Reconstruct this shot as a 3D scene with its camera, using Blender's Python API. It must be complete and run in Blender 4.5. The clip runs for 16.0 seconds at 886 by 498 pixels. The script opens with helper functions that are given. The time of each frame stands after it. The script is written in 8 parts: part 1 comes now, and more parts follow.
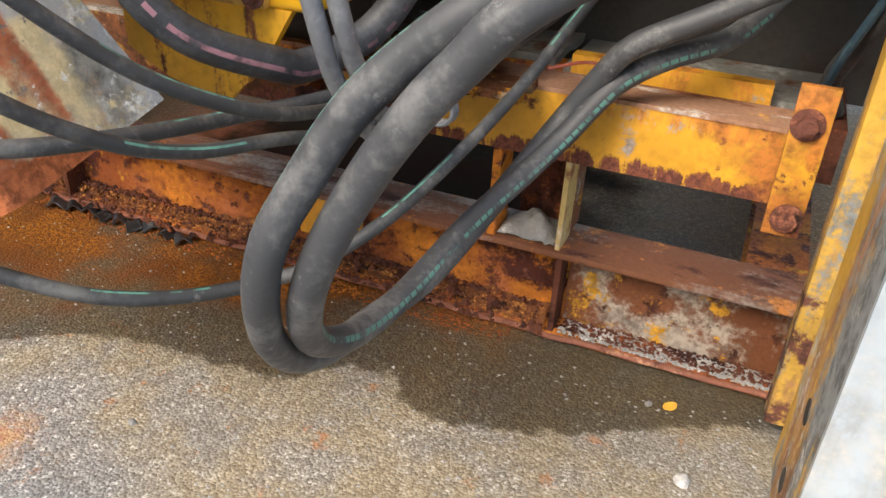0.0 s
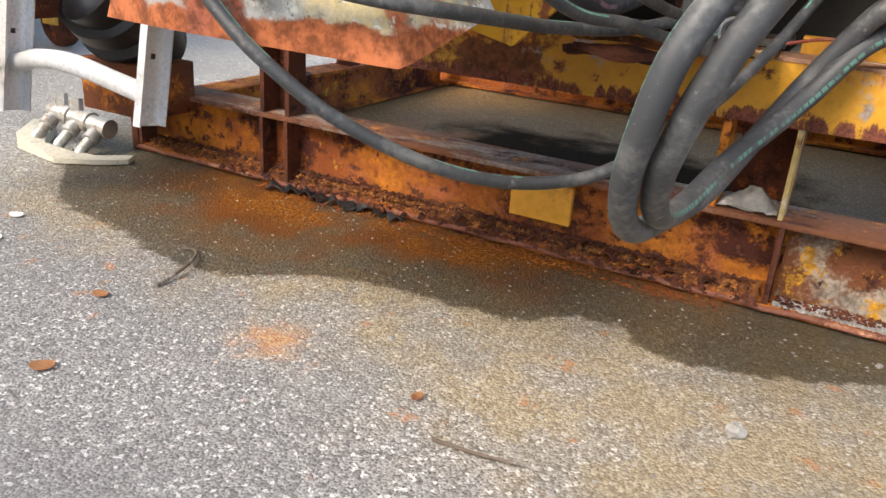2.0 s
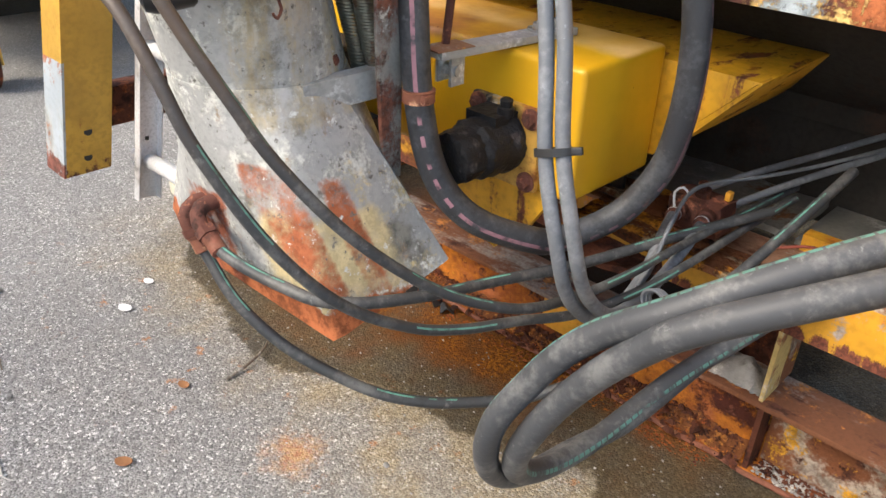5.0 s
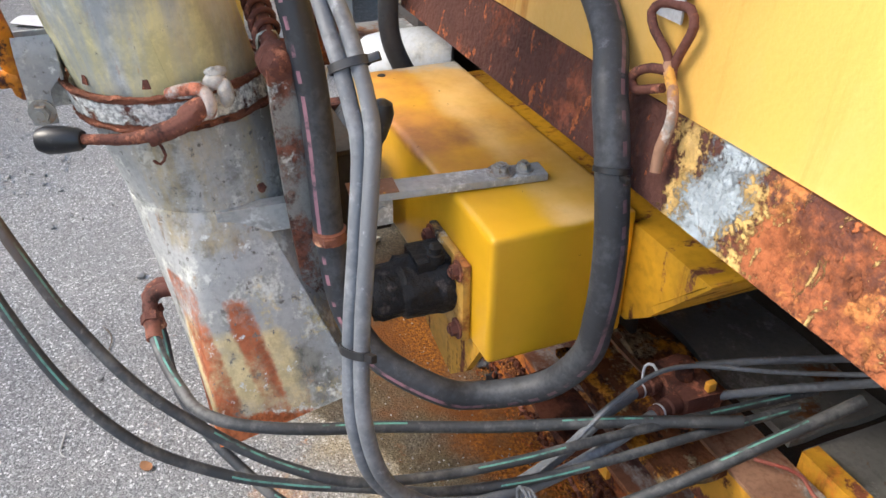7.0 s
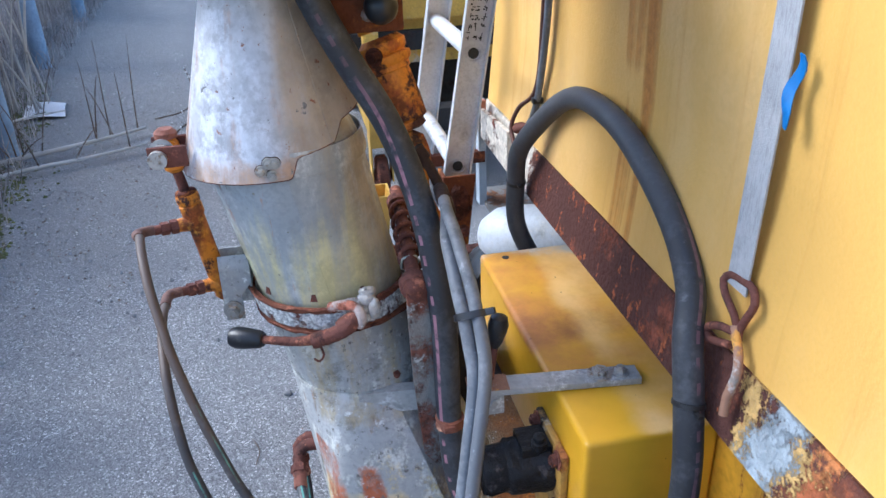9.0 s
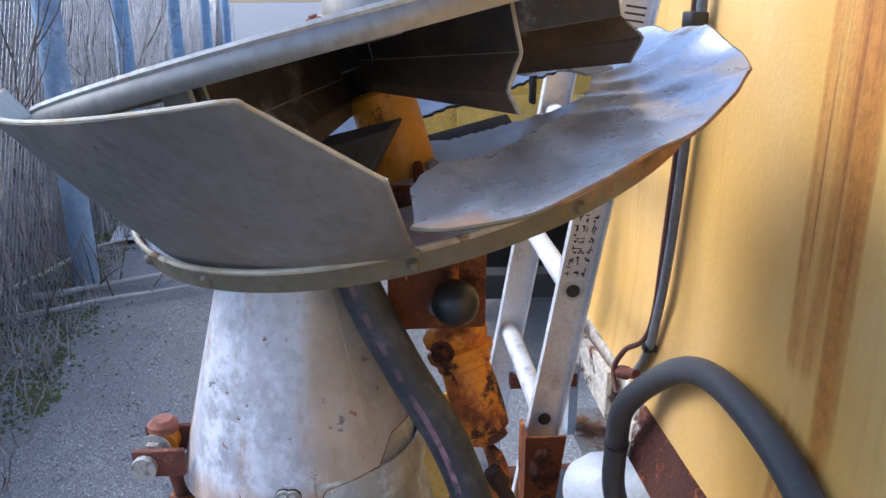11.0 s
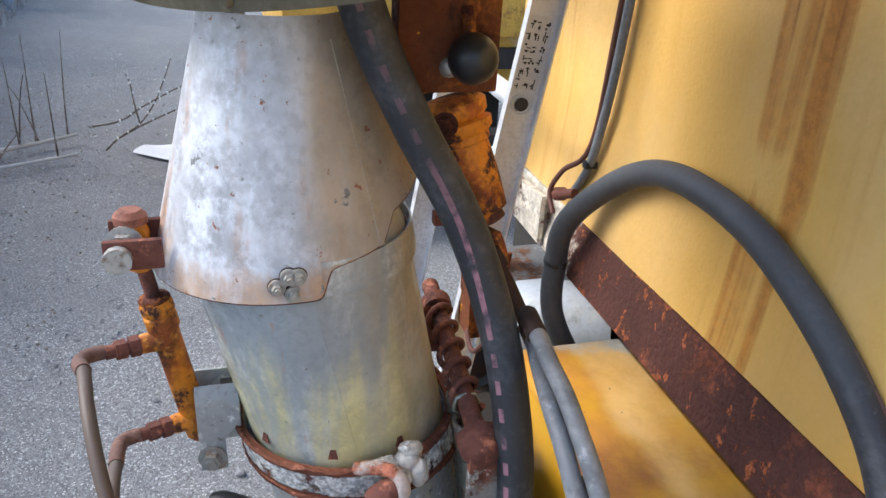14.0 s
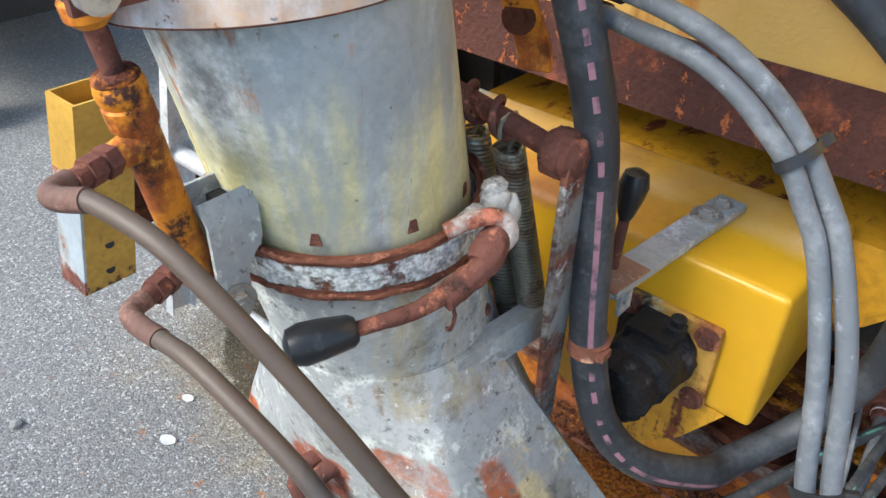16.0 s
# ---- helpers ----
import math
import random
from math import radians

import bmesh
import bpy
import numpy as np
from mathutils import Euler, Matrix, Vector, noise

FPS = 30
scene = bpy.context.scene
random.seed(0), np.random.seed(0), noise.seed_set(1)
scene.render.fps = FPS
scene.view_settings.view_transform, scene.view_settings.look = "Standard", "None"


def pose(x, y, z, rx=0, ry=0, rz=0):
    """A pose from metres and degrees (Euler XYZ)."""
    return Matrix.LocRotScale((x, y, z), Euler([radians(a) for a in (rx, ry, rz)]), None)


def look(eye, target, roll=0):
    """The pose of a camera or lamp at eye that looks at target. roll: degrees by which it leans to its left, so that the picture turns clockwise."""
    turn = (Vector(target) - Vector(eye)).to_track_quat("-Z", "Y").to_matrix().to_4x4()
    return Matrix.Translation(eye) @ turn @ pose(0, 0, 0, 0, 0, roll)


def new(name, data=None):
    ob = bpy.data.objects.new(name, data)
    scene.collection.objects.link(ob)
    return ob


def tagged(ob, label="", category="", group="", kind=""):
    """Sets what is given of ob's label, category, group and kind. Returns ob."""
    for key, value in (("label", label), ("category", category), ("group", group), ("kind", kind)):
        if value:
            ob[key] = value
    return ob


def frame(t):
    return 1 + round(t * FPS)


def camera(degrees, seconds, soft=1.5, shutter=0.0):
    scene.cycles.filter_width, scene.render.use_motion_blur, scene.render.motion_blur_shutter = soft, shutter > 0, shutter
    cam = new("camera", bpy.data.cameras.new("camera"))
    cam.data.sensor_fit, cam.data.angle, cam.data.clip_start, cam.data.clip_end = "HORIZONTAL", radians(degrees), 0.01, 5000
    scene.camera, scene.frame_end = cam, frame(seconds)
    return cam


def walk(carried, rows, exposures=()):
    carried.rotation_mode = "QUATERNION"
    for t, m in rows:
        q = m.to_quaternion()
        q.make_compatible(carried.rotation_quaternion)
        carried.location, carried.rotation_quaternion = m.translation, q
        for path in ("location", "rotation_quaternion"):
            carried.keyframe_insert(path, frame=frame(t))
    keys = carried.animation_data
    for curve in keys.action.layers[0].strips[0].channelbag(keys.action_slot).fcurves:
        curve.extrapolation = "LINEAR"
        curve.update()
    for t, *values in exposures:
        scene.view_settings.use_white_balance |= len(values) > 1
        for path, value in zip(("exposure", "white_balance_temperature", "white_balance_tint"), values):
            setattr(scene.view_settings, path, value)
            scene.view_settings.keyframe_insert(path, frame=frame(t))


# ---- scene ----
cam = camera(59.4, 16.0)
METRES, EYE, TILT, LEAN, TURN = 3.5, 0.803, -29.76, -2.81, 23.5
ROWS = [
    (0.0, 0.0, 0.0, 0.0, 0.0, 0.0, 0.0),
    (0.5, -0.018, -0.0061, -0.0369, -0.07, 2.61, -0.47),
    (1.0, -0.0389, -0.0093, -0.0625, 0.91, 5.16, -1.17),
    (1.5, -0.0595, -0.0174, -0.0752, 2.69, 6.96, -2.3),
    (2.0, -0.0774, -0.0245, -0.0784, 4.59, 7.88, -3.82),
    (2.5, -0.0906, -0.0272, -0.079, 6.47, 7.91, -5.19),
    (3.0, -0.1003, -0.0281, -0.0748, 7.86, 7.03, -6.25),
    (3.5, -0.1048, -0.0327, -0.0653, 8.96, 5.85, -7.03),
    (4.0, -0.0886, -0.0519, -0.0274, 10.8, 3.99, -7.85),
    (4.5, -0.0389, -0.0685, 0.0177, 14.32, 1.65, -8.88),
    (4.7, -0.0101, -0.0741, 0.0341, 16.12, 0.55, -9.06),
    (6.8, 0.1079, 0.0013, 0.1491, 39.39, -8.25, -18.21),
    (7.0, 0.1223, 0.0041, 0.1635, 41.66, -8.93, -18.84),
    (7.5, 0.1406, -0.0046, 0.184, 46.55, -10.14, -19.93),
    (8.0, 0.1466, -0.0216, 0.1969, 49.81, -9.83, -20.44),
    (8.5, 0.1504, -0.0298, 0.2073, 51.28, -8.63, -20.64),
    (9.0, 0.1507, -0.0404, 0.2214, 52.32, -6.46, -20.72),
    (9.5, 0.1453, -0.046, 0.2344, 53.02, -3.72, -21.18),
    (10.0, 0.125, -0.0381, 0.2484, 54.2, -1.28, -22.24),
    (10.2, 0.109, -0.0329, 0.2551, 54.82, -0.5, -22.71),
    (12.3, 0.0367, 0.0223, 0.308, 63.75, -2.63, -27.26),
    (12.5, 0.035, 0.0187, 0.3046, 62.94, -2.97, -27.49),
    (13.0, 0.0351, 0.006, 0.2829, 58.88, -3.24, -26.8),
    (13.5, 0.0353, -0.0089, 0.2588, 53.4, -3.38, -25.55),
    (14.0, 0.0355, -0.0204, 0.2317, 47.21, -3.7, -23.64),
    (14.5, 0.0274, -0.0398, 0.2035, 40.82, -4.32, -20.86),
    (15.0, 0.0114, -0.0448, 0.1823, 33.78, -5.12, -17.34),
    (15.5, -0.034, -0.0345, 0.1654, 25.48, -5.7, -12.67),
    (16.0, -0.0817, -0.0354, 0.1584, 16.72, -5.92, -7.39),
]
EXPOSURES = [(0.0, 1.67, 7100, 8), (1.5, 1.79, 7100, 8), (4.5, 1.70, 7100, 8), (7.0, 1.71, 6600, 8), (7.5, 1.55, 5800, 9), (8.0, 1.52, 5450, 9), (9.0, 1.43, 5300, 8), (10.0, 1.30, 5500, 10), (12.5, 1.20, 5050, 13), (14.0, 1.42, 6000, 7), (15.0, 1.47, 6250, 7), (16.0, 1.60, 6100, 2)]
walk(cam, [(t, pose(0, 0, EYE, TILT, LEAN, TURN) @ pose(METRES * x, METRES * y, METRES * z, 90 + pitch, roll, yaw)) for t, x, y, z, yaw, pitch, roll in ROWS], EXPOSURES)

# ---- light: a bright, hazy spring sky with a weak wide sun ----
world = bpy.data.worlds.new("sky")
scene.world = world
world.use_nodes = True
wn = world.node_tree.nodes
sky = wn.new("ShaderNodeTexSky")
sky.sky_type = "NISHITA"
sky.sun_disc = False
SUN_ELEV, SUN_AZ = 42.0, 200.0   # azimuth: degrees clockwise from +y
sky.sun_elevation, sky.sun_rotation = radians(SUN_ELEV), radians(SUN_AZ)
sky.air_density, sky.dust_density, sky.ozone_density = 1.0, 2.5, 1.0
world.node_tree.links.new(sky.outputs[0], wn["Background"].inputs[0])
wn["Background"].inputs[1].default_value = 0.135
sun = new("sun", bpy.data.lights.new("sun", "SUN"))
sun.data.energy, sun.data.angle, sun.data.color = 1.05, radians(24), (1.0, 0.95, 0.88)
sd = Vector((math.sin(radians(SUN_AZ)) * math.cos(radians(SUN_ELEV)), math.cos(radians(SUN_AZ)) * math.cos(radians(SUN_ELEV)), math.sin(radians(SUN_ELEV))))
sun.matrix_world = look(sd * 10, (0, 0, 0))


# ---- materials ----
class Net:
    def __init__(self, name):
        self.m = bpy.data.materials.new(name)
        self.m.use_nodes = True
        self.t = self.m.node_tree
        self.n = self.t.nodes
        self.b = self.n["Principled BSDF"]
        co = self.n.new("ShaderNodeTexCoord")
        self.obj, self.uv = co.outputs["Object"], co.outputs["UV"]

    def link(self, a, b):
        if hasattr(a, "is_output"):
            self.t.links.new(a, b)
        else:
            b.default_value = a

    def math(self, op, a, b=0.0, clamp=False):
        k = self.n.new("ShaderNodeMath")
        k.operation, k.use_clamp = op, clamp
        self.link(a, k.inputs[0]), self.link(b, k.inputs[1])
        return k.outputs[0]

    def ramp(self, v, lo, hi, a=0.0, b=1.0):
        k = self.n.new("ShaderNodeMapRange")
        k.interpolation_type = "SMOOTHSTEP"
        self.link(v, k.inputs[0])
        for i, x in enumerate((lo, hi, a, b)):
            k.inputs[i + 1].default_value = x
        return k.outputs[0]

    def noise(self, scale, detail=5.0, st=(1, 1, 1), seed=0.0, rough=0.55, dist=0.0, co=None):
        mp = self.n.new("ShaderNodeMapping")
        self.link(co or self.obj, mp.inputs[0])
        mp.inputs["Scale"].default_value, mp.inputs["Location"].default_value = st, (seed, seed * 1.7, -seed)
        k = self.n.new("ShaderNodeTexNoise")
        self.link(mp.outputs[0], k.inputs["Vector"])
        k.inputs["Scale"].default_value, k.inputs["Detail"].default_value = scale, detail
        k.inputs["Roughness"].default_value, k.inputs["Distortion"].default_value = rough, dist
        return k.outputs["Fac"]

    def voronoi(self, scale, out="Distance", feature="F1"):
        k = self.n.new("ShaderNodeTexVoronoi")
        k.feature = feature
        self.link(self.obj, k.inputs["Vector"])
        k.inputs["Scale"].default_value = scale
        return k.outputs[out]

    def axis(self, a, co=None):
        if a == "slant":          # along the skirt's fall line
            return self.math("ADD", self.axis("y"), self.math("MULTIPLY", self.axis("z"), 0.2))
        k = self.n.new("ShaderNodeSeparateXYZ")
        self.link(co or self.obj, k.inputs[0])
        return k.outputs["xyz".index(a)]

    def mix(self, f, a, b):
        k = self.n.new("ShaderNodeMix")
        k.data_type = "RGBA"
        self.link(f, k.inputs[0])
        for v, s in ((a, k.inputs[6]), (b, k.inputs[7])):
            self.link(v if hasattr(v, "is_output") else (*v, 1), s)
        return k.outputs[2]

    def mixf(self, f, a, b):
        k = self.n.new("ShaderNodeMix")
        self.link(f, k.inputs[0]), self.link(a, k.inputs[2]), self.link(b, k.inputs[3])
        return k.outputs[0]

    def bump(self, h, strength, dist):
        k = self.n.new("ShaderNodeBump")
        k.inputs["Strength"].default_value, k.inputs["Distance"].default_value = strength, dist
        self.link(h, k.inputs["Height"])
        self.link(k.outputs[0], self.b.inputs["Normal"])


def layered(name, base, layers=(), rough=0.6, metal=0.0, grain=(90, 0.25, 0.0015), vary=0.12, spec=0.5, fleck=0.5):
    """A base coat and, over it, coats that show where their noise passes a threshold: each a dict of
    c colour, s scale, lo, hi, st stretch, seed, rough, metal, near=((axis, full, none), ...), h relief."""
    n = Net(name)
    v = n.noise(5, 4, seed=3.1)
    dark = tuple(x * (1 - 2.0 * vary) for x in base)
    light = tuple(min(1, x * (1 + vary)) for x in base)
    col = n.mix(n.ramp(v, 0.3, 0.7), dark, light)
    fine = n.noise(grain[0], 6, seed=1.3)
    col = n.mix(n.ramp(fine, 0.42, 0.68, 0, fleck), col, tuple(x * 0.85 for x in dark))
    r, mt, h = n.math("ADD", rough - 0.08, n.math("MULTIPLY", fine, 0.16)), metal, n.math("MULTIPLY", fine, grain[1])
    for k in layers:
        f = n.noise(k["s"], k.get("d", 6), k.get("st", (1, 1, 1)), k.get("seed", 0), k.get("r", 0.6), k.get("dist", 0))
        grit = n.noise(k["s"] * 5 + 70, 5, seed=k.get("seed", 0) + 2, rough=0.7)
        f = n.math("ADD", f, n.math("MULTIPLY", n.math("SUBTRACT", grit, 0.5), k.get("grit", 0.26)))
        for ax, full, none in k.get("near", ()):
            f = n.math("ADD", f, n.ramp(n.axis(ax), min(full, none), max(full, none), *((0, -0.6) if full < none else (-0.6, 0))))
        f = n.ramp(f, k["lo"], k["hi"])
        c2 = k["c"]
        c2 = n.mix(n.ramp(n.math("ADD", n.math("MULTIPLY", n.noise(k["s"] * 3.3, 6, seed=7), 0.6), n.math("MULTIPLY", grit, 0.4)), 0.40, 0.60), tuple(x * (1 - 0.5 * k.get("mot", 1)) for x in c2), tuple(min(1, x * (1 + 0.25 * k.get("mot", 1))) for x in c2))
        col = n.mix(f, col, c2)
        r = n.mixf(f, r, k.get("rough", 0.85))
        mt = n.mixf(f, mt, k.get("metal", 0.0))
        if k.get("h"):
            h = n.math("ADD", h, n.math("MULTIPLY", f, k["h"]))
    n.link(col, n.b.inputs["Base Color"]), n.link(r, n.b.inputs["Roughness"]), n.link(mt, n.b.inputs["Metallic"])
    n.b.inputs["Specular IOR Level"].default_value = spec
    n.bump(h, 1.0, grain[2])
    return n.m


RUST, RUST_DARK, RUST_ORANGE = (0.17, 0.055, 0.022), (0.07, 0.026, 0.017), (0.42, 0.12, 0.02)
rust_steel = layered("rusty steel", (0.31, 0.088, 0.028), [
    dict(c=(0.62, 0.215, 0.03), s=5, lo=0.40, hi=0.66, mot=0.5, st=(1, 1, 0.7)), dict(c=(0.42, 0.135, 0.055), s=14, lo=0.52, hi=0.68, seed=13, mot=0.5), dict(c=(0.075, 0.022, 0.016), s=7, lo=0.52, hi=0.62, seed=4, h=0.5, mot=0.6, st=(1, 1, 1.4)), dict(c=(0.14, 0.05, 0.035), s=30, lo=0.56, hi=0.64, seed=15, h=0.6),
    dict(c=(0.55, 0.27, 0.035), s=16, lo=0.62, hi=0.7, seed=9)], rough=0.85, grain=(140, 0.7, 0.003), spec=0.2)
# the grey coat is partly wear, partly sky reflection put into the colour
flange_rust = layered("worn rusty flange with sky reflection in its grey", (0.21, 0.085, 0.045), [dict(c=(0.34, 0.29, 0.26), s=8, lo=0.48, hi=0.66, st=(0.4, 1.6, 1), mot=0.4), dict(c=(0.09, 0.035, 0.025), s=12, lo=0.54, hi=0.66, seed=5, st=(0.6, 1.4, 1)), dict(c=(0.46, 0.18, 0.05), s=15, lo=0.58, hi=0.68, seed=8)], rough=0.8, grain=(130, 0.7, 0.002), spec=0.25)
slab_mat = layered("flaking rust-eaten slab", (0.17, 0.065, 0.03), [dict(c=(0.52, 0.22, 0.03), s=11, lo=0.52, hi=0.60, st=(1, 1.6, 1), h=0.5), dict(c=(0.36, 0.27, 0.17), s=9, lo=0.56, hi=0.64, seed=6, h=0.6), dict(c=(0.055, 0.028, 0.02), s=16, lo=0.54, hi=0.62, seed=3, h=-0.8)], rough=0.9, grain=(130, 1.0, 0.005), spec=0.15)
rust_dark = layered("dark rust", (0.12, 0.042, 0.025), [
    dict(c=(0.3, 0.085, 0.03), s=24, lo=0.56, hi=0.68, seed=2, h=0.4), dict(c=(0.045, 0.018, 0.014), s=15, lo=0.5, hi=0.64, seed=5)], rough=0.8, grain=(160, 0.9, 0.003), spec=0.2)
crumb_mat = layered("brown rust crumbs", (0.20, 0.075, 0.03), [dict(c=(0.48, 0.20, 0.05), s=70, lo=0.52, hi=0.62), dict(c=(0.06, 0.025, 0.02), s=60, lo=0.54, hi=0.62, seed=5)], rough=0.95, grain=(200, 1.0, 0.003), spec=0.2)
beam_yellow = layered("worn yellow beam paint", (0.66, 0.33, 0.028), [
    dict(c=(0.17, 0.06, 0.022), s=9, lo=0.38, hi=0.50, seed=4.4, near=(("x", -0.78, -0.42),), h=-0.4, st=(1, 1, 1.6)),
    dict(c=(0.17, 0.05, 0.03), s=46, lo=0.38, hi=0.46, near=(("z", 0.344, 0.395),), h=-0.6, st=(1, 1, 0.22)), dict(c=(0.55, 0.20, 0.03), s=16, lo=0.46, hi=0.6, near=(("z", 0.43, 0.36),), st=(1.5, 1, 0.25), seed=7.7, rough=0.7), dict(c=(0.45, 0.16, 0.03), s=12, lo=0.40, hi=0.62, near=(("x", -0.02, -0.16),), seed=2.9, rough=0.7),
    dict(c=(0.2, 0.06, 0.03), s=14, lo=0.60, hi=0.66, seed=3, h=-0.6), dict(c=(0.32, 0.27, 0.25), s=9, lo=0.62, hi=0.7, seed=8)], rough=0.5, grain=(60, 0.3, 0.001))
lip_mat = layered("salmon worn flange paint", (0.36, 0.20, 0.13), [dict(c=(0.20, 0.075, 0.04), s=9, lo=0.50, hi=0.66, st=(1, 2, 1)), dict(c=(0.46, 0.42, 0.38), s=12, lo=0.54, hi=0.66, seed=5, st=(0.5, 1.5, 1)), dict(c=(0.56, 0.28, 0.06), s=15, lo=0.60, hi=0.68, seed=8)], rough=0.75, grain=(130, 0.6, 0.002), spec=0.2)
pale_flange = layered("pale yellow worn flange edge", (0.58, 0.42, 0.16), [dict(c=(0.30, 0.13, 0.06), s=18, lo=0.52, hi=0.64), dict(c=(0.55, 0.50, 0.42), s=14, lo=0.55, hi=0.66, seed=4)], rough=0.6, grain=(110, 0.5, 0.001))
beam_yellow_plain = layered("yellow plate paint with rust runs", (0.70, 0.36, 0.022), [dict(c=(0.2, 0.06, 0.03), s=9, lo=0.56, hi=0.64, st=(2.5, 1, 0.3), seed=3, h=-0.5), dict(c=(0.42, 0.17, 0.03), s=14, lo=0.58, hi=0.7, st=(3, 1, 0.2), seed=8)], rough=0.5, grain=(60, 0.3, 0.001))
beam_grey = layered("worn grey and yellow beam paint", (0.20, 0.075, 0.035), [
    dict(c=(0.36, 0.3, 0.25), s=8, lo=0.44, hi=0.58, seed=6), dict(c=(0.6, 0.3, 0.03), s=13, lo=0.55, hi=0.62, seed=2), dict(c=RUST_DARK, s=20, lo=0.56, hi=0.66, seed=12)], rough=0.8, grain=(150, 0.8, 0.003), spec=0.2)
flange_paint = layered("stained yellow flange paint", (0.60, 0.34, 0.07), [dict(c=(0.30, 0.11, 0.03), s=16, lo=0.52, hi=0.64), dict(c=(0.035, 0.028, 0.025), s=9, lo=0.40, hi=0.54, seed=5, near=(("x", -0.66, -0.61),)), dict(c=(0.50, 0.43, 0.30), s=14, lo=0.60, hi=0.68, seed=8)], rough=0.5, grain=(110, 0.5, 0.0012))
hopper_paint = layered("faded yellow hopper paint", (0.73, 0.435, 0.105), [
    dict(c=(0.76, 0.50, 0.19), s=2.6, lo=0.42, hi=0.70, st=(1.3, 0.02, 0.6), grit=0.06, mot=0.15, seed=4.2, rough=0.5),
    dict(c=(0.60, 0.29, 0.05), s=6, lo=0.56, hi=0.84, st=(4.5, 0.02, 0.18), grit=0.08, mot=0.25, seed=2.2, rough=0.55),
    dict(c=(0.52, 0.22, 0.035), s=16, lo=0.24, hi=0.58, st=(2.2, 0.02, 0.07), grit=0.10, mot=0.35, seed=2.2, rough=0.6, near=(("x", -0.750, -0.722), ("x", -0.780, -0.805), ("z", 1.25, 0.95))),
    dict(c=(0.55, 0.24, 0.04), s=16, lo=0.26, hi=0.62, st=(2.4, 0.02, 0.07), grit=0.10, mot=0.35, seed=5.2, rough=0.6, near=(("x", -0.795, -0.768), ("x", -0.845, -0.872), ("z", 1.29, 1.19))),
    dict(c=(0.56, 0.25, 0.04), s=16, lo=0.34, hi=0.66, st=(2.4, 0.02, 0.07), grit=0.10, mot=0.35, seed=8.2, rough=0.6, near=(("x", -0.758, -0.732), ("x", -0.84, -0.866), ("z", 1.16, 1.30))),
    dict(c=(0.34, 0.12, 0.025), s=30, lo=0.48, hi=0.72, st=(2.2, 0.02, 0.05), grit=0.12, mot=0.4, seed=6.2, rough=0.7, near=(("x", -0.760, -0.740), ("x", -0.830, -0.850), ("z", 1.42, 1.22))),
    dict(c=(0.36, 0.12, 0.03), s=11, lo=0.70, hi=0.8, st=(3, 0.02, 0.15), grit=0.12, mot=0.4, seed=8.5, rough=0.7)], rough=0.42, grain=(150, 0.6, 0.0016), vary=0.035, fleck=0.14)
cover_paint = layered("deep yellow cover paint", (0.74, 0.40, 0.018), [
    dict(c=(0.56, 0.24, 0.055), s=4.5, lo=0.34, hi=0.66, seed=5.5, rough=0.55, grit=0.07, mot=0.25, near=(("z", 0.786, 0.74), ("x", -0.72, -0.50))),
    dict(c=(0.27, 0.10, 0.045), s=5, lo=0.36, hi=0.74, seed=2.5, rough=0.6, grit=0.16, mot=0.4, near=(("z", 0.786, 0.75), ("x", -0.80, -0.69), ("x", -0.86, -1.0))),
    # paler coat on the top face, partly a painted sky reflection
    dict(c=(0.82, 0.54, 0.22), s=3, lo=0.26, hi=0.62, seed=7.5, rough=0.42, grit=0.06, mot=0.12, near=(("z", 0.788, 0.776), ("y", 0.93, 0.83))),
    dict(c=(0.62, 0.60, 0.55), s=5, lo=0.40, hi=0.62, seed=1, grit=0.12, mot=0.3, near=(("x", -1.16, -1.0),)),
    dict(c=RUST_DARK, s=55, lo=0.72, hi=0.76, seed=4)], rough=0.34, grain=(30, 0.2, 0.0008), vary=0.04, fleck=0.2)
rail_paint = layered("rusted through rail paint", (0.105, 0.04, 0.03), [
    dict(c=(0.46, 0.14, 0.05), s=42, lo=0.60, hi=0.64, st=(1, 1, 0.6), seed=3, h=0.4), dict(c=(0.24, 0.075, 0.04), s=9, lo=0.52, hi=0.66, seed=1),
    dict(c=(0.34, 0.105, 0.04), s=7, lo=0.40, hi=0.6, seed=7.3, near=(("x", -0.2, -0.42),)), dict(c=(0.50, 0.19, 0.06), s=15, lo=0.54, hi=0.64, seed=17.3, near=(("x", -0.2, -0.42),)),
    dict(c=(0.60, 0.38, 0.14), s=52, lo=0.60, hi=0.66, st=(1.3, 1, 0.7), dist=1.2, seed=6.1, near=(("x", -0.2, -0.30),), h=0.5, rough=0.5),
    dict(c=(0.62, 0.40, 0.14), s=13, lo=0.34, hi=0.42, seed=4.7, mot=0.5, grit=0.5, near=(("x", -0.28, -0.12), ("x", -0.335, -0.43)), h=0.5, rough=0.5),
    dict(c=(0.37, 0.42, 0.45), s=12, lo=0.40, hi=0.50, seed=2.7, mot=0.35, grit=0.45, near=(("x", -0.285, -0.16), ("x", -0.305, -0.42)), h=0.6, rough=0.5),
    dict(c=(0.70, 0.64, 0.54), s=13, lo=0.34, hi=0.44, seed=9.2, mot=0.5, near=(("x", -1.28, -1.15),), h=0.6, rough=0.5)], rough=0.78, grain=(110, 1.3, 0.005), spec=0.3)
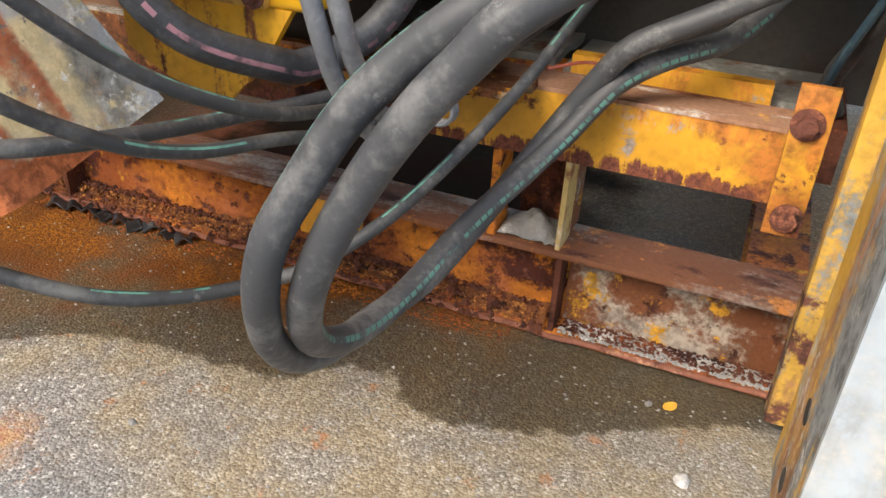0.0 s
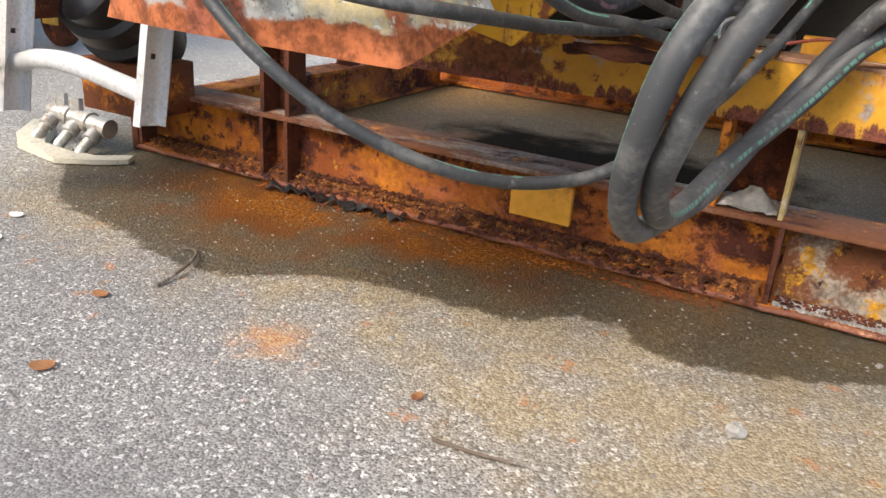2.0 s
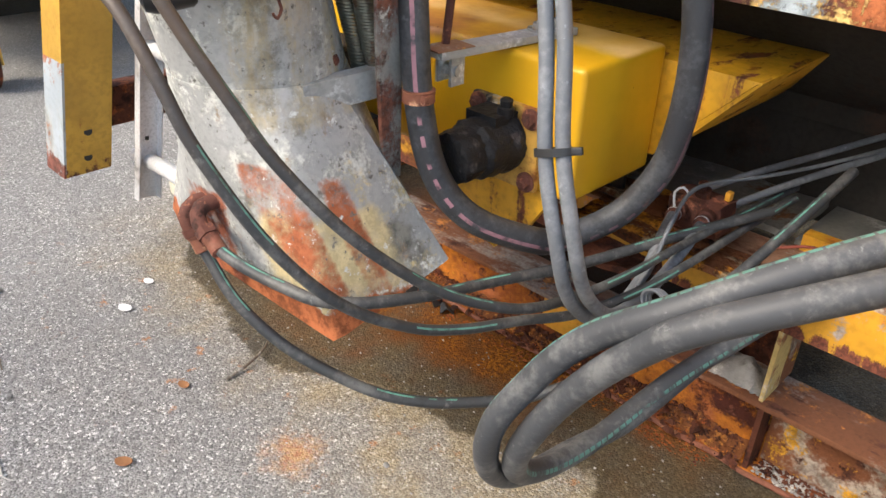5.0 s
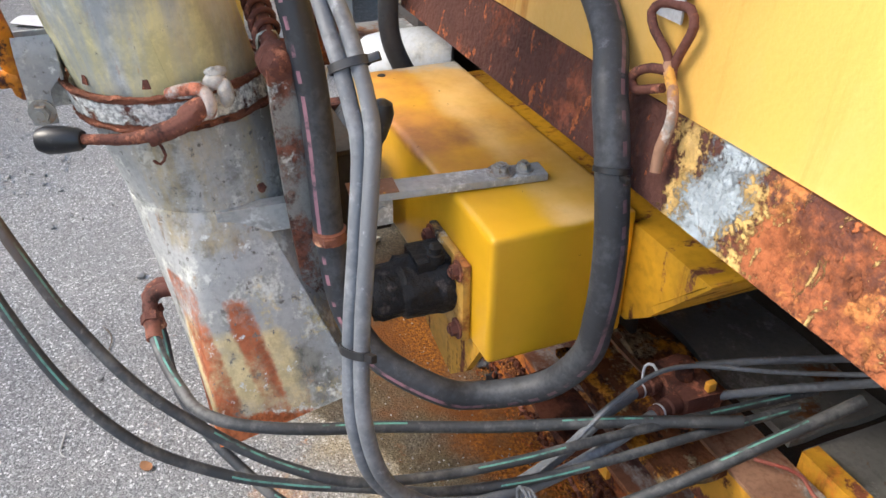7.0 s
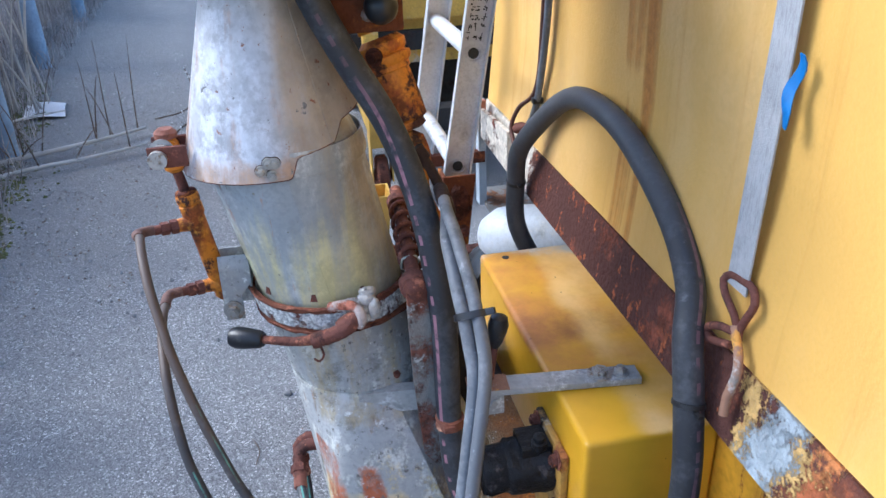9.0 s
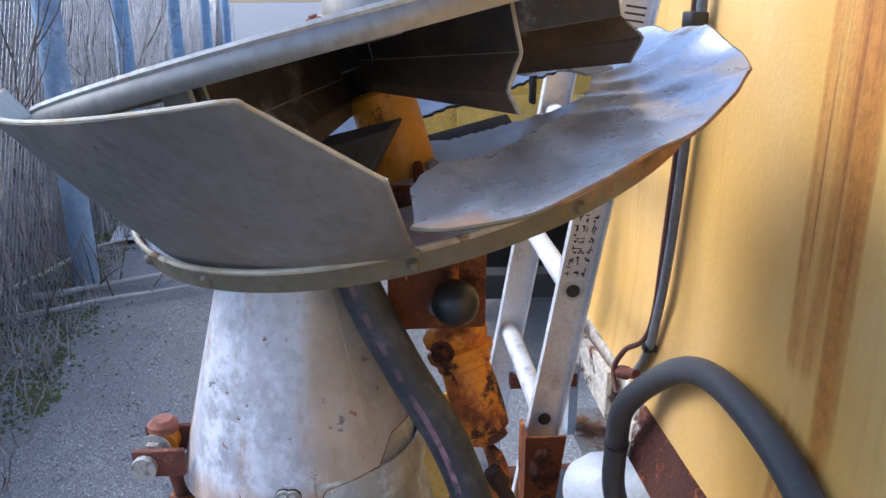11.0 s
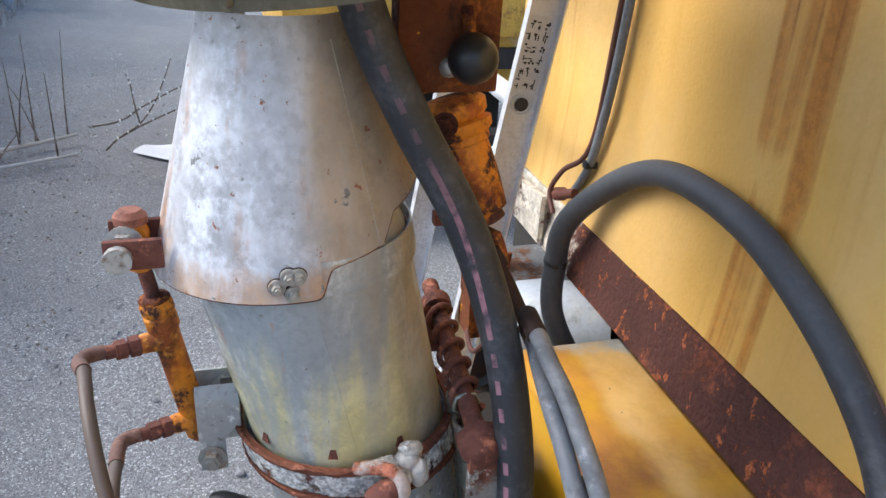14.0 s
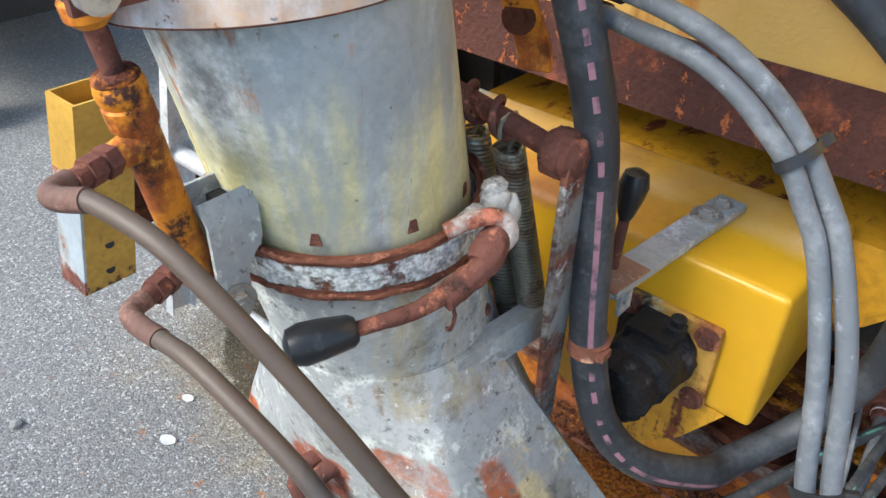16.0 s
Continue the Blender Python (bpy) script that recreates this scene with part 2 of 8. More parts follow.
galv = layered("weathered galvanised steel", (0.46, 0.47, 0.46), [
    dict(c=(0.60, 0.62, 0.62), s=14, lo=0.5, hi=0.64, rough=0.5, metal=0.3), dict(c=(0.26, 0.27, 0.25), s=8, lo=0.55, hi=0.7, seed=4, rough=0.6, metal=0.3),
    dict(c=(0.34, 0.18, 0.1), s=10, lo=0.62, hi=0.72, seed=9)], rough=0.5, metal=0.2, grain=(120, 0.3, 0.0008))
shroud_mat = layered("white-bloomed galvanised sheet", (0.54, 0.55, 0.58), [
    dict(c=(0.64, 0.66, 0.71), s=8, lo=0.38, hi=0.68, st=(1.3, 1.3, 0.3), rough=0.5, metal=0.2, grit=0.14), dict(c=(0.42, 0.30, 0.22), s=11, lo=0.58, hi=0.72, st=(1.8, 1.8, 0.16), seed=3, rough=0.75, grit=0.14),
    dict(c=(0.46, 0.27, 0.16), s=13, lo=0.50, hi=0.74, st=(2, 2, 0.14), seed=6.3, rough=0.75, grit=0.10),
    dict(c=(0.44, 0.36, 0.26), s=6, lo=0.26, hi=0.58, st=(1.5, 1.5, 0.3), seed=9.3, rough=0.6, grit=0.10, mot=0.3, near=(("y", 0.44, 0.36),)),
    dict(c=(0.48, 0.32, 0.21), s=9, lo=0.30, hi=0.62, st=(1.6, 1.6, 0.5), seed=12.3, rough=0.7, grit=0.2, mot=0.4, near=(("z", 1.175, 1.25),)),
    dict(c=(0.28, 0.12, 0.07), s=60, lo=0.66, hi=0.71, seed=5), dict(c=(0.22, 0.22, 0.22), s=45, lo=0.67, hi=0.70, seed=9)], rough=0.42, metal=0.15, grain=(100, 0.3, 0.0008))
tube_mat = layered("lime-stained galvanised tube", (0.42, 0.46, 0.48), [
    dict(c=(0.56, 0.59, 0.58), s=8, lo=0.45, hi=0.62, st=(1.4, 1.4, 0.25), rough=0.55, metal=0.2, grit=0.12),
    dict(c=(0.66, 0.60, 0.30), s=8, lo=0.32, hi=0.62, st=(2.2, 2.2, 0.22), seed=4, near=(("z", 0.97, 1.36),), rough=0.7, grit=0.10, mot=0.4), dict(c=(0.46, 0.39, 0.26), s=7, lo=0.34, hi=0.62, st=(2, 2, 0.2), seed=8.4, near=(("y", 0.48, 0.38),), rough=0.7, grit=0.10, mot=0.4), dict(c=(0.42, 0.20, 0.08), s=14, lo=0.60, hi=0.70, st=(2, 2, 0.25), seed=3.7, rough=0.8, grit=0.12),
    dict(c=(0.24, 0.24, 0.21), s=12, lo=0.68, hi=0.80, st=(1.8, 1.8, 0.2), seed=6, grit=0.12), dict(c=(0.30, 0.28, 0.22), s=85, lo=0.66, hi=0.74, seed=14, grit=0.2)], rough=0.5, metal=0.12, grain=(110, 0.3, 0.0009))
lower_mat = layered("scaled grey chute steel", (0.45, 0.46, 0.46), [
    dict(c=(0.52, 0.53, 0.50), s=17, lo=0.5, hi=0.62, rough=0.7, h=0.3), dict(c=(0.20, 0.20, 0.18), s=9, lo=0.55, hi=0.68, seed=5),
    dict(c=(0.58, 0.47, 0.24), s=10, lo=0.50, hi=0.64, seed=3, near=(("z", 0.66, 0.78), ("x", -0.76, -0.80))),
    dict(c=(0.60, 0.50, 0.29), s=13, lo=0.22, hi=0.56, seed=12.5, grit=0.14, mot=0.4, near=(("slant", 0.650, 0.700), ("slant", 0.53, 0.50), ("x", -0.72, -0.79), ("z", 0.60, 0.64))),
    dict(c=(0.36, 0.115, 0.055), s=17, lo=0.22, hi=0.58, seed=2.5, grit=0.34, mot=0.6, near=(("slant", 0.563, 0.583), ("slant", 0.540, 0.520), ("x", -0.765, -0.80), ("z", 0.668, 0.690)), h=-0.3),
    dict(c=(0.36, 0.115, 0.055), s=17, lo=0.22, hi=0.58, seed=6.5, grit=0.34, mot=0.6, near=(("slant", 0.628, 0.648), ("slant", 0.604, 0.584), ("x", -0.765, -0.80), ("z", 0.650, 0.672)), h=-0.3),
    dict(c=(0.44, 0.36, 0.22), s=9, lo=0.38, hi=0.66, st=(2, 2, 0.25), seed=14.5, grit=0.2, mot=0.5, near=(("x", -0.755, -0.84), ("z", 0.74, 0.67))),
    dict(c=(0.36, 0.24, 0.15), s=22, lo=0.62, hi=0.80, st=(1.5, 1.5, 0.4), seed=16.5, grit=0.3), dict(c=(0.17, 0.16, 0.15), s=75, lo=0.60, hi=0.70, seed=21, grit=0.3, mot=0.4), dict(c=(0.66, 0.68, 0.66), s=60, lo=0.62, hi=0.72, seed=23, grit=0.3, mot=0.3),
    dict(c=(0.62, 0.63, 0.60), s=20, lo=0.5, hi=0.58, seed=8, near=(("z", 0.5, 0.62),), h=0.4),
    dict(c=(0.38, 0.12, 0.05), s=10, lo=0.28, hi=0.40, seed=1.5, near=(("z", 0.475, 0.525),), h=-0.3), dict(c=(0.30, 0.10, 0.06), s=16, lo=0.32, hi=0.5, seed=5.5, near=(("y", 0.43, 0.46), ("x", -0.83, -0.78), ("x", -0.90, -0.96), ("z", 0.60, 0.63)), h=-0.2)], rough=0.62, metal=0.15, grain=(110, 0.5, 0.0015), spec=0.2)
band_mat = layered("rusty limed clamp band", (0.23, 0.085, 0.05), [
    dict(c=(0.70, 0.70, 0.67), s=38, lo=0.30, hi=0.46, h=1.2, rough=0.8, near=(("z", 0.940, 0.950), ("z", 0.916, 0.906))), dict(c=(0.11, 0.04, 0.03), s=18, lo=0.55, hi=0.65, seed=4)], rough=0.85, grain=(150, 0.9, 0.003), spec=0.2)
band_rim = layered("red rusted rim", (0.20, 0.075, 0.045), [dict(c=(0.33, 0.13, 0.08), s=40, lo=0.5, hi=0.62), dict(c=(0.09, 0.035, 0.025), s=26, lo=0.54, hi=0.64, seed=4)], rough=0.85, grain=(190, 0.9, 0.003), spec=0.2)
limed = layered("lime crust over rust", (0.50, 0.47, 0.43), [dict(c=(0.70, 0.69, 0.66), s=34, lo=0.46, hi=0.60, h=0.6), dict(c=(0.38, 0.16, 0.10), s=26, lo=0.56, hi=0.66, seed=3)], rough=0.85, grain=(120, 1.0, 0.003))
hook_mat = layered("white and salmon crusted iron", (0.52, 0.44, 0.40), [dict(c=(0.44, 0.16, 0.10), s=26, lo=0.44, hi=0.56, h=0.4), dict(c=(0.20, 0.07, 0.05), s=30, lo=0.58, hi=0.66, seed=4), dict(c=(0.70, 0.68, 0.65), s=40, lo=0.60, hi=0.68, seed=7, h=0.5)], rough=0.85, grain=(130, 1.0, 0.003), spec=0.2)
strut_mat = layered("rust-scabbed galvanised strut", (0.30, 0.29, 0.27), [dict(c=(0.19, 0.075, 0.05), s=13, lo=0.44, hi=0.6, h=0.5), dict(c=(0.10, 0.045, 0.035), s=20, lo=0.55, hi=0.66, seed=5, h=0.5), dict(c=(0.46, 0.46, 0.44), s=20, lo=0.6, hi=0.68, seed=2)], rough=0.75, grain=(150, 0.9, 0.0025), spec=0.2)
orange_rust = layered("rusting orange paint", (0.68, 0.235, 0.010), [
    dict(c=(0.34, 0.09, 0.016), s=15, lo=0.46, hi=0.58, rough=0.8), dict(c=(0.075, 0.026, 0.016), s=20, lo=0.54, hi=0.61, seed=3, h=0.5),
    dict(c=(0.76, 0.32, 0.016), s=9, lo=0.58, hi=0.68, seed=6, rough=0.45)], rough=0.6, grain=(130, 0.6, 0.0015))
column_orange = layered("stained orange tube paint", (0.74, 0.30, 0.012), [dict(c=(0.50, 0.17, 0.015), s=9, lo=0.46, hi=0.68, mot=0.4, rough=0.6), dict(c=(0.22, 0.07, 0.02), s=17, lo=0.60, hi=0.70, seed=3, h=0.4), dict(c=(0.08, 0.03, 0.018), s=30, lo=0.68, hi=0.73, seed=7, h=0.4)], rough=0.45, grain=(120, 0.4, 0.001), fleck=0.3)
column_rust = layered("brown rusted plate", (0.15, 0.048, 0.02), [dict(c=(0.36, 0.12, 0.02), s=13, lo=0.52, hi=0.66, h=0.3), dict(c=(0.05, 0.02, 0.014), s=19, lo=0.56, hi=0.66, seed=4), dict(c=(0.62, 0.26, 0.02), s=22, lo=0.64, hi=0.69, seed=8)], rough=0.8, grain=(150, 0.9, 0.0025), spec=0.2)
stainless = layered("dull stainless sheet", (0.66, 0.70, 0.76), [
    dict(c=(0.46, 0.455, 0.45), s=5, lo=0.52, hi=0.74, rough=0.38, metal=0.6, mot=0.3, grit=0.12), dict(c=(0.36, 0.29, 0.22), s=11, lo=0.68, hi=0.80, seed=3, rough=0.5, metal=0.4),
    dict(c=(0.72, 0.72, 0.74), s=40, lo=0.66, hi=0.72, seed=8, rough=0.5, metal=0.5)], rough=0.32, metal=0.45, grain=(26, 0.5, 0.0009), fleck=0.25)
wing_mat = layered("bright dented steel", (0.68, 0.72, 0.78), [
    dict(c=(0.44, 0.44, 0.45), s=6, lo=0.50, hi=0.72, rough=0.34, metal=0.7, mot=0.3, grit=0.14, st=(1, 2.4, 1)), dict(c=(0.80, 0.82, 0.86), s=13, lo=0.56, hi=0.68, seed=5, rough=0.42, metal=0.5, mot=0.2, grit=0.2),
    dict(c=(0.50, 0.34, 0.24), s=9, lo=0.44, hi=0.60, seed=3, rough=0.5, metal=0.35, mot=0.4, near=(("x", -0.53, -0.60), ("y", 0.56, 0.60))),
    dict(c=(0.30, 0.22, 0.15), s=12, lo=0.64, hi=0.78, seed=9, rough=0.55, metal=0.3)], rough=0.28, metal=0.5, grain=(34, 0.5, 0.0010), fleck=0.25)
dirty_sheet = layered("dirty steel guard sheet", (0.30, 0.29, 0.27), [
    dict(c=(0.23, 0.19, 0.14), s=5, lo=0.44, hi=0.74, rough=0.6, metal=0.4, mot=0.35, grit=0.14), dict(c=(0.38, 0.37, 0.34), s=7, lo=0.52, hi=0.74, seed=3, rough=0.48, metal=0.6, mot=0.3, grit=0.14), dict(c=(0.22, 0.11, 0.05), s=10, lo=0.68, hi=0.78, seed=11, rough=0.7, metal=0.2, mot=0.5),
    dict(c=(0.10, 0.07, 0.05), s=70, lo=0.7, hi=0.74, seed=6)], rough=0.45, metal=0.75, grain=(90, 0.3, 0.0006))
brown_sheet = layered("brown-stained steel sheet", (0.13, 0.10, 0.075), [dict(c=(0.11, 0.07, 0.04), s=7, lo=0.46, hi=0.66, rough=0.65, metal=0.2), dict(c=(0.30, 0.28, 0.25), s=9, lo=0.58, hi=0.72, seed=3, rough=0.5, metal=0.5)], rough=0.55, metal=0.4, grain=(90, 0.4, 0.0008))
ring_mat = layered("khaki-stained ring steel", (0.14, 0.12, 0.075), [dict(c=(0.20, 0.18, 0.13), s=7, lo=0.48, hi=0.66, rough=0.5, metal=0.4, mot=0.4), dict(c=(0.26, 0.115, 0.035), s=9, lo=0.36, hi=0.58, seed=4, rough=0.75, near=(("y", 0.66, 0.50),)), dict(c=(0.16, 0.085, 0.04), s=14, lo=0.58, hi=0.70, seed=7, rough=0.75)], rough=0.6, metal=0.1, grain=(90, 0.3, 0.0006), fleck=0.3)
cream_edge = layered("cream worn edge", (0.46, 0.42, 0.32), [dict(c=(0.36, 0.27, 0.16), s=16, lo=0.48, hi=0.66, mot=0.5), dict(c=(0.20, 0.10, 0.05), s=22, lo=0.60, hi=0.70, seed=4)], rough=0.5, metal=0.2)
# darker than the guard sheet: the vanes' dark reflection is in the colour
dark_sheet = layered("grimy steel sheet with its dark reflection painted in", (0.10, 0.095, 0.09), [dict(c=(0.09, 0.065, 0.045), s=6, lo=0.46, hi=0.68, rough=0.6, metal=0.3), dict(c=(0.24, 0.235, 0.225), s=9, lo=0.58, hi=0.72, seed=3, rough=0.5, metal=0.5)], rough=0.5, metal=0.6, grain=(90, 0.3, 0.0006))
aluminium = layered("ladder aluminium", (0.79, 0.80, 0.82), [dict(c=(0.52, 0.51, 0.50), s=9, lo=0.52, hi=0.7, rough=0.45, metal=0.4)], rough=0.38, metal=0.32, grain=(160, 0.2, 0.0004))
iron_brown = layered("brown rusted fitting", (0.15, 0.06, 0.045), [dict(c=(0.33, 0.13, 0.08), s=30, lo=0.52, hi=0.64, seed=2), dict(c=(0.06, 0.03, 0.025), s=22, lo=0.55, hi=0.66, seed=5)], rough=0.75, grain=(150, 0.8, 0.0018), spec=0.2)
salmon_iron = layered("salmon primer and rust fitting", (0.27, 0.10, 0.06), [dict(c=(0.20, 0.07, 0.045), s=24, lo=0.5, hi=0.62), dict(c=(0.62, 0.33, 0.2), s=18, lo=0.6, hi=0.7, seed=3)], rough=0.7, grain=(140, 0.7, 0.0015))
zinc = layered("dull zinc bolt", (0.50, 0.49, 0.46), [dict(c=(0.28, 0.2, 0.14), s=40, lo=0.52, hi=0.66)], rough=0.45, metal=0.7, grain=(150, 0.4, 0.0006))
iron_black = layered("blackened rusty fitting", (0.052, 0.032, 0.026), [dict(c=(0.12, 0.05, 0.03), s=26, lo=0.54, hi=0.66, seed=2)], rough=0.7, grain=(150, 0.8, 0.0018), spec=0.2)
spring_mat = layered("spring steel", (0.36, 0.36, 0.30), [dict(c=(0.17, 0.1, 0.06), s=30, lo=0.5, hi=0.65)], rough=0.4, metal=0.8, grain=(150, 0.4, 0.0006))
grease = layered("greasy black casting", (0.018, 0.018, 0.020), [dict(c=(0.07, 0.06, 0.06), s=22, lo=0.55, hi=0.68), dict(c=(0.14, 0.06, 0.03), s=30, lo=0.66, hi=0.72, seed=3)], rough=0.5, grain=(70, 1.2, 0.004), spec=0.2)
knob_black = layered("black plastic knob", (0.016, 0.017, 0.02), [dict(c=(0.06, 0.06, 0.065), s=30, lo=0.6, hi=0.7)], rough=0.35, grain=(140, 0.2, 0.0003))
black_plastic = layered("black plastic", (0.022, 0.023, 0.025), [dict(c=(0.07, 0.065, 0.06), s=16, lo=0.55, hi=0.7)], rough=0.45, grain=(120, 0.3, 0.0006))
leg_yellow = layered("chipped yellow and white leg paint", (0.64, 0.37, 0.06), [dict(c=(0.34, 0.17, 0.08), s=9, lo=0.50, hi=0.62, seed=9.3, near=(("x", 0.08, 0.0),), st=(1, 1, 0.25)), dict(c=(0.22, 0.23, 0.23), s=12, lo=0.50, hi=0.60, seed=4.8, near=(("x", 0.08, 0.0),), st=(1, 1, 0.3)), dict(c=(0.50, 0.47, 0.42), s=10, lo=0.56, hi=0.64, seed=3.3, near=(("x", 0.05, -0.1),), st=(1, 1, 0.3)),
    dict(c=(0.34, 0.12, 0.04), s=9, lo=0.58, hi=0.66, seed=7, st=(1, 1, 0.4)), dict(c=(0.13, 0.045, 0.03), s=20, lo=0.45, hi=0.55, seed=2, near=(("z", 0.26, 0.34),), h=-0.4)], rough=0.5, grain=(70, 0.3, 0.001))
leg_white = layered("chipped white leg paint", (0.43, 0.49, 0.54), [dict(c=(0.42, 0.40, 0.36), s=6, lo=0.48, hi=0.66, seed=6.6, st=(1.5, 1, 0.4)),
    dict(c=(0.33, 0.12, 0.06), s=7, lo=0.56, hi=0.62, seed=5, st=(1, 1, 0.5), h=-0.4), dict(c=(0.20, 0.07, 0.05), s=9, lo=0.42, hi=0.5, seed=1, near=(("z", 0.27, 0.38),), h=-0.4)], rough=0.5, grain=(70, 0.3, 0.001), vary=0.05)
white_plastic = layered("grey white plastic", (0.58, 0.62, 0.67), [dict(c=(0.5, 0.5, 0.48), s=9, lo=0.5, hi=0.7)], rough=0.4, grain=(120, 0.15, 0.0004), vary=0.05)
pad_mat = layered("dirty off-white plastic", (0.62, 0.58, 0.47), [dict(c=(0.34, 0.28, 0.18), s=11, lo=0.5, hi=0.7), dict(c=(0.45, 0.26, 0.1), s=14, lo=0.62, hi=0.74, seed=4)], rough=0.55, grain=(110, 0.3, 0.0008))
strap_mat = layered("grey webbing strap", (0.40, 0.41, 0.42), [dict(c=(0.31, 0.31, 0.315), s=420, lo=0.46, hi=0.64, st=(1, 1, 0.12), mot=0.3, grit=0.1, rough=0.9), dict(c=(0.50, 0.50, 0.50), s=7, lo=0.5, hi=0.72, seed=3, mot=0.2, grit=0.1, rough=0.9), dict(c=(0.24, 0.23, 0.22), s=5, lo=0.56, hi=0.74, seed=8, mot=0.3, rough=0.9)], rough=0.9, grain=(420, 1.0, 0.0012), fleck=0.3)
blue_cloth = layered("blue nylon tag", (0.012, 0.16, 0.46), rough=0.6)
fence_blue = layered("blue-grey fence post", (0.26, 0.36, 0.48), [dict(c=(0.36, 0.44, 0.52), s=7, lo=0.5, hi=0.7)], rough=0.6, grain=(60, 0.3, 0.001))
wire_mat = layered("grey fence wire", (0.34, 0.35, 0.38), rough=0.5, metal=0.5)
bark = layered("bare willow bark", (0.17, 0.13, 0.10), [dict(c=(0.36, 0.33, 0.30), s=14, lo=0.5, hi=0.66)], rough=0.85, grain=(120, 0.7, 0.001), spec=0.2)
pale_bark = layered("pale dead branch bark", (0.54, 0.52, 0.48), [dict(c=(0.30, 0.27, 0.24), s=14, lo=0.60, hi=0.74)], rough=0.85, grain=(120, 0.7, 0.001), fleck=0.25)
reed_mat = layered("dry winter reeds", (0.42, 0.38, 0.36), [dict(c=(0.58, 0.54, 0.52), s=3, lo=0.45, hi=0.65), dict(c=(0.14, 0.11, 0.1), s=5, lo=0.5, hi=0.66, seed=4)], rough=0.9, spec=0.2)
stone_mat = layered("grey stone chips", (0.34, 0.33, 0.32), [dict(c=(0.6, 0.58, 0.55), s=9, lo=0.5, hi=0.65), dict(c=(0.16, 0.15, 0.14), s=14, lo=0.55, hi=0.7, seed=3)], rough=0.85, grain=(150, 0.8, 0.0015))
paper_mat = layered("white scrap of foil", (0.78, 0.78, 0.78), rough=0.6, vary=0.05)
leaf_brown = layered("brown leaf scrap", (0.34, 0.15, 0.06), [dict(c=(0.25, 0.1, 0.05), s=40, lo=0.5, hi=0.65)], rough=0.8)
patch_mat = layered("fresh orange yellow paint patch", (1.0, 0.46, 0.06), [dict(c=(0.75, 0.32, 0.05), s=12, lo=0.56, hi=0.7)], rough=0.45, grain=(60, 0.3, 0.001))
far_yellow = layered("yellow machine paint", (0.70, 0.42, 0.07), [dict(c=(0.3, 0.12, 0.04), s=5, lo=0.58, hi=0.7, seed=2), dict(c=(0.5, 0.42, 0.3), s=4, lo=0.6, hi=0.72, seed=8)], rough=0.5)
deck_grey = layered("dull grey deck plate", (0.20, 0.195, 0.18), [dict(c=(0.3, 0.295, 0.28), s=14, lo=0.5, hi=0.64), dict(c=(0.16, 0.07, 0.03), s=9, lo=0.56, hi=0.66, seed=4)], rough=0.6, grain=(120, 0.6, 0.0015), spec=0.2)
# near-black that paints the shade under the machines and in their gaps
shade_black = layered("near-black steel carrying painted shade", (0.045, 0.041, 0.037), [dict(c=(0.05, 0.032, 0.025), s=6, lo=0.52, hi=0.68)], rough=0.8, spec=0.2)
rubber_scrap = layered("black rubber scrap", (0.03, 0.03, 0.033), [dict(c=(0.14, 0.14, 0.15), s=30, lo=0.55, hi=0.7)], rough=0.4)
copper_wire = layered("brown cable", (0.13, 0.05, 0.035), rough=0.55)
moss_mat = layered("moss", (0.12, 0.13, 0.05), [dict(c=(0.2, 0.2, 0.06), s=12, lo=0.5, hi=0.65)], rough=0.95, grain=(80, 1.0, 0.004))
sticker_mat = layered("grey and white sticker", (0.62, 0.62, 0.64), rough=0.5, vary=0.03)
ink = layered("black print", (0.03, 0.03, 0.03), rough=0.6)


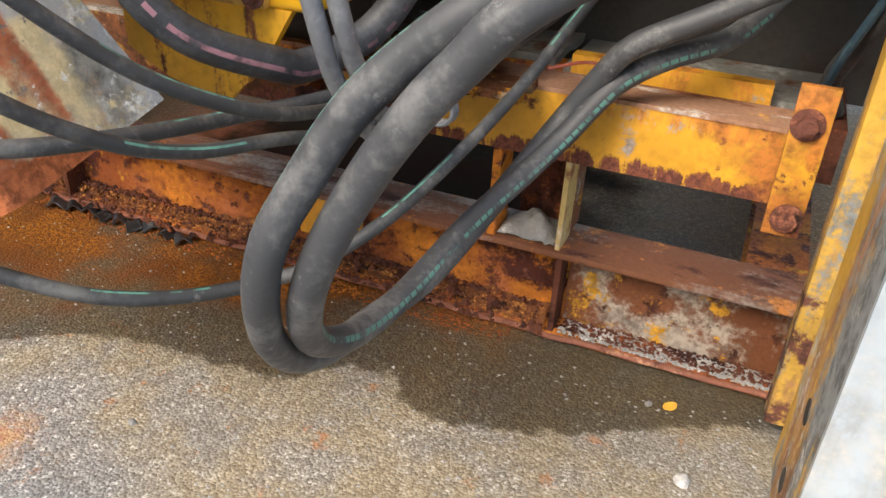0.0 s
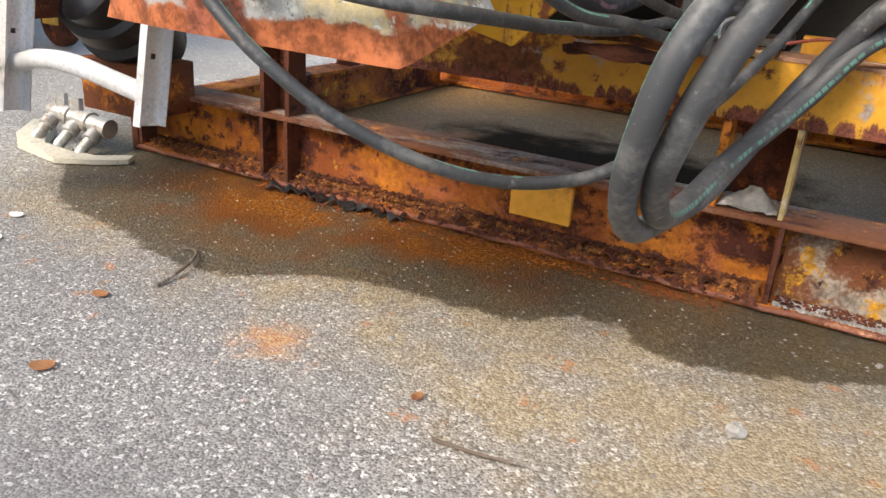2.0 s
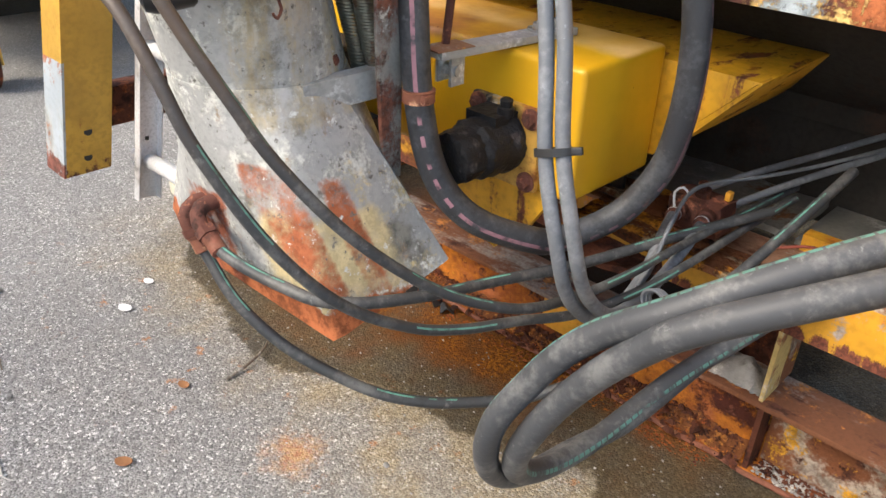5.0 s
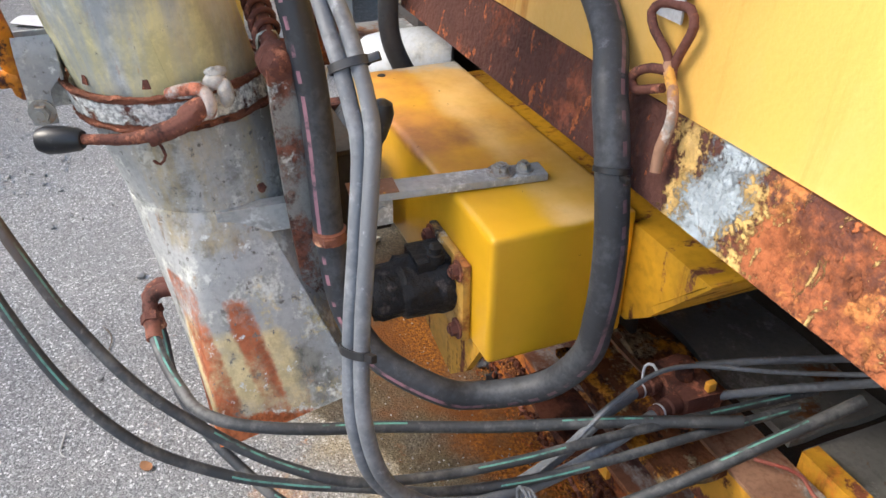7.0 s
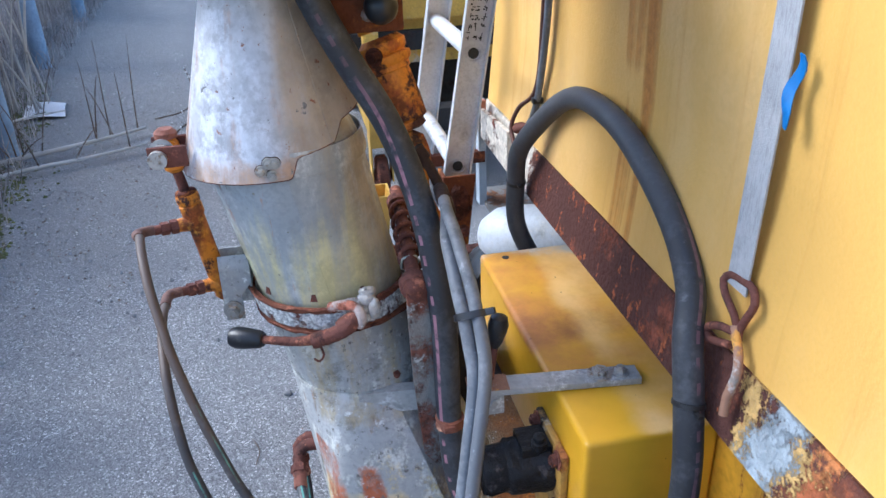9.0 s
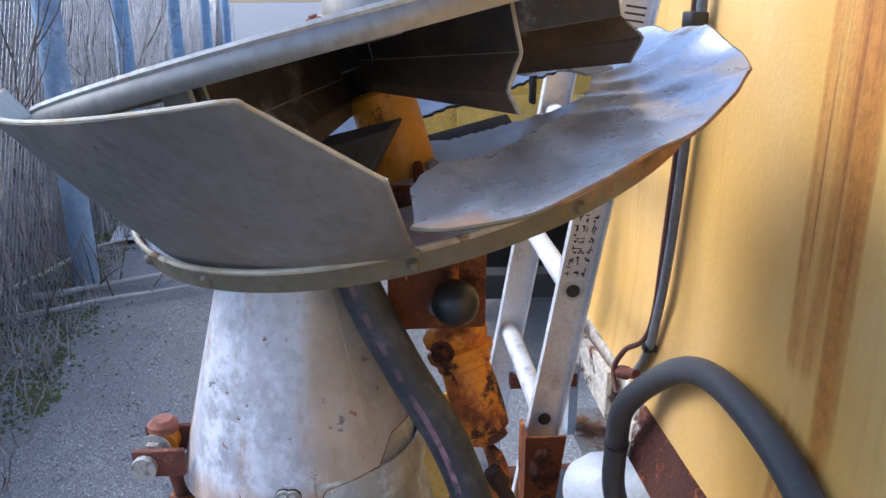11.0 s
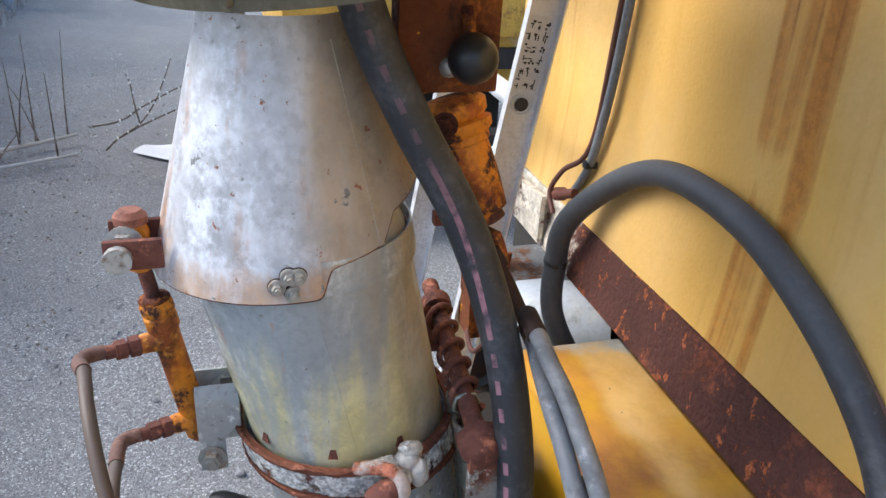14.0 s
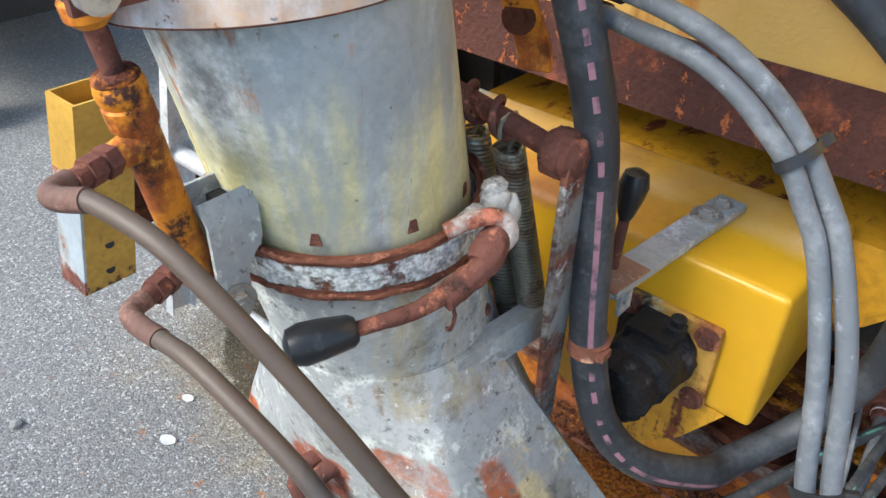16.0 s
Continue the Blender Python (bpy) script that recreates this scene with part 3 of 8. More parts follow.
def hose_mat(name, base, dust, stripe=None, at=0.25, wide=0.03, dash=0.0, duty=0.5, solid=None, aged=None, rubbed=False):
    """Rubber hose: dust on the upper side, and a printed line along it in dashes."""
    n = Net(name)
    fine = n.noise(130, 4)
    patch = n.math("ADD", n.noise(13, 6, seed=2, rough=0.7), n.math("MULTIPLY", n.math("SUBTRACT", fine, 0.5), 0.3))
    col = n.mix(n.ramp(patch, 0.44, 0.66), base, dust)
    col = n.mix(n.ramp(n.noise(42, 6, seed=5, rough=0.75), 0.60, 0.70, 0, 0.6), col, tuple(min(1, x * 1.8) for x in dust))
    col = n.mix(n.ramp(n.noise(30, 5, seed=9), 0.60, 0.70, 0, 0.7), col, tuple(x * 0.6 for x in base))
    if stripe:
        u, v = n.axis("x", n.uv), n.axis("y", n.uv)
        if rubbed:                # the hose is twisted on its way
            at = n.math("ADD", at, n.math("ADD", n.ramp(u, 0.22, 0.52, 0.0, -0.09), n.ramp(u, 1.25, 1.60, 0.0, -0.12)))
        band = n.math("LESS_THAN", n.math("ABSOLUTE", n.math("SUBTRACT", v, at)), wide)
        if dash:
            d = n.math("LESS_THAN", n.math("FRACT", n.math("DIVIDE", u, dash)), duty)
            if solid:
                inside = n.math("MULTIPLY", n.math("GREATER_THAN", n.math("FRACT", n.math("DIVIDE", n.math("SUBTRACT", u, 0.04), solid)), 0.5), 1.0)
                d = n.math("MAXIMUM", d, inside)
            band = n.math("MULTIPLY", band, d)
        wear = n.ramp(n.noise(40, 5, seed=6), 0.35, 0.55)
        if rubbed:                # print worn away, rubber bleached, along the arch by the wall
            arch = n.math("MULTIPLY", n.ramp(n.axis("y"), 0.80, 0.92), n.ramp(n.axis("x"), -0.66, -0.52, 1, 0))
            col = n.mix(n.math("MULTIPLY", arch, 0.6), col, (0.082, 0.086, 0.094))
            band = n.math("MULTIPLY", band, n.math("SUBTRACT", 1.0, n.math("MULTIPLY", arch, 0.93)))
            band = n.math("MULTIPLY", band, n.math("MULTIPLY", n.ramp(u, 1.0, 1.3, 1.0, 0.4), n.ramp(u, 0.20, 0.34, 0.3, 1.0)))
        col = n.mix(n.math("MULTIPLY", band, wear), col, stripe)
    if aged:
        col = n.mix(n.ramp(n.math("ADD", n.axis("z"), n.math("MULTIPLY", n.noise(20, 4, seed=3), 0.2)), 0.85, 1.1), col, aged)
    n.link(col, n.b.inputs["Base Color"])
    n.b.inputs["Roughness"].default_value = 0.55
    n.bump(n.math("ADD", fine, patch), 0.5, 0.0009)
    return n.m


hose_pink = hose_mat("black hose with pink print", (0.029, 0.032, 0.039), (0.066, 0.071, 0.081), (0.34, 0.17, 0.21), 0.25, 0.024, 0.032, 0.5, 0.38, rubbed=True)
hose_green = hose_mat("dusty grey hose with green print", (0.054, 0.057, 0.064), (0.135, 0.136, 0.138), (0.10, 0.25, 0.215), 0.25, 0.034, 0.014, 0.8)
hose_thin = hose_mat("thin black hose with green print", (0.042, 0.045, 0.050), (0.115, 0.115, 0.115), (0.12, 0.33, 0.27), 0.25, 0.030, 0.35, 0.36, aged=(0.105, 0.075, 0.058))
hose_grey = hose_mat("grey sleeved hose", (0.125, 0.136, 0.155), (0.20, 0.212, 0.232))
hose_black = hose_mat("plain black hose", (0.020, 0.021, 0.024), (0.06, 0.06, 0.062))
sleeve_mat = layered("red-brown worn rubber", (0.15, 0.085, 0.068), [dict(c=(0.24, 0.13, 0.10), s=30, lo=0.5, hi=0.64), dict(c=(0.07, 0.05, 0.045), s=24, lo=0.56, hi=0.66, seed=4)], rough=0.7, grain=(140, 0.6, 0.001), spec=0.25)
tie_black = layered("black cable tie", (0.02, 0.02, 0.022), rough=0.4)


def asphalt_mat():
    n = Net("worn asphalt")
    x, y = n.axis("x"), n.axis("y")
    cells = n.voronoi(215, "Color")
    cellv = n.axis("x", cells)
    cdist = n.voronoi(215)
    stones = n.ramp(cellv, 0.0, 1.0)
    col = n.mix(stones, (0.20, 0.195, 0.188), (0.47, 0.455, 0.435))
    big = n.axis("x", n.voronoi(70, "Color"))
    col = n.mix(n.ramp(big, 0.82, 0.92, 0, 0.4), col, (0.40, 0.385, 0.37))
    spark = n.axis("y", n.voronoi(190, "Color"))
    col = n.mix(n.ramp(spark, 0.90, 0.93, 0, 0.95), col, (0.80, 0.78, 0.75))
    col = n.mix(n.ramp(n.noise(300, 3), 0.51, 0.61, 0, 0.76), col, (0.065, 0.062, 0.060))
    col = n.mix(n.ramp(n.noise(2.3, 5, seed=4), 0.35, 0.7, 0, 0.4), col, (0.21, 0.208, 0.208))
    # darker tone towards the far end of the yard, mottled by noise
    far_tone = n.math("MULTIPLY", n.ramp(n.math("ADD", x, n.math("MULTIPLY", n.noise(1.3, 5, seed=21), 1.6)), -2.6, -1.2, 1, 0), 0.36)
    col = n.mix(far_tone, col, n.mix(n.ramp(n.noise(150, 3, seed=2), 0.4, 0.62), (0.10, 0.10, 0.105), (0.25, 0.25, 0.255)))
    # rusty dust that ran off the machine
    wob = n.math("MULTIPLY", n.math("SUBTRACT", n.noise(6, 6, seed=2), 0.5), 0.55)
    yy = n.math("ADD", y, wob)
    lim = n.math("MULTIPLY", n.ramp(x, -2.2, -1.5), n.ramp(x, 0.3, 1.2, 1, 0))
    ochre = n.math("MULTIPLY", n.math("MULTIPLY", n.ramp(n.math("ADD", yy, n.ramp(x, -0.95, -0.1, 0, 0.36)), 0.46, 0.78), n.ramp(yy, 1.5, 2.4, 1, 0.3)), lim)
    blot = n.ramp(n.noise(9, 6, seed=8), 0.35, 0.62)
    col = n.mix(n.math("MULTIPLY", n.math("MULTIPLY", ochre, n.ramp(blot, 0.0, 1.0, 0.40, 1.0)), 0.58), col, n.mix(n.math("MULTIPLY", stones, n.ramp(n.noise(190, 3, seed=9), 0.35, 0.6, 0.35, 1.0)), (0.30, 0.215, 0.10), (0.56, 0.43, 0.225)))
    flake = n.math("MULTIPLY", n.ramp(n.noise(16, 6, seed=5, rough=0.7), 0.60, 0.68), n.math("MULTIPLY", n.ramp(yy, 0.2, 0.5), n.ramp(yy, 0.9, 1.1, 1, 0)))
    col = n.mix(n.math("MULTIPLY", flake, n.math("MULTIPLY", lim, 0.8)), col, (0.48, 0.22, 0.10))
    # darker tan towards the beam's near end
    near_tan = n.math("MULTIPLY", n.ramp(n.math("ADD", x, wob), -0.55, 0.10), n.ramp(n.math("ADD", x, wob), 0.9, 1.6, 1, 0))
    col = n.mix(n.math("MULTIPLY", near_tan, 0.32), col, (0.19, 0.155, 0.10))
    # one spill of rust dust
    dx, dy = n.math("SUBTRACT", x, -0.87), n.math("SUBTRACT", y, 0.513)
    far = n.math("SQRT", n.math("ADD", n.math("MULTIPLY", dx, dx), n.math("MULTIPLY", dy, dy)))
    spill = n.ramp(n.math("ADD", far, n.math("MULTIPLY", n.math("SUBTRACT", n.noise(30, 7, seed=6, rough=0.72), 0.5), 0.20)), 0.0, 0.085, 1, 0)
    col = n.mix(n.math("MULTIPLY", spill, 0.75), col, n.mix(n.ramp(n.noise(90, 4, seed=8), 0.42, 0.6), (0.62, 0.36, 0.15), (0.50, 0.20, 0.08)))
    # shade beside and under the machine, painted dark with a ragged border
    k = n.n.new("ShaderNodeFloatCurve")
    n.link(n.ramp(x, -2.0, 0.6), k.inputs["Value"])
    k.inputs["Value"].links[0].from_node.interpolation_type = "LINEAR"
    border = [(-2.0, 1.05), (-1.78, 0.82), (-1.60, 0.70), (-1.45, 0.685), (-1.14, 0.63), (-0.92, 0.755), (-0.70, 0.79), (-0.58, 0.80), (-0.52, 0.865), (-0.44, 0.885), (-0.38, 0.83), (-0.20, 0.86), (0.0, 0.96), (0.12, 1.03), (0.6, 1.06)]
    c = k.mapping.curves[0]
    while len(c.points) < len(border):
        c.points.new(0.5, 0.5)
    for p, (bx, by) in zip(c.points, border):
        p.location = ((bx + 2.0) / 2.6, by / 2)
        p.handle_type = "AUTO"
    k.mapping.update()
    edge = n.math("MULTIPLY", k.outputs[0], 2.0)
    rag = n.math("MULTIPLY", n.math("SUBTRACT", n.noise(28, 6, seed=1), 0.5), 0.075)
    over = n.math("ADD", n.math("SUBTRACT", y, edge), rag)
    ground_shade = n.math("MULTIPLY", n.ramp(over, -0.008, 0.012), n.ramp(n.math("ADD", y, wob), 2.5, 3.3, 1, 0))
    ground_shade = n.math("MULTIPLY", ground_shade, n.math("MULTIPLY", n.ramp(n.math("ADD", x, wob), -2.5, -1.9), n.ramp(n.math("ADD", x, wob), 0.9, 1.5, 1, 0)))
    rusty = n.math("MULTIPLY", n.math("MULTIPLY", n.ramp(n.math("ADD", over, wob), 0.02, 0.28), n.ramp(x, -1.75, -1.3)), n.ramp(x, -0.55, -0.2, 1, 0))
    rusty = n.math("MULTIPLY", n.math("MULTIPLY", rusty, n.ramp(yy, 1.5, 2.0, 1, 0)), n.ramp(n.noise(5, 5, seed=11), 0.3, 0.55))
    col = n.mix(n.math("MULTIPLY", rusty, 0.95), col, (0.52, 0.165, 0.012))
    shade_mul = n.n.new("ShaderNodeMix")
    shade_mul.data_type, shade_mul.blend_type = "RGBA", "MULTIPLY"
    n.link(ground_shade, shade_mul.inputs[0]), n.link(col, shade_mul.inputs[6])
    # darkening factor of that shade; the tan further back stands in for bounced light
    n.link(n.mix(n.ramp(y, 1.35, 1.8), (0.34, 0.31, 0.25), (0.80, 0.50, 0.21)), shade_mul.inputs[7])
    wash = n.math("MULTIPLY", n.math("MULTIPLY", rusty, n.ramp(n.noise(6, 5, seed=14), 0.36, 0.56)), n.math("MULTIPLY", n.ramp(y, 0.84, 1.0), n.ramp(y, 1.10, 1.3, 1, 0)))
    washed_col = n.mix(n.math("MULTIPLY", wash, 0.95), shade_mul.outputs[2], n.mix(n.ramp(n.noise(120, 4, seed=3), 0.35, 0.65), (0.15, 0.045, 0.006), (0.46, 0.165, 0.012)))
    # near-black shade behind the beam, painted into the ground colour
    deep_shade = n.math("MULTIPLY", n.math("MULTIPLY", n.ramp(yy, 1.15, 1.4), n.ramp(yy, 2.0, 2.25, 1, 0)), n.math("MULTIPLY", n.ramp(n.math("ADD", x, wob), -1.42, -1.2), n.ramp(n.math("ADD", x, wob), -0.42, -0.12, 1, 0)))
    n.link(n.mix(n.math("MULTIPLY", deep_shade, 0.93), washed_col, (0.010, 0.008, 0.006)), n.b.inputs["Base Color"])
    n.link(n.mixf(deep_shade, n.mixf(ground_shade, 0.9, 0.68), 0.95), n.b.inputs["Roughness"])
    n.link(n.mixf(deep_shade, 0.35, 0.03), n.b.inputs["Specular IOR Level"])
    h = n.math("ADD", n.math("MULTIPLY", stones, 0.7), n.math("ADD", n.math("MULTIPLY", n.math("SUBTRACT", 0.6, cdist), 0.6), n.math("MULTIPLY", n.noise(75, 6, rough=0.7), 0.35)))
    n.bump(h, 1.0, 0.0038)
    return n.m


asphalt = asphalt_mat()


# ---- mesh helpers ----
def box(bm, x0, x1, y0, y1, z0, z1, m=None):
    vs = [bm.verts.new((x, y, z)) for z in (z0, z1) for x, y in ((x0, y0), (x1, y0), (x1, y1), (x0, y1))]
    if m is not None:
        for v in vs:
            v.co = m @ v.co
    for f in ((3, 2, 1, 0), (4, 5, 6, 7), (0, 1, 5, 4), (1, 2, 6, 5), (2, 3, 7, 6), (3, 0, 4, 7)):
        bm.faces.new([vs[i] for i in f])
    return bm


def frame_of(a, b):
    d = (Vector(b) - Vector(a))
    return Matrix.Translation(a) @ d.to_track_quat("Z", "Y").to_matrix().to_4x4(), d.length


def cyl(bm, a, b, r0, r1=None, seg=20, cap=True):
    r1 = r0 if r1 is None else r1
    m, ln = frame_of(a, b)
    rings = [[bm.verts.new(m @ Vector((r * math.cos(2 * math.pi * i / seg), r * math.sin(2 * math.pi * i / seg), z))) for i in range(seg)] for r, z in ((r0, 0), (r1, ln))]
    for i in range(seg):
        bm.faces.new((rings[0][i], rings[0][(i + 1) % seg], rings[1][(i + 1) % seg], rings[1][i]))
    if cap:
        bm.faces.new(rings[0][::-1]), bm.faces.new(rings[1])
    return bm


def lathe(bm, a, b, profile, seg=28, cap=True):
    """Revolve (radius, share of the way from a to b)."""
    m, ln = frame_of(a, b)
    rings = [[bm.verts.new(m @ Vector((r * math.cos(2 * math.pi * i / seg), r * math.sin(2 * math.pi * i / seg), s * ln))) for i in range(seg)] for r, s in profile]
    for p, q in zip(rings, rings[1:]):
        for i in range(seg):
            bm.faces.new((p[i], p[(i + 1) % seg], q[(i + 1) % seg], q[i]))
    if cap:
        bm.faces.new(rings[0][::-1]), bm.faces.new(rings[-1])
    return bm


def ball(bm, c, r, seg=14, sc=(1, 1, 1)):
    bmesh.ops.create_uvsphere(bm, u_segments=seg, v_segments=max(6, seg // 2), radius=1, matrix=Matrix.Translation(c) @ Matrix.Diagonal((r * sc[0], r * sc[1], r * sc[2], 1)))
    return bm


def sheet(bm, f, nu, nv, th):
    """A plate of thickness th over f(u, v), u and v from 0 to 1, with closed edges."""
    P = [[Vector(f(i / nu, j / nv)) for j in range(nv + 1)] for i in range(nu + 1)]
    N = [[None] * (nv + 1) for _ in range(nu + 1)]
    for i in range(nu + 1):
        for j in range(nv + 1):
            du = P[min(i + 1, nu)][j] - P[max(i - 1, 0)][j]
            dv = P[i][min(j + 1, nv)] - P[i][max(j - 1, 0)]
            N[i][j] = du.cross(dv).normalized()
    A = [[bm.verts.new(P[i][j] + N[i][j] * th / 2) for j in range(nv + 1)] for i in range(nu + 1)]
    B = [[bm.verts.new(P[i][j] - N[i][j] * th / 2) for j in range(nv + 1)] for i in range(nu + 1)]
    for i in range(nu):
        for j in range(nv):
            bm.faces.new((A[i][j], A[i + 1][j], A[i + 1][j + 1], A[i][j + 1]))
            bm.faces.new((B[i][j], B[i][j + 1], B[i + 1][j + 1], B[i + 1][j]))
    for i in range(nu):
        bm.faces.new((A[i][0], B[i][0], B[i + 1][0], A[i + 1][0]))
        bm.faces.new((A[i][nv], A[i + 1][nv], B[i + 1][nv], B[i][nv]))
    for j in range(nv):
        bm.faces.new((A[0][j], A[0][j + 1], B[0][j + 1], B[0][j]))
        bm.faces.new((A[nu][j], B[nu][j], B[nu][j + 1], A[nu][j + 1]))
    return bm


def spline(pts, step=0.012):
    P = [Vector(p) for p in pts]
    Q = [2 * P[0] - P[1], *P, 2 * P[-1] - P[-2]]
    out = []
    for a, b, c, d in zip(Q, Q[1:], Q[2:], Q[3:]):
        m = max(2, int((c - b).length / step))
        for i in range(m):
            u = i / m
            out.append(0.5 * (2 * b + (c - a) * u + (2 * a - 5 * b + 4 * c - d) * u * u + (3 * b - a - 3 * c + d) * u ** 3))
    return [*out, P[-1]]


def sweep(bm, pts, r, seg=14, step=0.012, up=(0, 0, 1), taper=None):
    """A round bar along a smooth line, with UV: metres along it, and turns round it, a quarter being on the side of up."""
    L = spline(pts, step)
    uvl = bm.loops.layers.uv.verify()
    side, dist, rings = None, 0.0, []
    for i, p in enumerate(L):
        d = (L[min(i + 1, len(L) - 1)] - L[max(i - 1, 0)]).normalized()
        if side is None:
            side = d.cross(Vector(up)).normalized()
        side = (side - d * side.dot(d)).normalized()
        top = side.cross(d)
        if i:
            dist += (p - L[i - 1]).length
        rr = r if taper is None else r * (1 + (taper - 1) * i / (len(L) - 1))
        rings.append((dist, [bm.verts.new(p + rr * (math.cos(2 * math.pi * k / seg) * side + math.sin(2 * math.pi * k / seg) * top)) for k in range(seg)]))
    for (da, A), (db, B) in zip(rings, rings[1:]):
        for k in range(seg):
            f = bm.faces.new((A[k], A[(k + 1) % seg], B[(k + 1) % seg], B[k]))
            for lp, uv in zip(f.loops, ((da, k / seg), (da, (k + 1) / seg), (db, (k + 1) / seg), (db, k / seg))):
                lp[uvl].uv = uv
    bm.faces.new(rings[0][1][::-1]), bm.faces.new(rings[-1][1])
    return bm


def hexbolt(bm, c, d, r=0.011, h=0.009, washer=True):
    c, d = Vector(c), Vector(d).normalized()
    if washer:
        cyl(bm, c, c + d * 0.003, r * 1.5, seg=18)
    cyl(bm, c + d * 0.0028, c + d * (0.003 + h), r, r * 0.96, seg=6)
    cyl(bm, c + d * (0.003 + h), c + d * (0.006 + h), r * 0.55, seg=12)
    return bm


def smooth(bm, angle=40):
    bmesh.ops.recalc_face_normals(bm, faces=bm.faces)
    for f in bm.faces:
        f.smooth = True
    for e in bm.edges:
        if len(e.link_faces) != 2 or e.calc_face_angle(0) > radians(angle):
            e.smooth = False


def bevelled(bm, w, seg=2):
    bmesh.ops.bevel(bm, geom=list(bm.edges), offset=w, segments=seg, affect="EDGES", profile=0.6)
    return bm


def mesh(name, bm, material, smoothing=40):
    smooth(bm, smoothing)
    me = bpy.data.meshes.new(name)
    bm.to_mesh(me)
    bm.free()
    me.materials.append(material)
    return me


def thing(name, at, label, category, group="", kind=""):
    ob = new(name)
    ob.location = at
    ob.empty_display_size = 0.05
    return tagged(ob, label, category, group, kind)


def part(name, bm, material, parent, label="", smoothing=40):
    ob = new(name, mesh(name, bm, material, smoothing))
    ob.parent = parent
    if parent.type == "EMPTY":
        ob.matrix_parent_inverse = Matrix.Translation(parent.location).inverted()
    return tagged(ob, label)


def single(name, bm, material, label, category, group="", kind="", smoothing=40):
    return tagged(new(name, mesh(name, bm, material, smoothing)), label, category, group, kind)


def B():
    return bmesh.new()


# ---- ground ----
def ground():
    bm = B()
    xs = [-400, -60, -14, -6, -2.5, 0.6, 4, 20, 60, 400]
    ys = [-400, -60, -12, -3, -0.5, 1.2, 3, 12, 60, 400]
    g = [[bm.verts.new((x, y, 0)) for y in ys] for x in xs]
    for i in range(len(xs) - 1):
        for j in range(len(ys) - 1):
            bm.faces.new((g[i][j], g[i + 1][j], g[i + 1][j + 1], g[i][j + 1]))
    return single("ground", bm, asphalt, "worn grey asphalt yard, rust-stained, with shade painted in beside and under the machine", "ground", kind="structure")


ground()


# ---- skid frame ----
def ibeam(bm, a, b, z0, z1, wide, web, fl):
    """An I-beam from a to b (x, y), lying between z0 and z1."""
    a, b = Vector((*a, 0)), Vector((*b, 0))
    d = (b - a)
    m = Matrix.Translation(a) @ Matrix.Rotation(math.atan2(d.y, d.x), 4, "Z")
    L = d.length
    box(bm, 0, L, -wide / 2, wide / 2, z0, z0 + fl, m)
    box(bm, 0, L, -wide / 2, wide / 2, z1 - fl, z1, m)
    box(bm, 0, L, -web / 2, web / 2, z0 + fl, z1 - fl, m)
    return bm


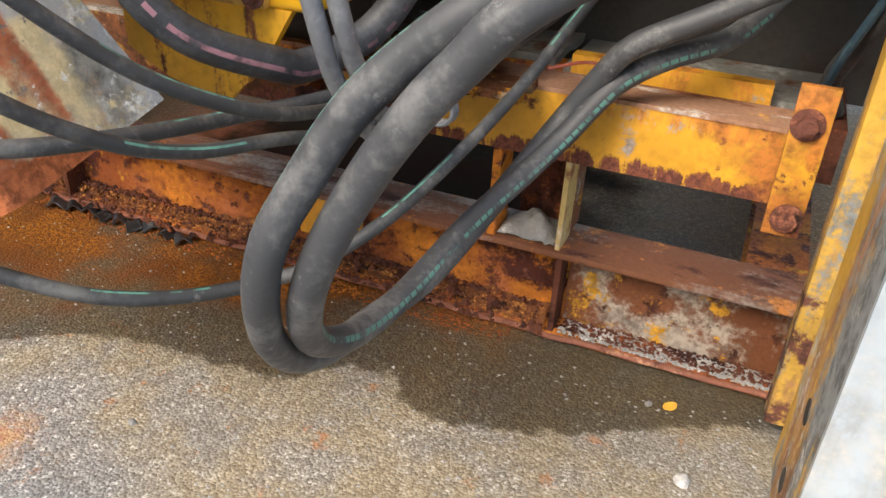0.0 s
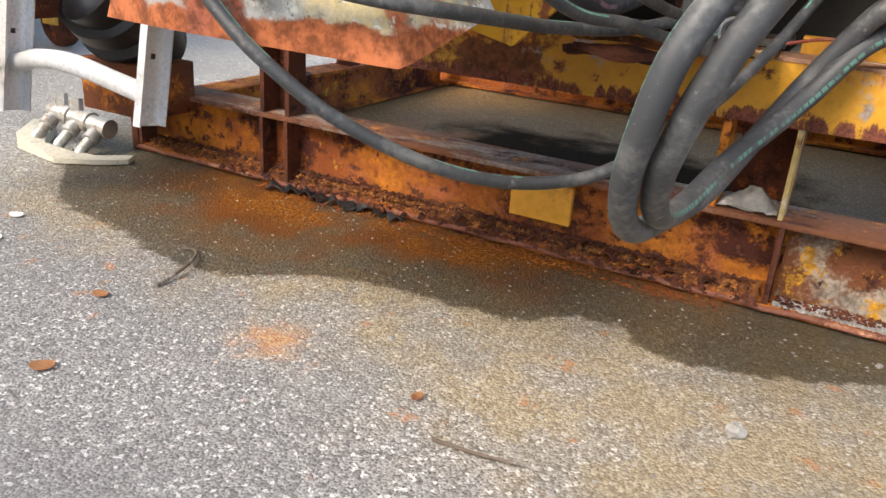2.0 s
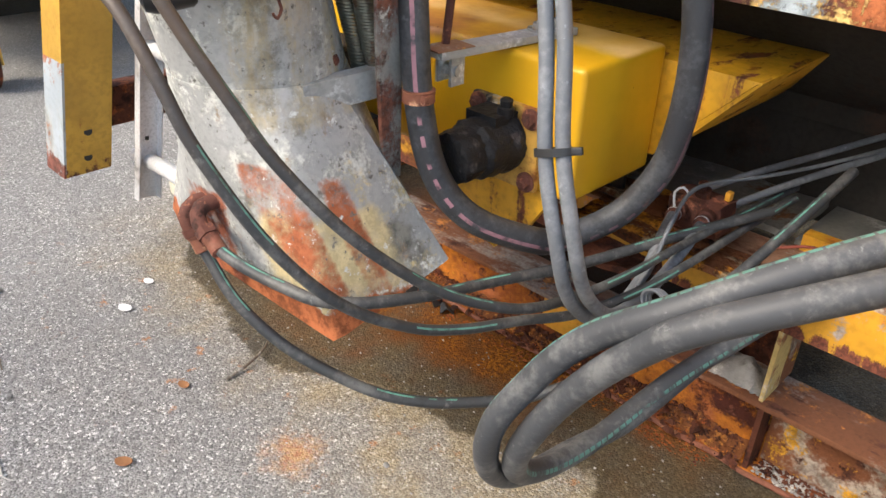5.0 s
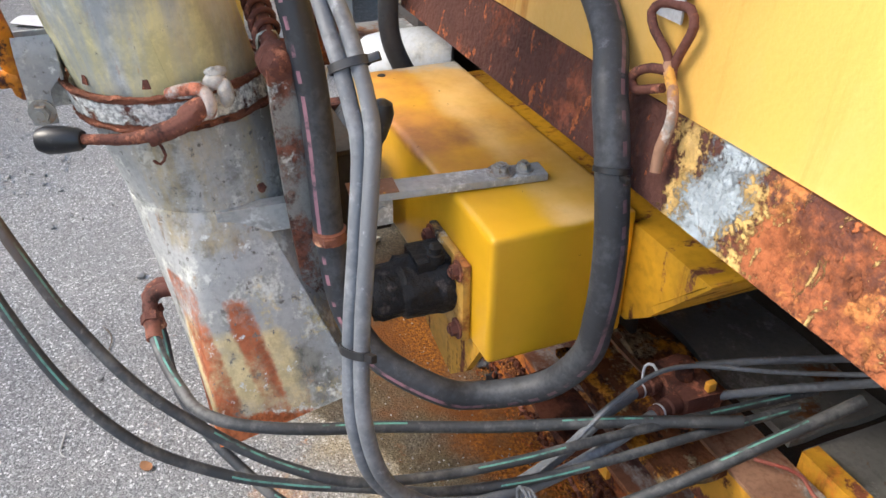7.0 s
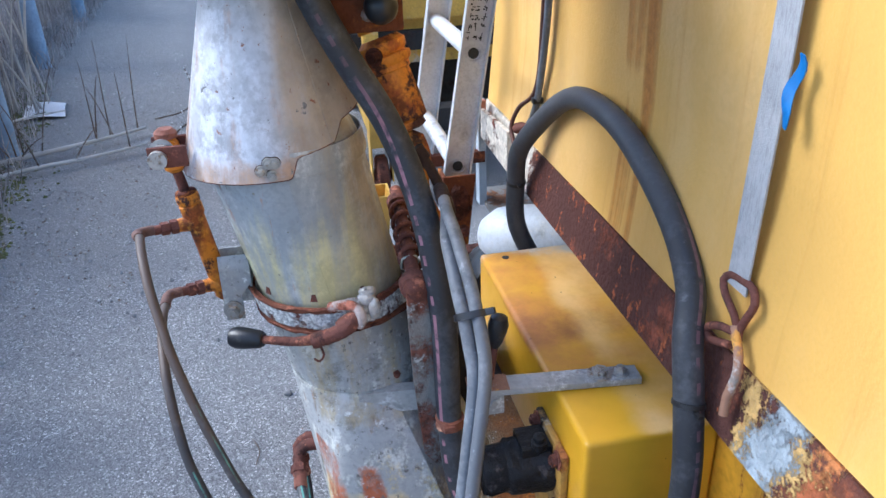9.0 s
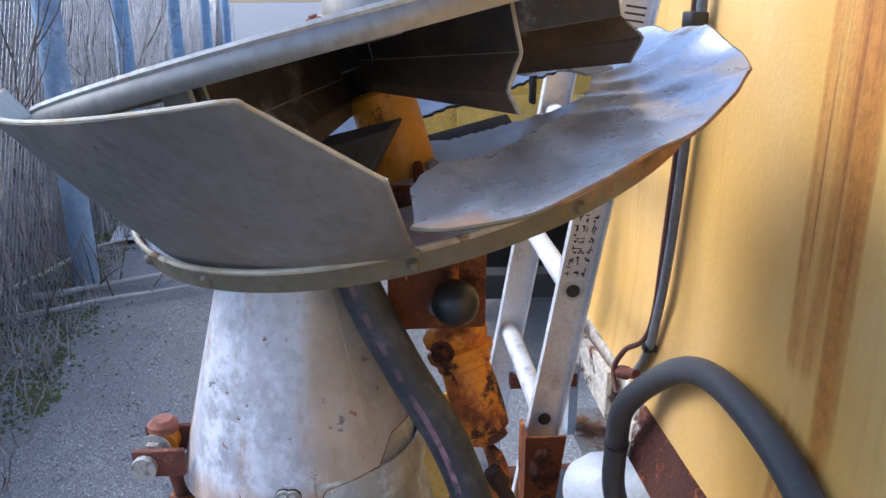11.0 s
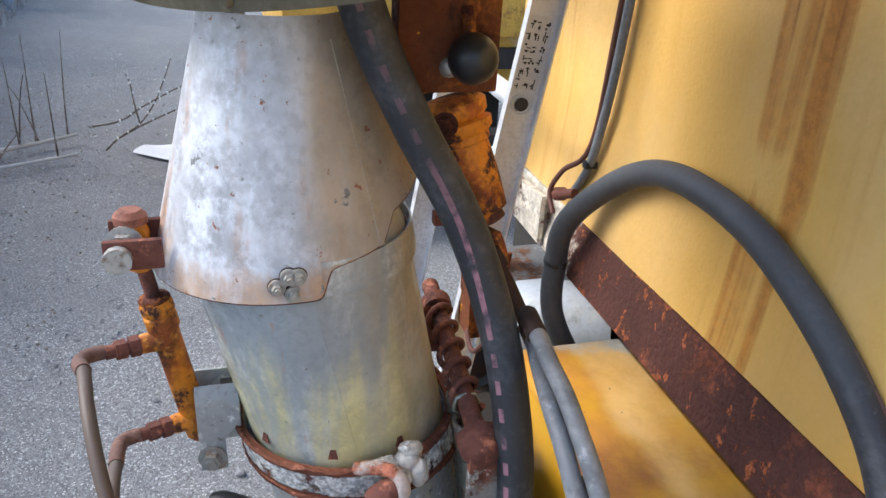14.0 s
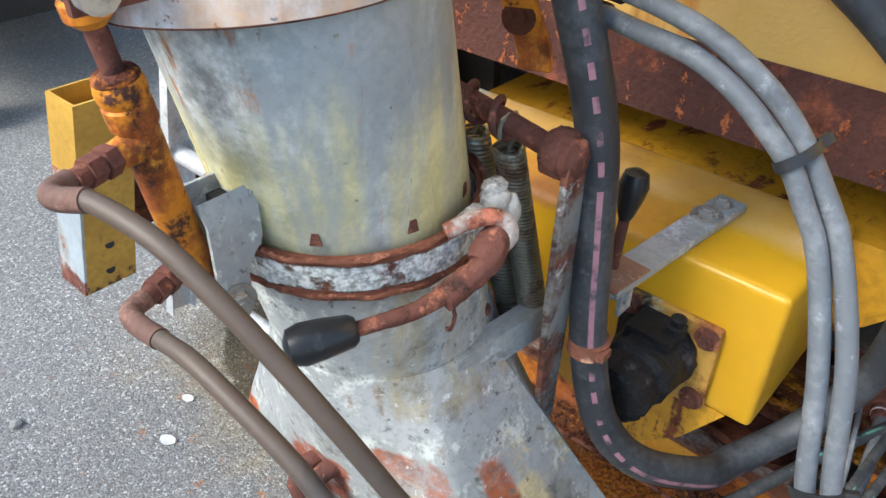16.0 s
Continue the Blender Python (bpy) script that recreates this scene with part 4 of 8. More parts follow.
def skid_frame():
    t = thing("skid_frame", (-0.85, 1.16, 0), "heavy rusted steel skid frame with yellow upper beam standing on asphalt", "steel frame")
    fb = part("front_beam", box(B(), -1.84, 0.165, 1.153, 1.167, 0.017, 0.163), rust_steel, t, "orange-rusted steel I-beam web")
    part("top_flange", bevelled(box(B(), -1.84, 0.165, 1.10, 1.22, 0.163, 0.174), 0.002), flange_rust, fb, "brown worn flange, its grey top partly a painted sky reflection")
    part("bottom_flange", bevelled(box(B(), -1.84, 0.165, 1.10, 1.22, 0.004, 0.017), 0.002), rust_steel, fb)
    part("flange_lip", sweep(B(), [(-1.84 + 2.005 * i / 40, 1.0985 + 0.0015 * math.sin(i * 1.7), 0.012 + 0.002 * math.sin(i * 2.3)) for i in range(41)], 0.0055, 8, 0.03), salmon_iron, fb, "worn reddish flange lip")
    gb = B()
    box(gb, -0.225, 0.15, 1.148, 1.153, 0.02, 0.16)
    part("painted_web", gb, beam_grey, t, "flaking grey and yellow paint on rusted web")
    for x in (-1.832, -1.41, -1.335, -0.235, 0.148):
        part("stiffener", box(B(), x - 0.005, x + 0.005, 1.102, 1.153, 0.017, 0.163), rust_dark, t)
    part("paint_patch", bevelled(box(B(), -0.765, -0.63, 1.142, 1.154, 0.058, 0.139), 0.002), patch_mat, t, "bright orange-yellow painted plate")
    for x, w, mt in ((-1.41, 0.006, rust_dark), (-1.335, 0.006, rust_dark), (-0.36, 0.007, rust_steel), (-0.243, 0.004, pale_flange)):
        part("post", box(B(), x - w, x + w, 1.108, 1.17, 0.173, 0.345), mt, t)
    part("post_side", box(B(), -0.2465, -0.2395, 1.172, 1.235, 0.1745, 0.334), beam_grey, t, "grey-brown web of the post")
    part("back_web", box(B(), -0.350, -0.252, 1.236, 1.243, 0.150, 0.334), rust_dark, t)
    part("post_web", box(B(), -1.405, -1.34, 1.165, 1.172, 0.173, 0.345), rust_dark, t)
    ub = B()
    box(ub, -1.3, 0.06, 1.10, 1.108, 0.335, 0.44)
    ubp = part("upper_beam", ub, beam_yellow, t, "yellow channel beam with rust along its lower edge")
    part("flange", box(B(), -1.3, 0.06, 1.108, 1.19, 0.432, 0.44), beam_yellow, ubp)
    part("flange", box(B(), -1.3, 0.06, 1.108, 1.19, 0.335, 0.343), beam_yellow, ubp)
    part("beam_lip", box(B(), -1.29, 0.06, 1.098, 1.19, 0.4405, 0.447), lip_mat, t, "salmon and grey worn top flange")
    # beams that run back under the hopper
    for x in (-1.78, 0.10):
        cbm = part("cross_beam", box(B(), x - 0.006, x + 0.006, 1.222, 2.63, 0.016, 0.140), rust_steel, t)
        part("flange", box(B(), x - 0.05, x + 0.05, 1.222, 2.63, 0.140, 0.150), rust_steel, cbm)
        part("flange", box(B(), x - 0.05, x + 0.05, 1.222, 2.63, 0.006, 0.016), rust_steel, cbm)
    part("rear_beam", ibeam(B(), (-1.84, 2.70), (0.165, 2.70), 0.006, 0.174, 0.12, 0.014, 0.011), rust_steel, t)
    for x in (-1.78, 0.10):
        part("rear_post", box(B(), x - 0.03, x + 0.03, 1.94, 2.0, 0.15, 0.90), rust_dark, t)
        part("upper_cross_beam", box(B(), x - 0.03, x + 0.03, 1.19, 1.94, 0.345, 0.43), rust_dark, t)
    part("floor_plate", box(B(), -0.30, 0.10, 1.226, 1.60, 0.436, 0.446), deck_grey, t, "grey steel plate behind the beam")
    for y0, y1, x0, x1, z, mt in ((0.985, 1.085, -0.62, -0.30, 0.455, rust_steel), (1.205, 1.40, -0.66, -0.31, 0.452, deck_grey), (1.10, 1.185, -0.66, -0.42, 0.462, rust_steel), (0.90, 0.975, -0.60, -0.42, 0.44, rust_dark)):
        bm = B()
        sheet(bm, lambda u, v: (x0 + (x1 - x0) * u, y0 + (y1 - y0) * v, z + 0.006 * math.sin(9 * u + 4 * v) * math.sin(7 * v + 2)), 14, 6, 0.012)
        part("deck_slab", bm, slab_mat if mt is rust_steel else mt, t, "rust-eaten deck plate")
    part("ledge", box(B(), -0.28, 0.02, 1.195, 1.225, 0.44, 0.475), beam_yellow, t)
    # bolted strap plate at the beam's end
    br = part("bracket", bevelled(box(B(), 0.048, 0.096, 1.052, 1.066, 0.312, 0.522), 0.002), beam_yellow, t, "yellow strap plate with rusty bolts")
    for x, z in ((0.068, 0.472), (0.076, 0.339)):
        part("bolt", hexbolt(B(), (x, 1.052, z), (0, -1, 0), 0.0145, 0.012), iron_brown, br)
    part("spacer", box(B(), 0.062, 0.092, 1.0665, 1.0975, 0.36, 0.46), rust_dark, t)
    part("gusset", box(B(), -0.98, -0.60, 1.12, 1.13, 0.445, 0.56), shade_black, t)
    return t


skid_frame()


def mortar_lump():
    rnd = random.Random(77)
    bm = B()
    sheet(bm, lambda u, v: (-0.350 + 0.10 * u, 1.112 + 0.085 * v, 0.1755 + 0.022 * math.sin(math.pi * u) * math.sin(math.pi * v) * (1 + 0.5 * math.sin(9 * u + 5 * v)) + 0.004), 16, 12, 0.004)
    for v in bm.verts:
        v.co += Vector((rnd.uniform(-1, 1), rnd.uniform(-1, 1), rnd.uniform(-0.4, 1))) * 0.003
    single("mortar_lump", bm, stone_mat, "grey crumbled mortar lying on the beam flange", "mortar")


mortar_lump()


def flakes(name, n, region, size, material, label, category, seed, flat=0.35):
    """Loose scraps scattered over a strip: (x0, x1, y0, y1, z)."""
    rnd = random.Random(seed)
    V, Fs = [], []
    x0, x1, y0, y1, z = region
    for _ in range(n):
        c = Vector((rnd.uniform(x0, x1), rnd.uniform(y0, y1), z))
        s = size * rnd.uniform(0.4, 1.3)
        k = len(V)
        a = rnd.uniform(0, 6.28)
        for i in range(4):
            b = a + i * 1.57 + rnd.uniform(-0.4, 0.4)
            V.append(c + Vector((math.cos(b) * s, math.sin(b) * s * rnd.uniform(0.5, 1), rnd.uniform(0, flat) * s)))
        V.append(c + Vector((rnd.uniform(-0.3, 0.3) * s, rnd.uniform(-0.3, 0.3) * s, s * flat * rnd.uniform(1.0, 1.8))))
        Fs += [(k, k + 1, k + 4), (k + 1, k + 2, k + 4), (k + 2, k + 3, k + 4), (k + 3, k, k + 4), (k + 3, k + 2, k + 1, k)]
    me = bpy.data.meshes.new(name)
    me.from_pydata(V, [], Fs)
    me.materials.append(material)
    return tagged(new(name, me), label, category, kind="stuff")


flakes("rust_flakes", 2600, (-1.83, -0.25, 1.103, 1.15, 0.017), 0.0045, rust_steel, "orange rust flakes lying on the beam's lower flange", "rust flakes", 3, 0.7)
flakes("rust_flakes", 900, (-1.40, -0.3, 1.05, 1.11, 0.001), 0.004, rust_steel, "orange rust crumbs on asphalt beside the beam", "rust flakes", 7, 0.6)
flakes("rust_scales", 420, (-1.55, -0.25, 1.085, 1.148, 0.012), 0.010, rust_dark, "dark rust scales heaped along the beam's foot", "rust scales", 17, 0.9)
def heap():
    rnd = random.Random(61)
    ph = [rnd.uniform(0, 6.28) for _ in range(6)]
    bm = B()

    def f(u, v):
        x = -1.82 + 1.57 * u
        k = 0.55 + 0.25 * math.sin(x * 9 + ph[0]) + 0.2 * math.sin(x * 23 + ph[1]) + 0.12 * math.sin(x * 61 + ph[2])
        return (x, 1.106 + 0.046 * v, 0.0175 + max(0.0, k) * 0.030 * v ** 1.3 + 0.0025 * math.sin(x * 170 + v * 11 + ph[3]) * v)
    sheet(bm, f, 260, 6, 0.0015)
    for v in bm.verts:
        v.co += Vector((rnd.uniform(-1, 1), rnd.uniform(-0.4, 0.4), rnd.uniform(-0.3, 1))) * 0.0022
    tagged(single("rust_heap", bm, crumb_mat, "heaped brown rust crumbs banked on the beam's lower flange", "rust heap"), kind="stuff")


heap()
flakes("rust_crumbs", 1800, (-1.82, -0.26, 1.118, 1.150, 0.026), 0.006, crumb_mat, "loose brown and orange rust crumbs on the beam flange", "rust crumbs", 33, 0.8)
flakes("rust_crumbs", 700, (-1.82, -0.26, 1.136, 1.151, 0.034), 0.007, rust_dark, "loose dark rust crumbs heaped against the beam web", "rust crumbs", 34, 0.8)
flakes("rust_crumbs", 500, (-0.22, 0.14, 1.110, 1.148, 0.020), 0.0045, rust_dark, "dark rust crumbs among the grit on the flange", "rust crumbs", 36, 0.8)
flakes("grey_grit", 1500, (-0.22, 0.14, 1.103, 1.148, 0.017), 0.004, stone_mat, "grey road grit lying on the beam's lower flange", "grit", 4, 0.8)
flakes("grit", 1500, (-1.9, 0.5, 0.15, 1.05, 0.0005), 0.0032, stone_mat, "pale stone grit scattered on the asphalt", "grit", 5, 0.6)


def curled_scrap(c, w, d, a):
    bm = B()
    m = Matrix.Translation(c) @ Matrix.Rotation(a, 4, "Z")
    sheet(bm, lambda u, v: m @ Vector(((u - 0.5) * w, (v - 0.5) * d, 0.004 + 0.014 * math.sin(u * 3.0 + v) ** 2)), 6, 4, 0.003)
    return bm


rs = random.Random(21)
for i in range(9):
    single("rubber_scrap", curled_scrap((-1.34 + i * 0.042, 1.083 + rs.uniform(-0.012, 0.012) - 0.001 * i, 0.0), 0.05 * rs.uniform(0.6, 1.1), 0.03, rs.uniform(-0.8, 0.8)), rubber_scrap,
           "curled black rubber scrap lying against the rusty beam", "rubber scrap", "rubber scraps along the beam")
for i in range(7):
    single("rust_scale", curled_scrap((-0.86 + i * 0.085 + rs.uniform(-0.02, 0.02), 1.125, 0.018), 0.045 * rs.uniform(0.6, 1.1), 0.028, rs.uniform(-0.8, 0.8)), rust_dark,
           "loose curl of rust scale on the beam's flange", "rust scale", "curls of rust scale")


# ---- hopper ----
def hopper():
    t = thing("hopper", (-0.2, 1.6, 0.44), "large faded yellow steel hopper with rust streaks on a skid", "hopper")
    X0, X1, YF, YB = -1.69, 0.80, 0.975, 2.05
    bm = B()
    sheet(bm, lambda u, v: (X0 + (X1 - X0) * u, YF + 0.008 + 0.002 * math.sin(u * 23) * math.sin(v * 7) - 0.020 * max(0, 1 - 1.365 * v * v / 0.215), 0.985 + 1.365 * v * v), 60, 26, 0.008)
    part("front_wall", bm, hopper_paint, t, "faded yellow wall with brown rust runs")
    part("end_wall", box(B(), X0, X0 + 0.008, YF + 0.013, YB, 1.0, 2.35), hopper_paint, t)
    part("end_wall", box(B(), X1 - 0.008, X1, YF + 0.013, YB, 1.0, 2.35), hopper_paint, t)
    part("rear_wall", box(B(), X0, X1, YB, YB + 0.008, 1.0, 2.35), hopper_paint, t)
    rb = B()
    sheet(rb, lambda u, v: (X0 + (X1 - X0) * u, 0.934 + 0.025 * v + 0.0008 * math.sin(u * 90) * math.sin(9 * v), 0.885 + 0.10 * v), 60, 6, 0.008)
    rl = part("lower_rail", rb, rail_paint, t, "heavily rusted channel rail with chipped paint")
    part("top_flange", box(B(), X0, X1, 0.963, 0.978, 0.972, 0.980), rail_paint, rl)
    part("bottom_flange", box(B(), X0, X1, 0.938, 0.99, 0.885, 0.893), rail_paint, rl)
    # block added to stop light coming in from the rear
    part("light_stop", bevelled(box(B(), -1.45, 0.55, 1.42, 1.62, 0.40, 0.599), 0.01), shade_black, t, "near-black block added under the hopper to keep light out")
    # sloped floors coloured near-black for the shade beneath the hopper
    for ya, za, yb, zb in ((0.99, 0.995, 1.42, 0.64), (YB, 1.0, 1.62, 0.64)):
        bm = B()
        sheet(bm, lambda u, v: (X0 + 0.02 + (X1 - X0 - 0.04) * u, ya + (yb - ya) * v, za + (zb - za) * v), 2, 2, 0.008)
        part("sloped_floor", bm, shade_black, t, "sloped underside, its shade put into a near-black colour")
    part("trough", box(B(), X0 + 0.02, X1 - 0.02, 1.41, 1.63, 0.60, 0.645), shade_black, t)
    # struts between the rail and the skid
    for x in (-1.60, 0.20):
        part("strut", box(B(), x - 0.035, x + 0.035, 1.13, 1.18, 0.44, 0.90), beam_yellow, t, "rusty yellow upright strut")
    return t


hopper()


def end_bracket():
    """The rusty triangular gusset at the hopper's far end."""
    t = thing("corner_bracket", (-1.55, 0.95, 0.85), "rusty white-painted corner bracket below the hopper rail", "bracket")
    bm = B()
    sheet(bm, lambda u, v: (-1.36 - 0.34 * u, 0.925, 0.995 - 0.02 * u - (0.07 + 0.03 * (1 - u)) * v), 3, 2, 0.01)
    part("brace", bm, rail_paint, t)
    part("upright", box(B(), -1.66, -1.62, 0.915, 0.935, 0.70, 1.0), leg_white, t)
    part("shelf", box(B(), -1.72, -1.32, 0.93, 1.10, 0.70, 0.712), deck_grey, t)
    # panel and box painted near-black where the void lies in shade
    part("void_panel", box(B(), -1.61, -1.17, 1.101, 1.12, 0.62, 0.88), shade_black, t, "black panel standing in for the dark void under the hopper")
    part("end_box", bevelled(box(B(), -2.02, -1.64, 1.13, 1.60, 0.42, 0.69), 0.01), shade_black, t, "box under the hopper's end, near-black for the shade there")
    return t


end_bracket()


# ---- drive cover, motor and locking arm ----
def drive_cover():
    t = thing("drive_cover", (-0.83, 0.9, 0.575), "deep yellow sheet-metal drive cover with rust bloom on top", "machine cover")
    bm = bevelled(box(B(), -1.158, -0.503, 0.80, 1.02, 0.578, 0.788), 0.011, 3)
    part("cover", bm, cover_paint, t)
    bm = B()
    bm.faces.new([bm.verts.new((x, 1.021, z)) for x, z in ((-1.15, 0.60), (-0.50, 0.60), (-0.45, 0.64), (-0.345, 0.758), (-0.342, 0.764), (-1.15, 0.764))])
    ex = bmesh.ops.extrude_face_region(bm, geom=bm.faces[:])
    bmesh.ops.translate(bm, verts=[v for v in ex["geom"] if isinstance(v, bmesh.types.BMVert)], vec=(0, 0.38, 0))
    bmesh.ops.recalc_face_normals(bm, faces=bm.faces[:])
    part("rear_housing", bevelled(bm, 0.006), beam_yellow_plain, t, "rust-streaked yellow housing running under the hopper")
    # ink disc on the closed top, its black standing in for a hole
    part("drain_hole", cyl(B(), (-1.124, 0.851, 0.7875), (-1.124, 0.851, 0.789), 0.008), ink, t, "small dark hole")
    bm = B()
    lo = [bm.verts.new(p) for p in ((-0.80, 0.803, 0.579), (-0.80, 0.803, 0.50), (-0.735, 0.803, 0.466), (-0.645, 0.803, 0.445), (-0.585, 0.803, 0.50), (-0.535, 0.803, 0.579))]
    bm.faces.new(lo)
    ex = bmesh.ops.extrude_face_region(bm, geom=bm.faces[:])
    bmesh.ops.translate(bm, verts=[v for v in ex["geom"] if isinstance(v, bmesh.types.BMVert)], vec=(0, 0.012, 0))
    bmesh.ops.recalc_face_normals(bm, faces=bm.faces[:])
    part("motor_plate", bm, beam_yellow_plain, t, "yellow plate hanging below the cover, streaked with rust")
    fl = part("motor_flange", bevelled(box(B(), -0.70, -0.562, 0.786, 0.80, 0.580, 0.714), 0.006, 2), flange_paint, t, "tan-yellow flange plate with rusted edges")
    for x, z in ((-0.578, 0.596), (-0.684, 0.698), (-0.578, 0.698), (-0.684, 0.596)):
        part("bolt", hexbolt(B(), (x, 0.786, z), (0, -1, 0), 0.011, 0.009), iron_brown, fl)
    m = B()
    lathe(m, (-0.632, 0.786, 0.652), (-0.634, 0.668, 0.648), [(0.050, 0), (0.052, 0.12), (0.047, 0.2), (0.049, 0.35), (0.046, 0.48), (0.047, 0.58), (0.040, 0.64), (0.041, 0.90), (0.039, 0.98), (0.032, 1.0)], 40)
    rg = random.Random(6)
    for v in m.verts:
        v.co += Vector((rg.uniform(-1, 1), rg.uniform(-0.5, 0.5), rg.uniform(-1, 1))) * 0.0022
    box(m, -0.664, -0.604, 0.735, 0.785, 0.668, 0.704)
    lathe(m, (-0.612, 0.765, 0.70), (-0.610, 0.764, 0.728), [(0.013, 0), (0.013, 0.5), (0.009, 0.55), (0.010, 0.9), (0.006, 1.0)], 14)
    part("hydraulic_motor", m, grease, t, "grease-caked black hydraulic motor")
    return t


drive_cover()


def locking_arm():
    t = thing("locking_arm", (-0.655, 0.83, 0.79), "grey painted flat steel arm bolted on the yellow cover", "lever arm")
    a, b = Vector((-0.668, 0.665, 0.798)), Vector((-0.642, 0.945, 0.795))
    d = (b - a).normalized()
    m = Matrix.Translation(a) @ d.to_track_quat("Y", "Z").to_matrix().to_4x4()
    part("arm", bevelled(box(B(), -0.02, 0.02, 0, (b - a).length, -0.006, 0.006, m), 0.002), galv, t)
    part("rusty_eye", box(B(), -0.021, 0.021, -0.008, 0.06, 0.0062, 0.0082, m), lip_mat, t, "tan and rust-scabbed end")
    for y, r in ((0.215, 0.014), (0.25, 0.010)):
        part("bolt", hexbolt(B(), m @ Vector((0, y, 0.006)), (0, 0, 1), r, 0.008), zinc, t)
    lv = part("lever", cyl(B(), (-0.676, 0.696, 0.79), (-0.677, 0.708, 0.876), 0.0062), iron_brown, t)
    k = B()
    lathe(k, (-0.677, 0.707, 0.866), (-0.675, 0.715, 0.927), [(0.007, 0), (0.0100, 0.12), (0.0155, 0.5), (0.0170, 0.70), (0.0135, 0.92), (0.005, 1.0)], 20)
    part("knob", k, knob_black, lv, "black plastic oval knob")
    c = B()
    box(c, -0.682, -0.677, 0.685, 0.712, 0.752, 0.791), box(c, -0.660, -0.655, 0.690, 0.717, 0.748, 0.791), cyl(c, (-0.684, 0.70, 0.77), (-0.652, 0.703, 0.77), 0.009)
    part("clevis", c, galv, t)
    return t


locking_arm()


def gearbox():
    # made-up dark block with fittings; blackens the shaded gap behind the springs
    t = thing("gearbox", (-1.015, 0.73, 0.56), "dark block added between the chute and the yellow cover, filling a shaded gap", "gearbox")
    part("mounting_foot", box(B(), -1.05, -0.93, 0.735, 0.799, 0.57, 0.60), shade_black, t)
    part("housing", bevelled(box(B(), -1.08, -0.90, 0.650, 0.735, 0.56, 0.745), 0.012, 2), shade_black, t)
    lid = part("lid", bevelled(box(B(), -1.085, -0.895, 0.645, 0.740, 0.746, 0.756), 0.003), shade_black, t)
    for x in (-1.07, -0.91):
        part("bolt", hexbolt(B(), (x, 0.660, 0.756), (0, 0, 1), 0.008, 0.006), iron_black, lid)


gearbox()

# ---- chute ----
AX = [(-0.853, 0.518, 0.70), (-0.854, 0.464, 0.93), (-0.850, 0.416, 1.15), (-0.850, 0.388, 1.42)]


def axis_at(z):
    for (xa, ya, za), (xb, yb, zb) in zip(AX, AX[1:]):
        if z <= zb or zb == AX[-1][2]:
            k = (z - za) / (zb - za)
            return xa + (xb - xa) * k, ya + (yb - ya) * k


def ring_pt(z, r, a):
    x, y = axis_at(z)
    return Vector((x + r * math.cos(a), y + r * math.sin(a), z))


def pipe(z0, z1, r0, r1, th=0.003, n=6):
    bm = B()
    sheet(bm, lambda u, v: ring_pt(z0 + (z1 - z0) * v, r0 + (r1 - r0) * v, -2 * math.pi * u), 48, n, th)
    return bm


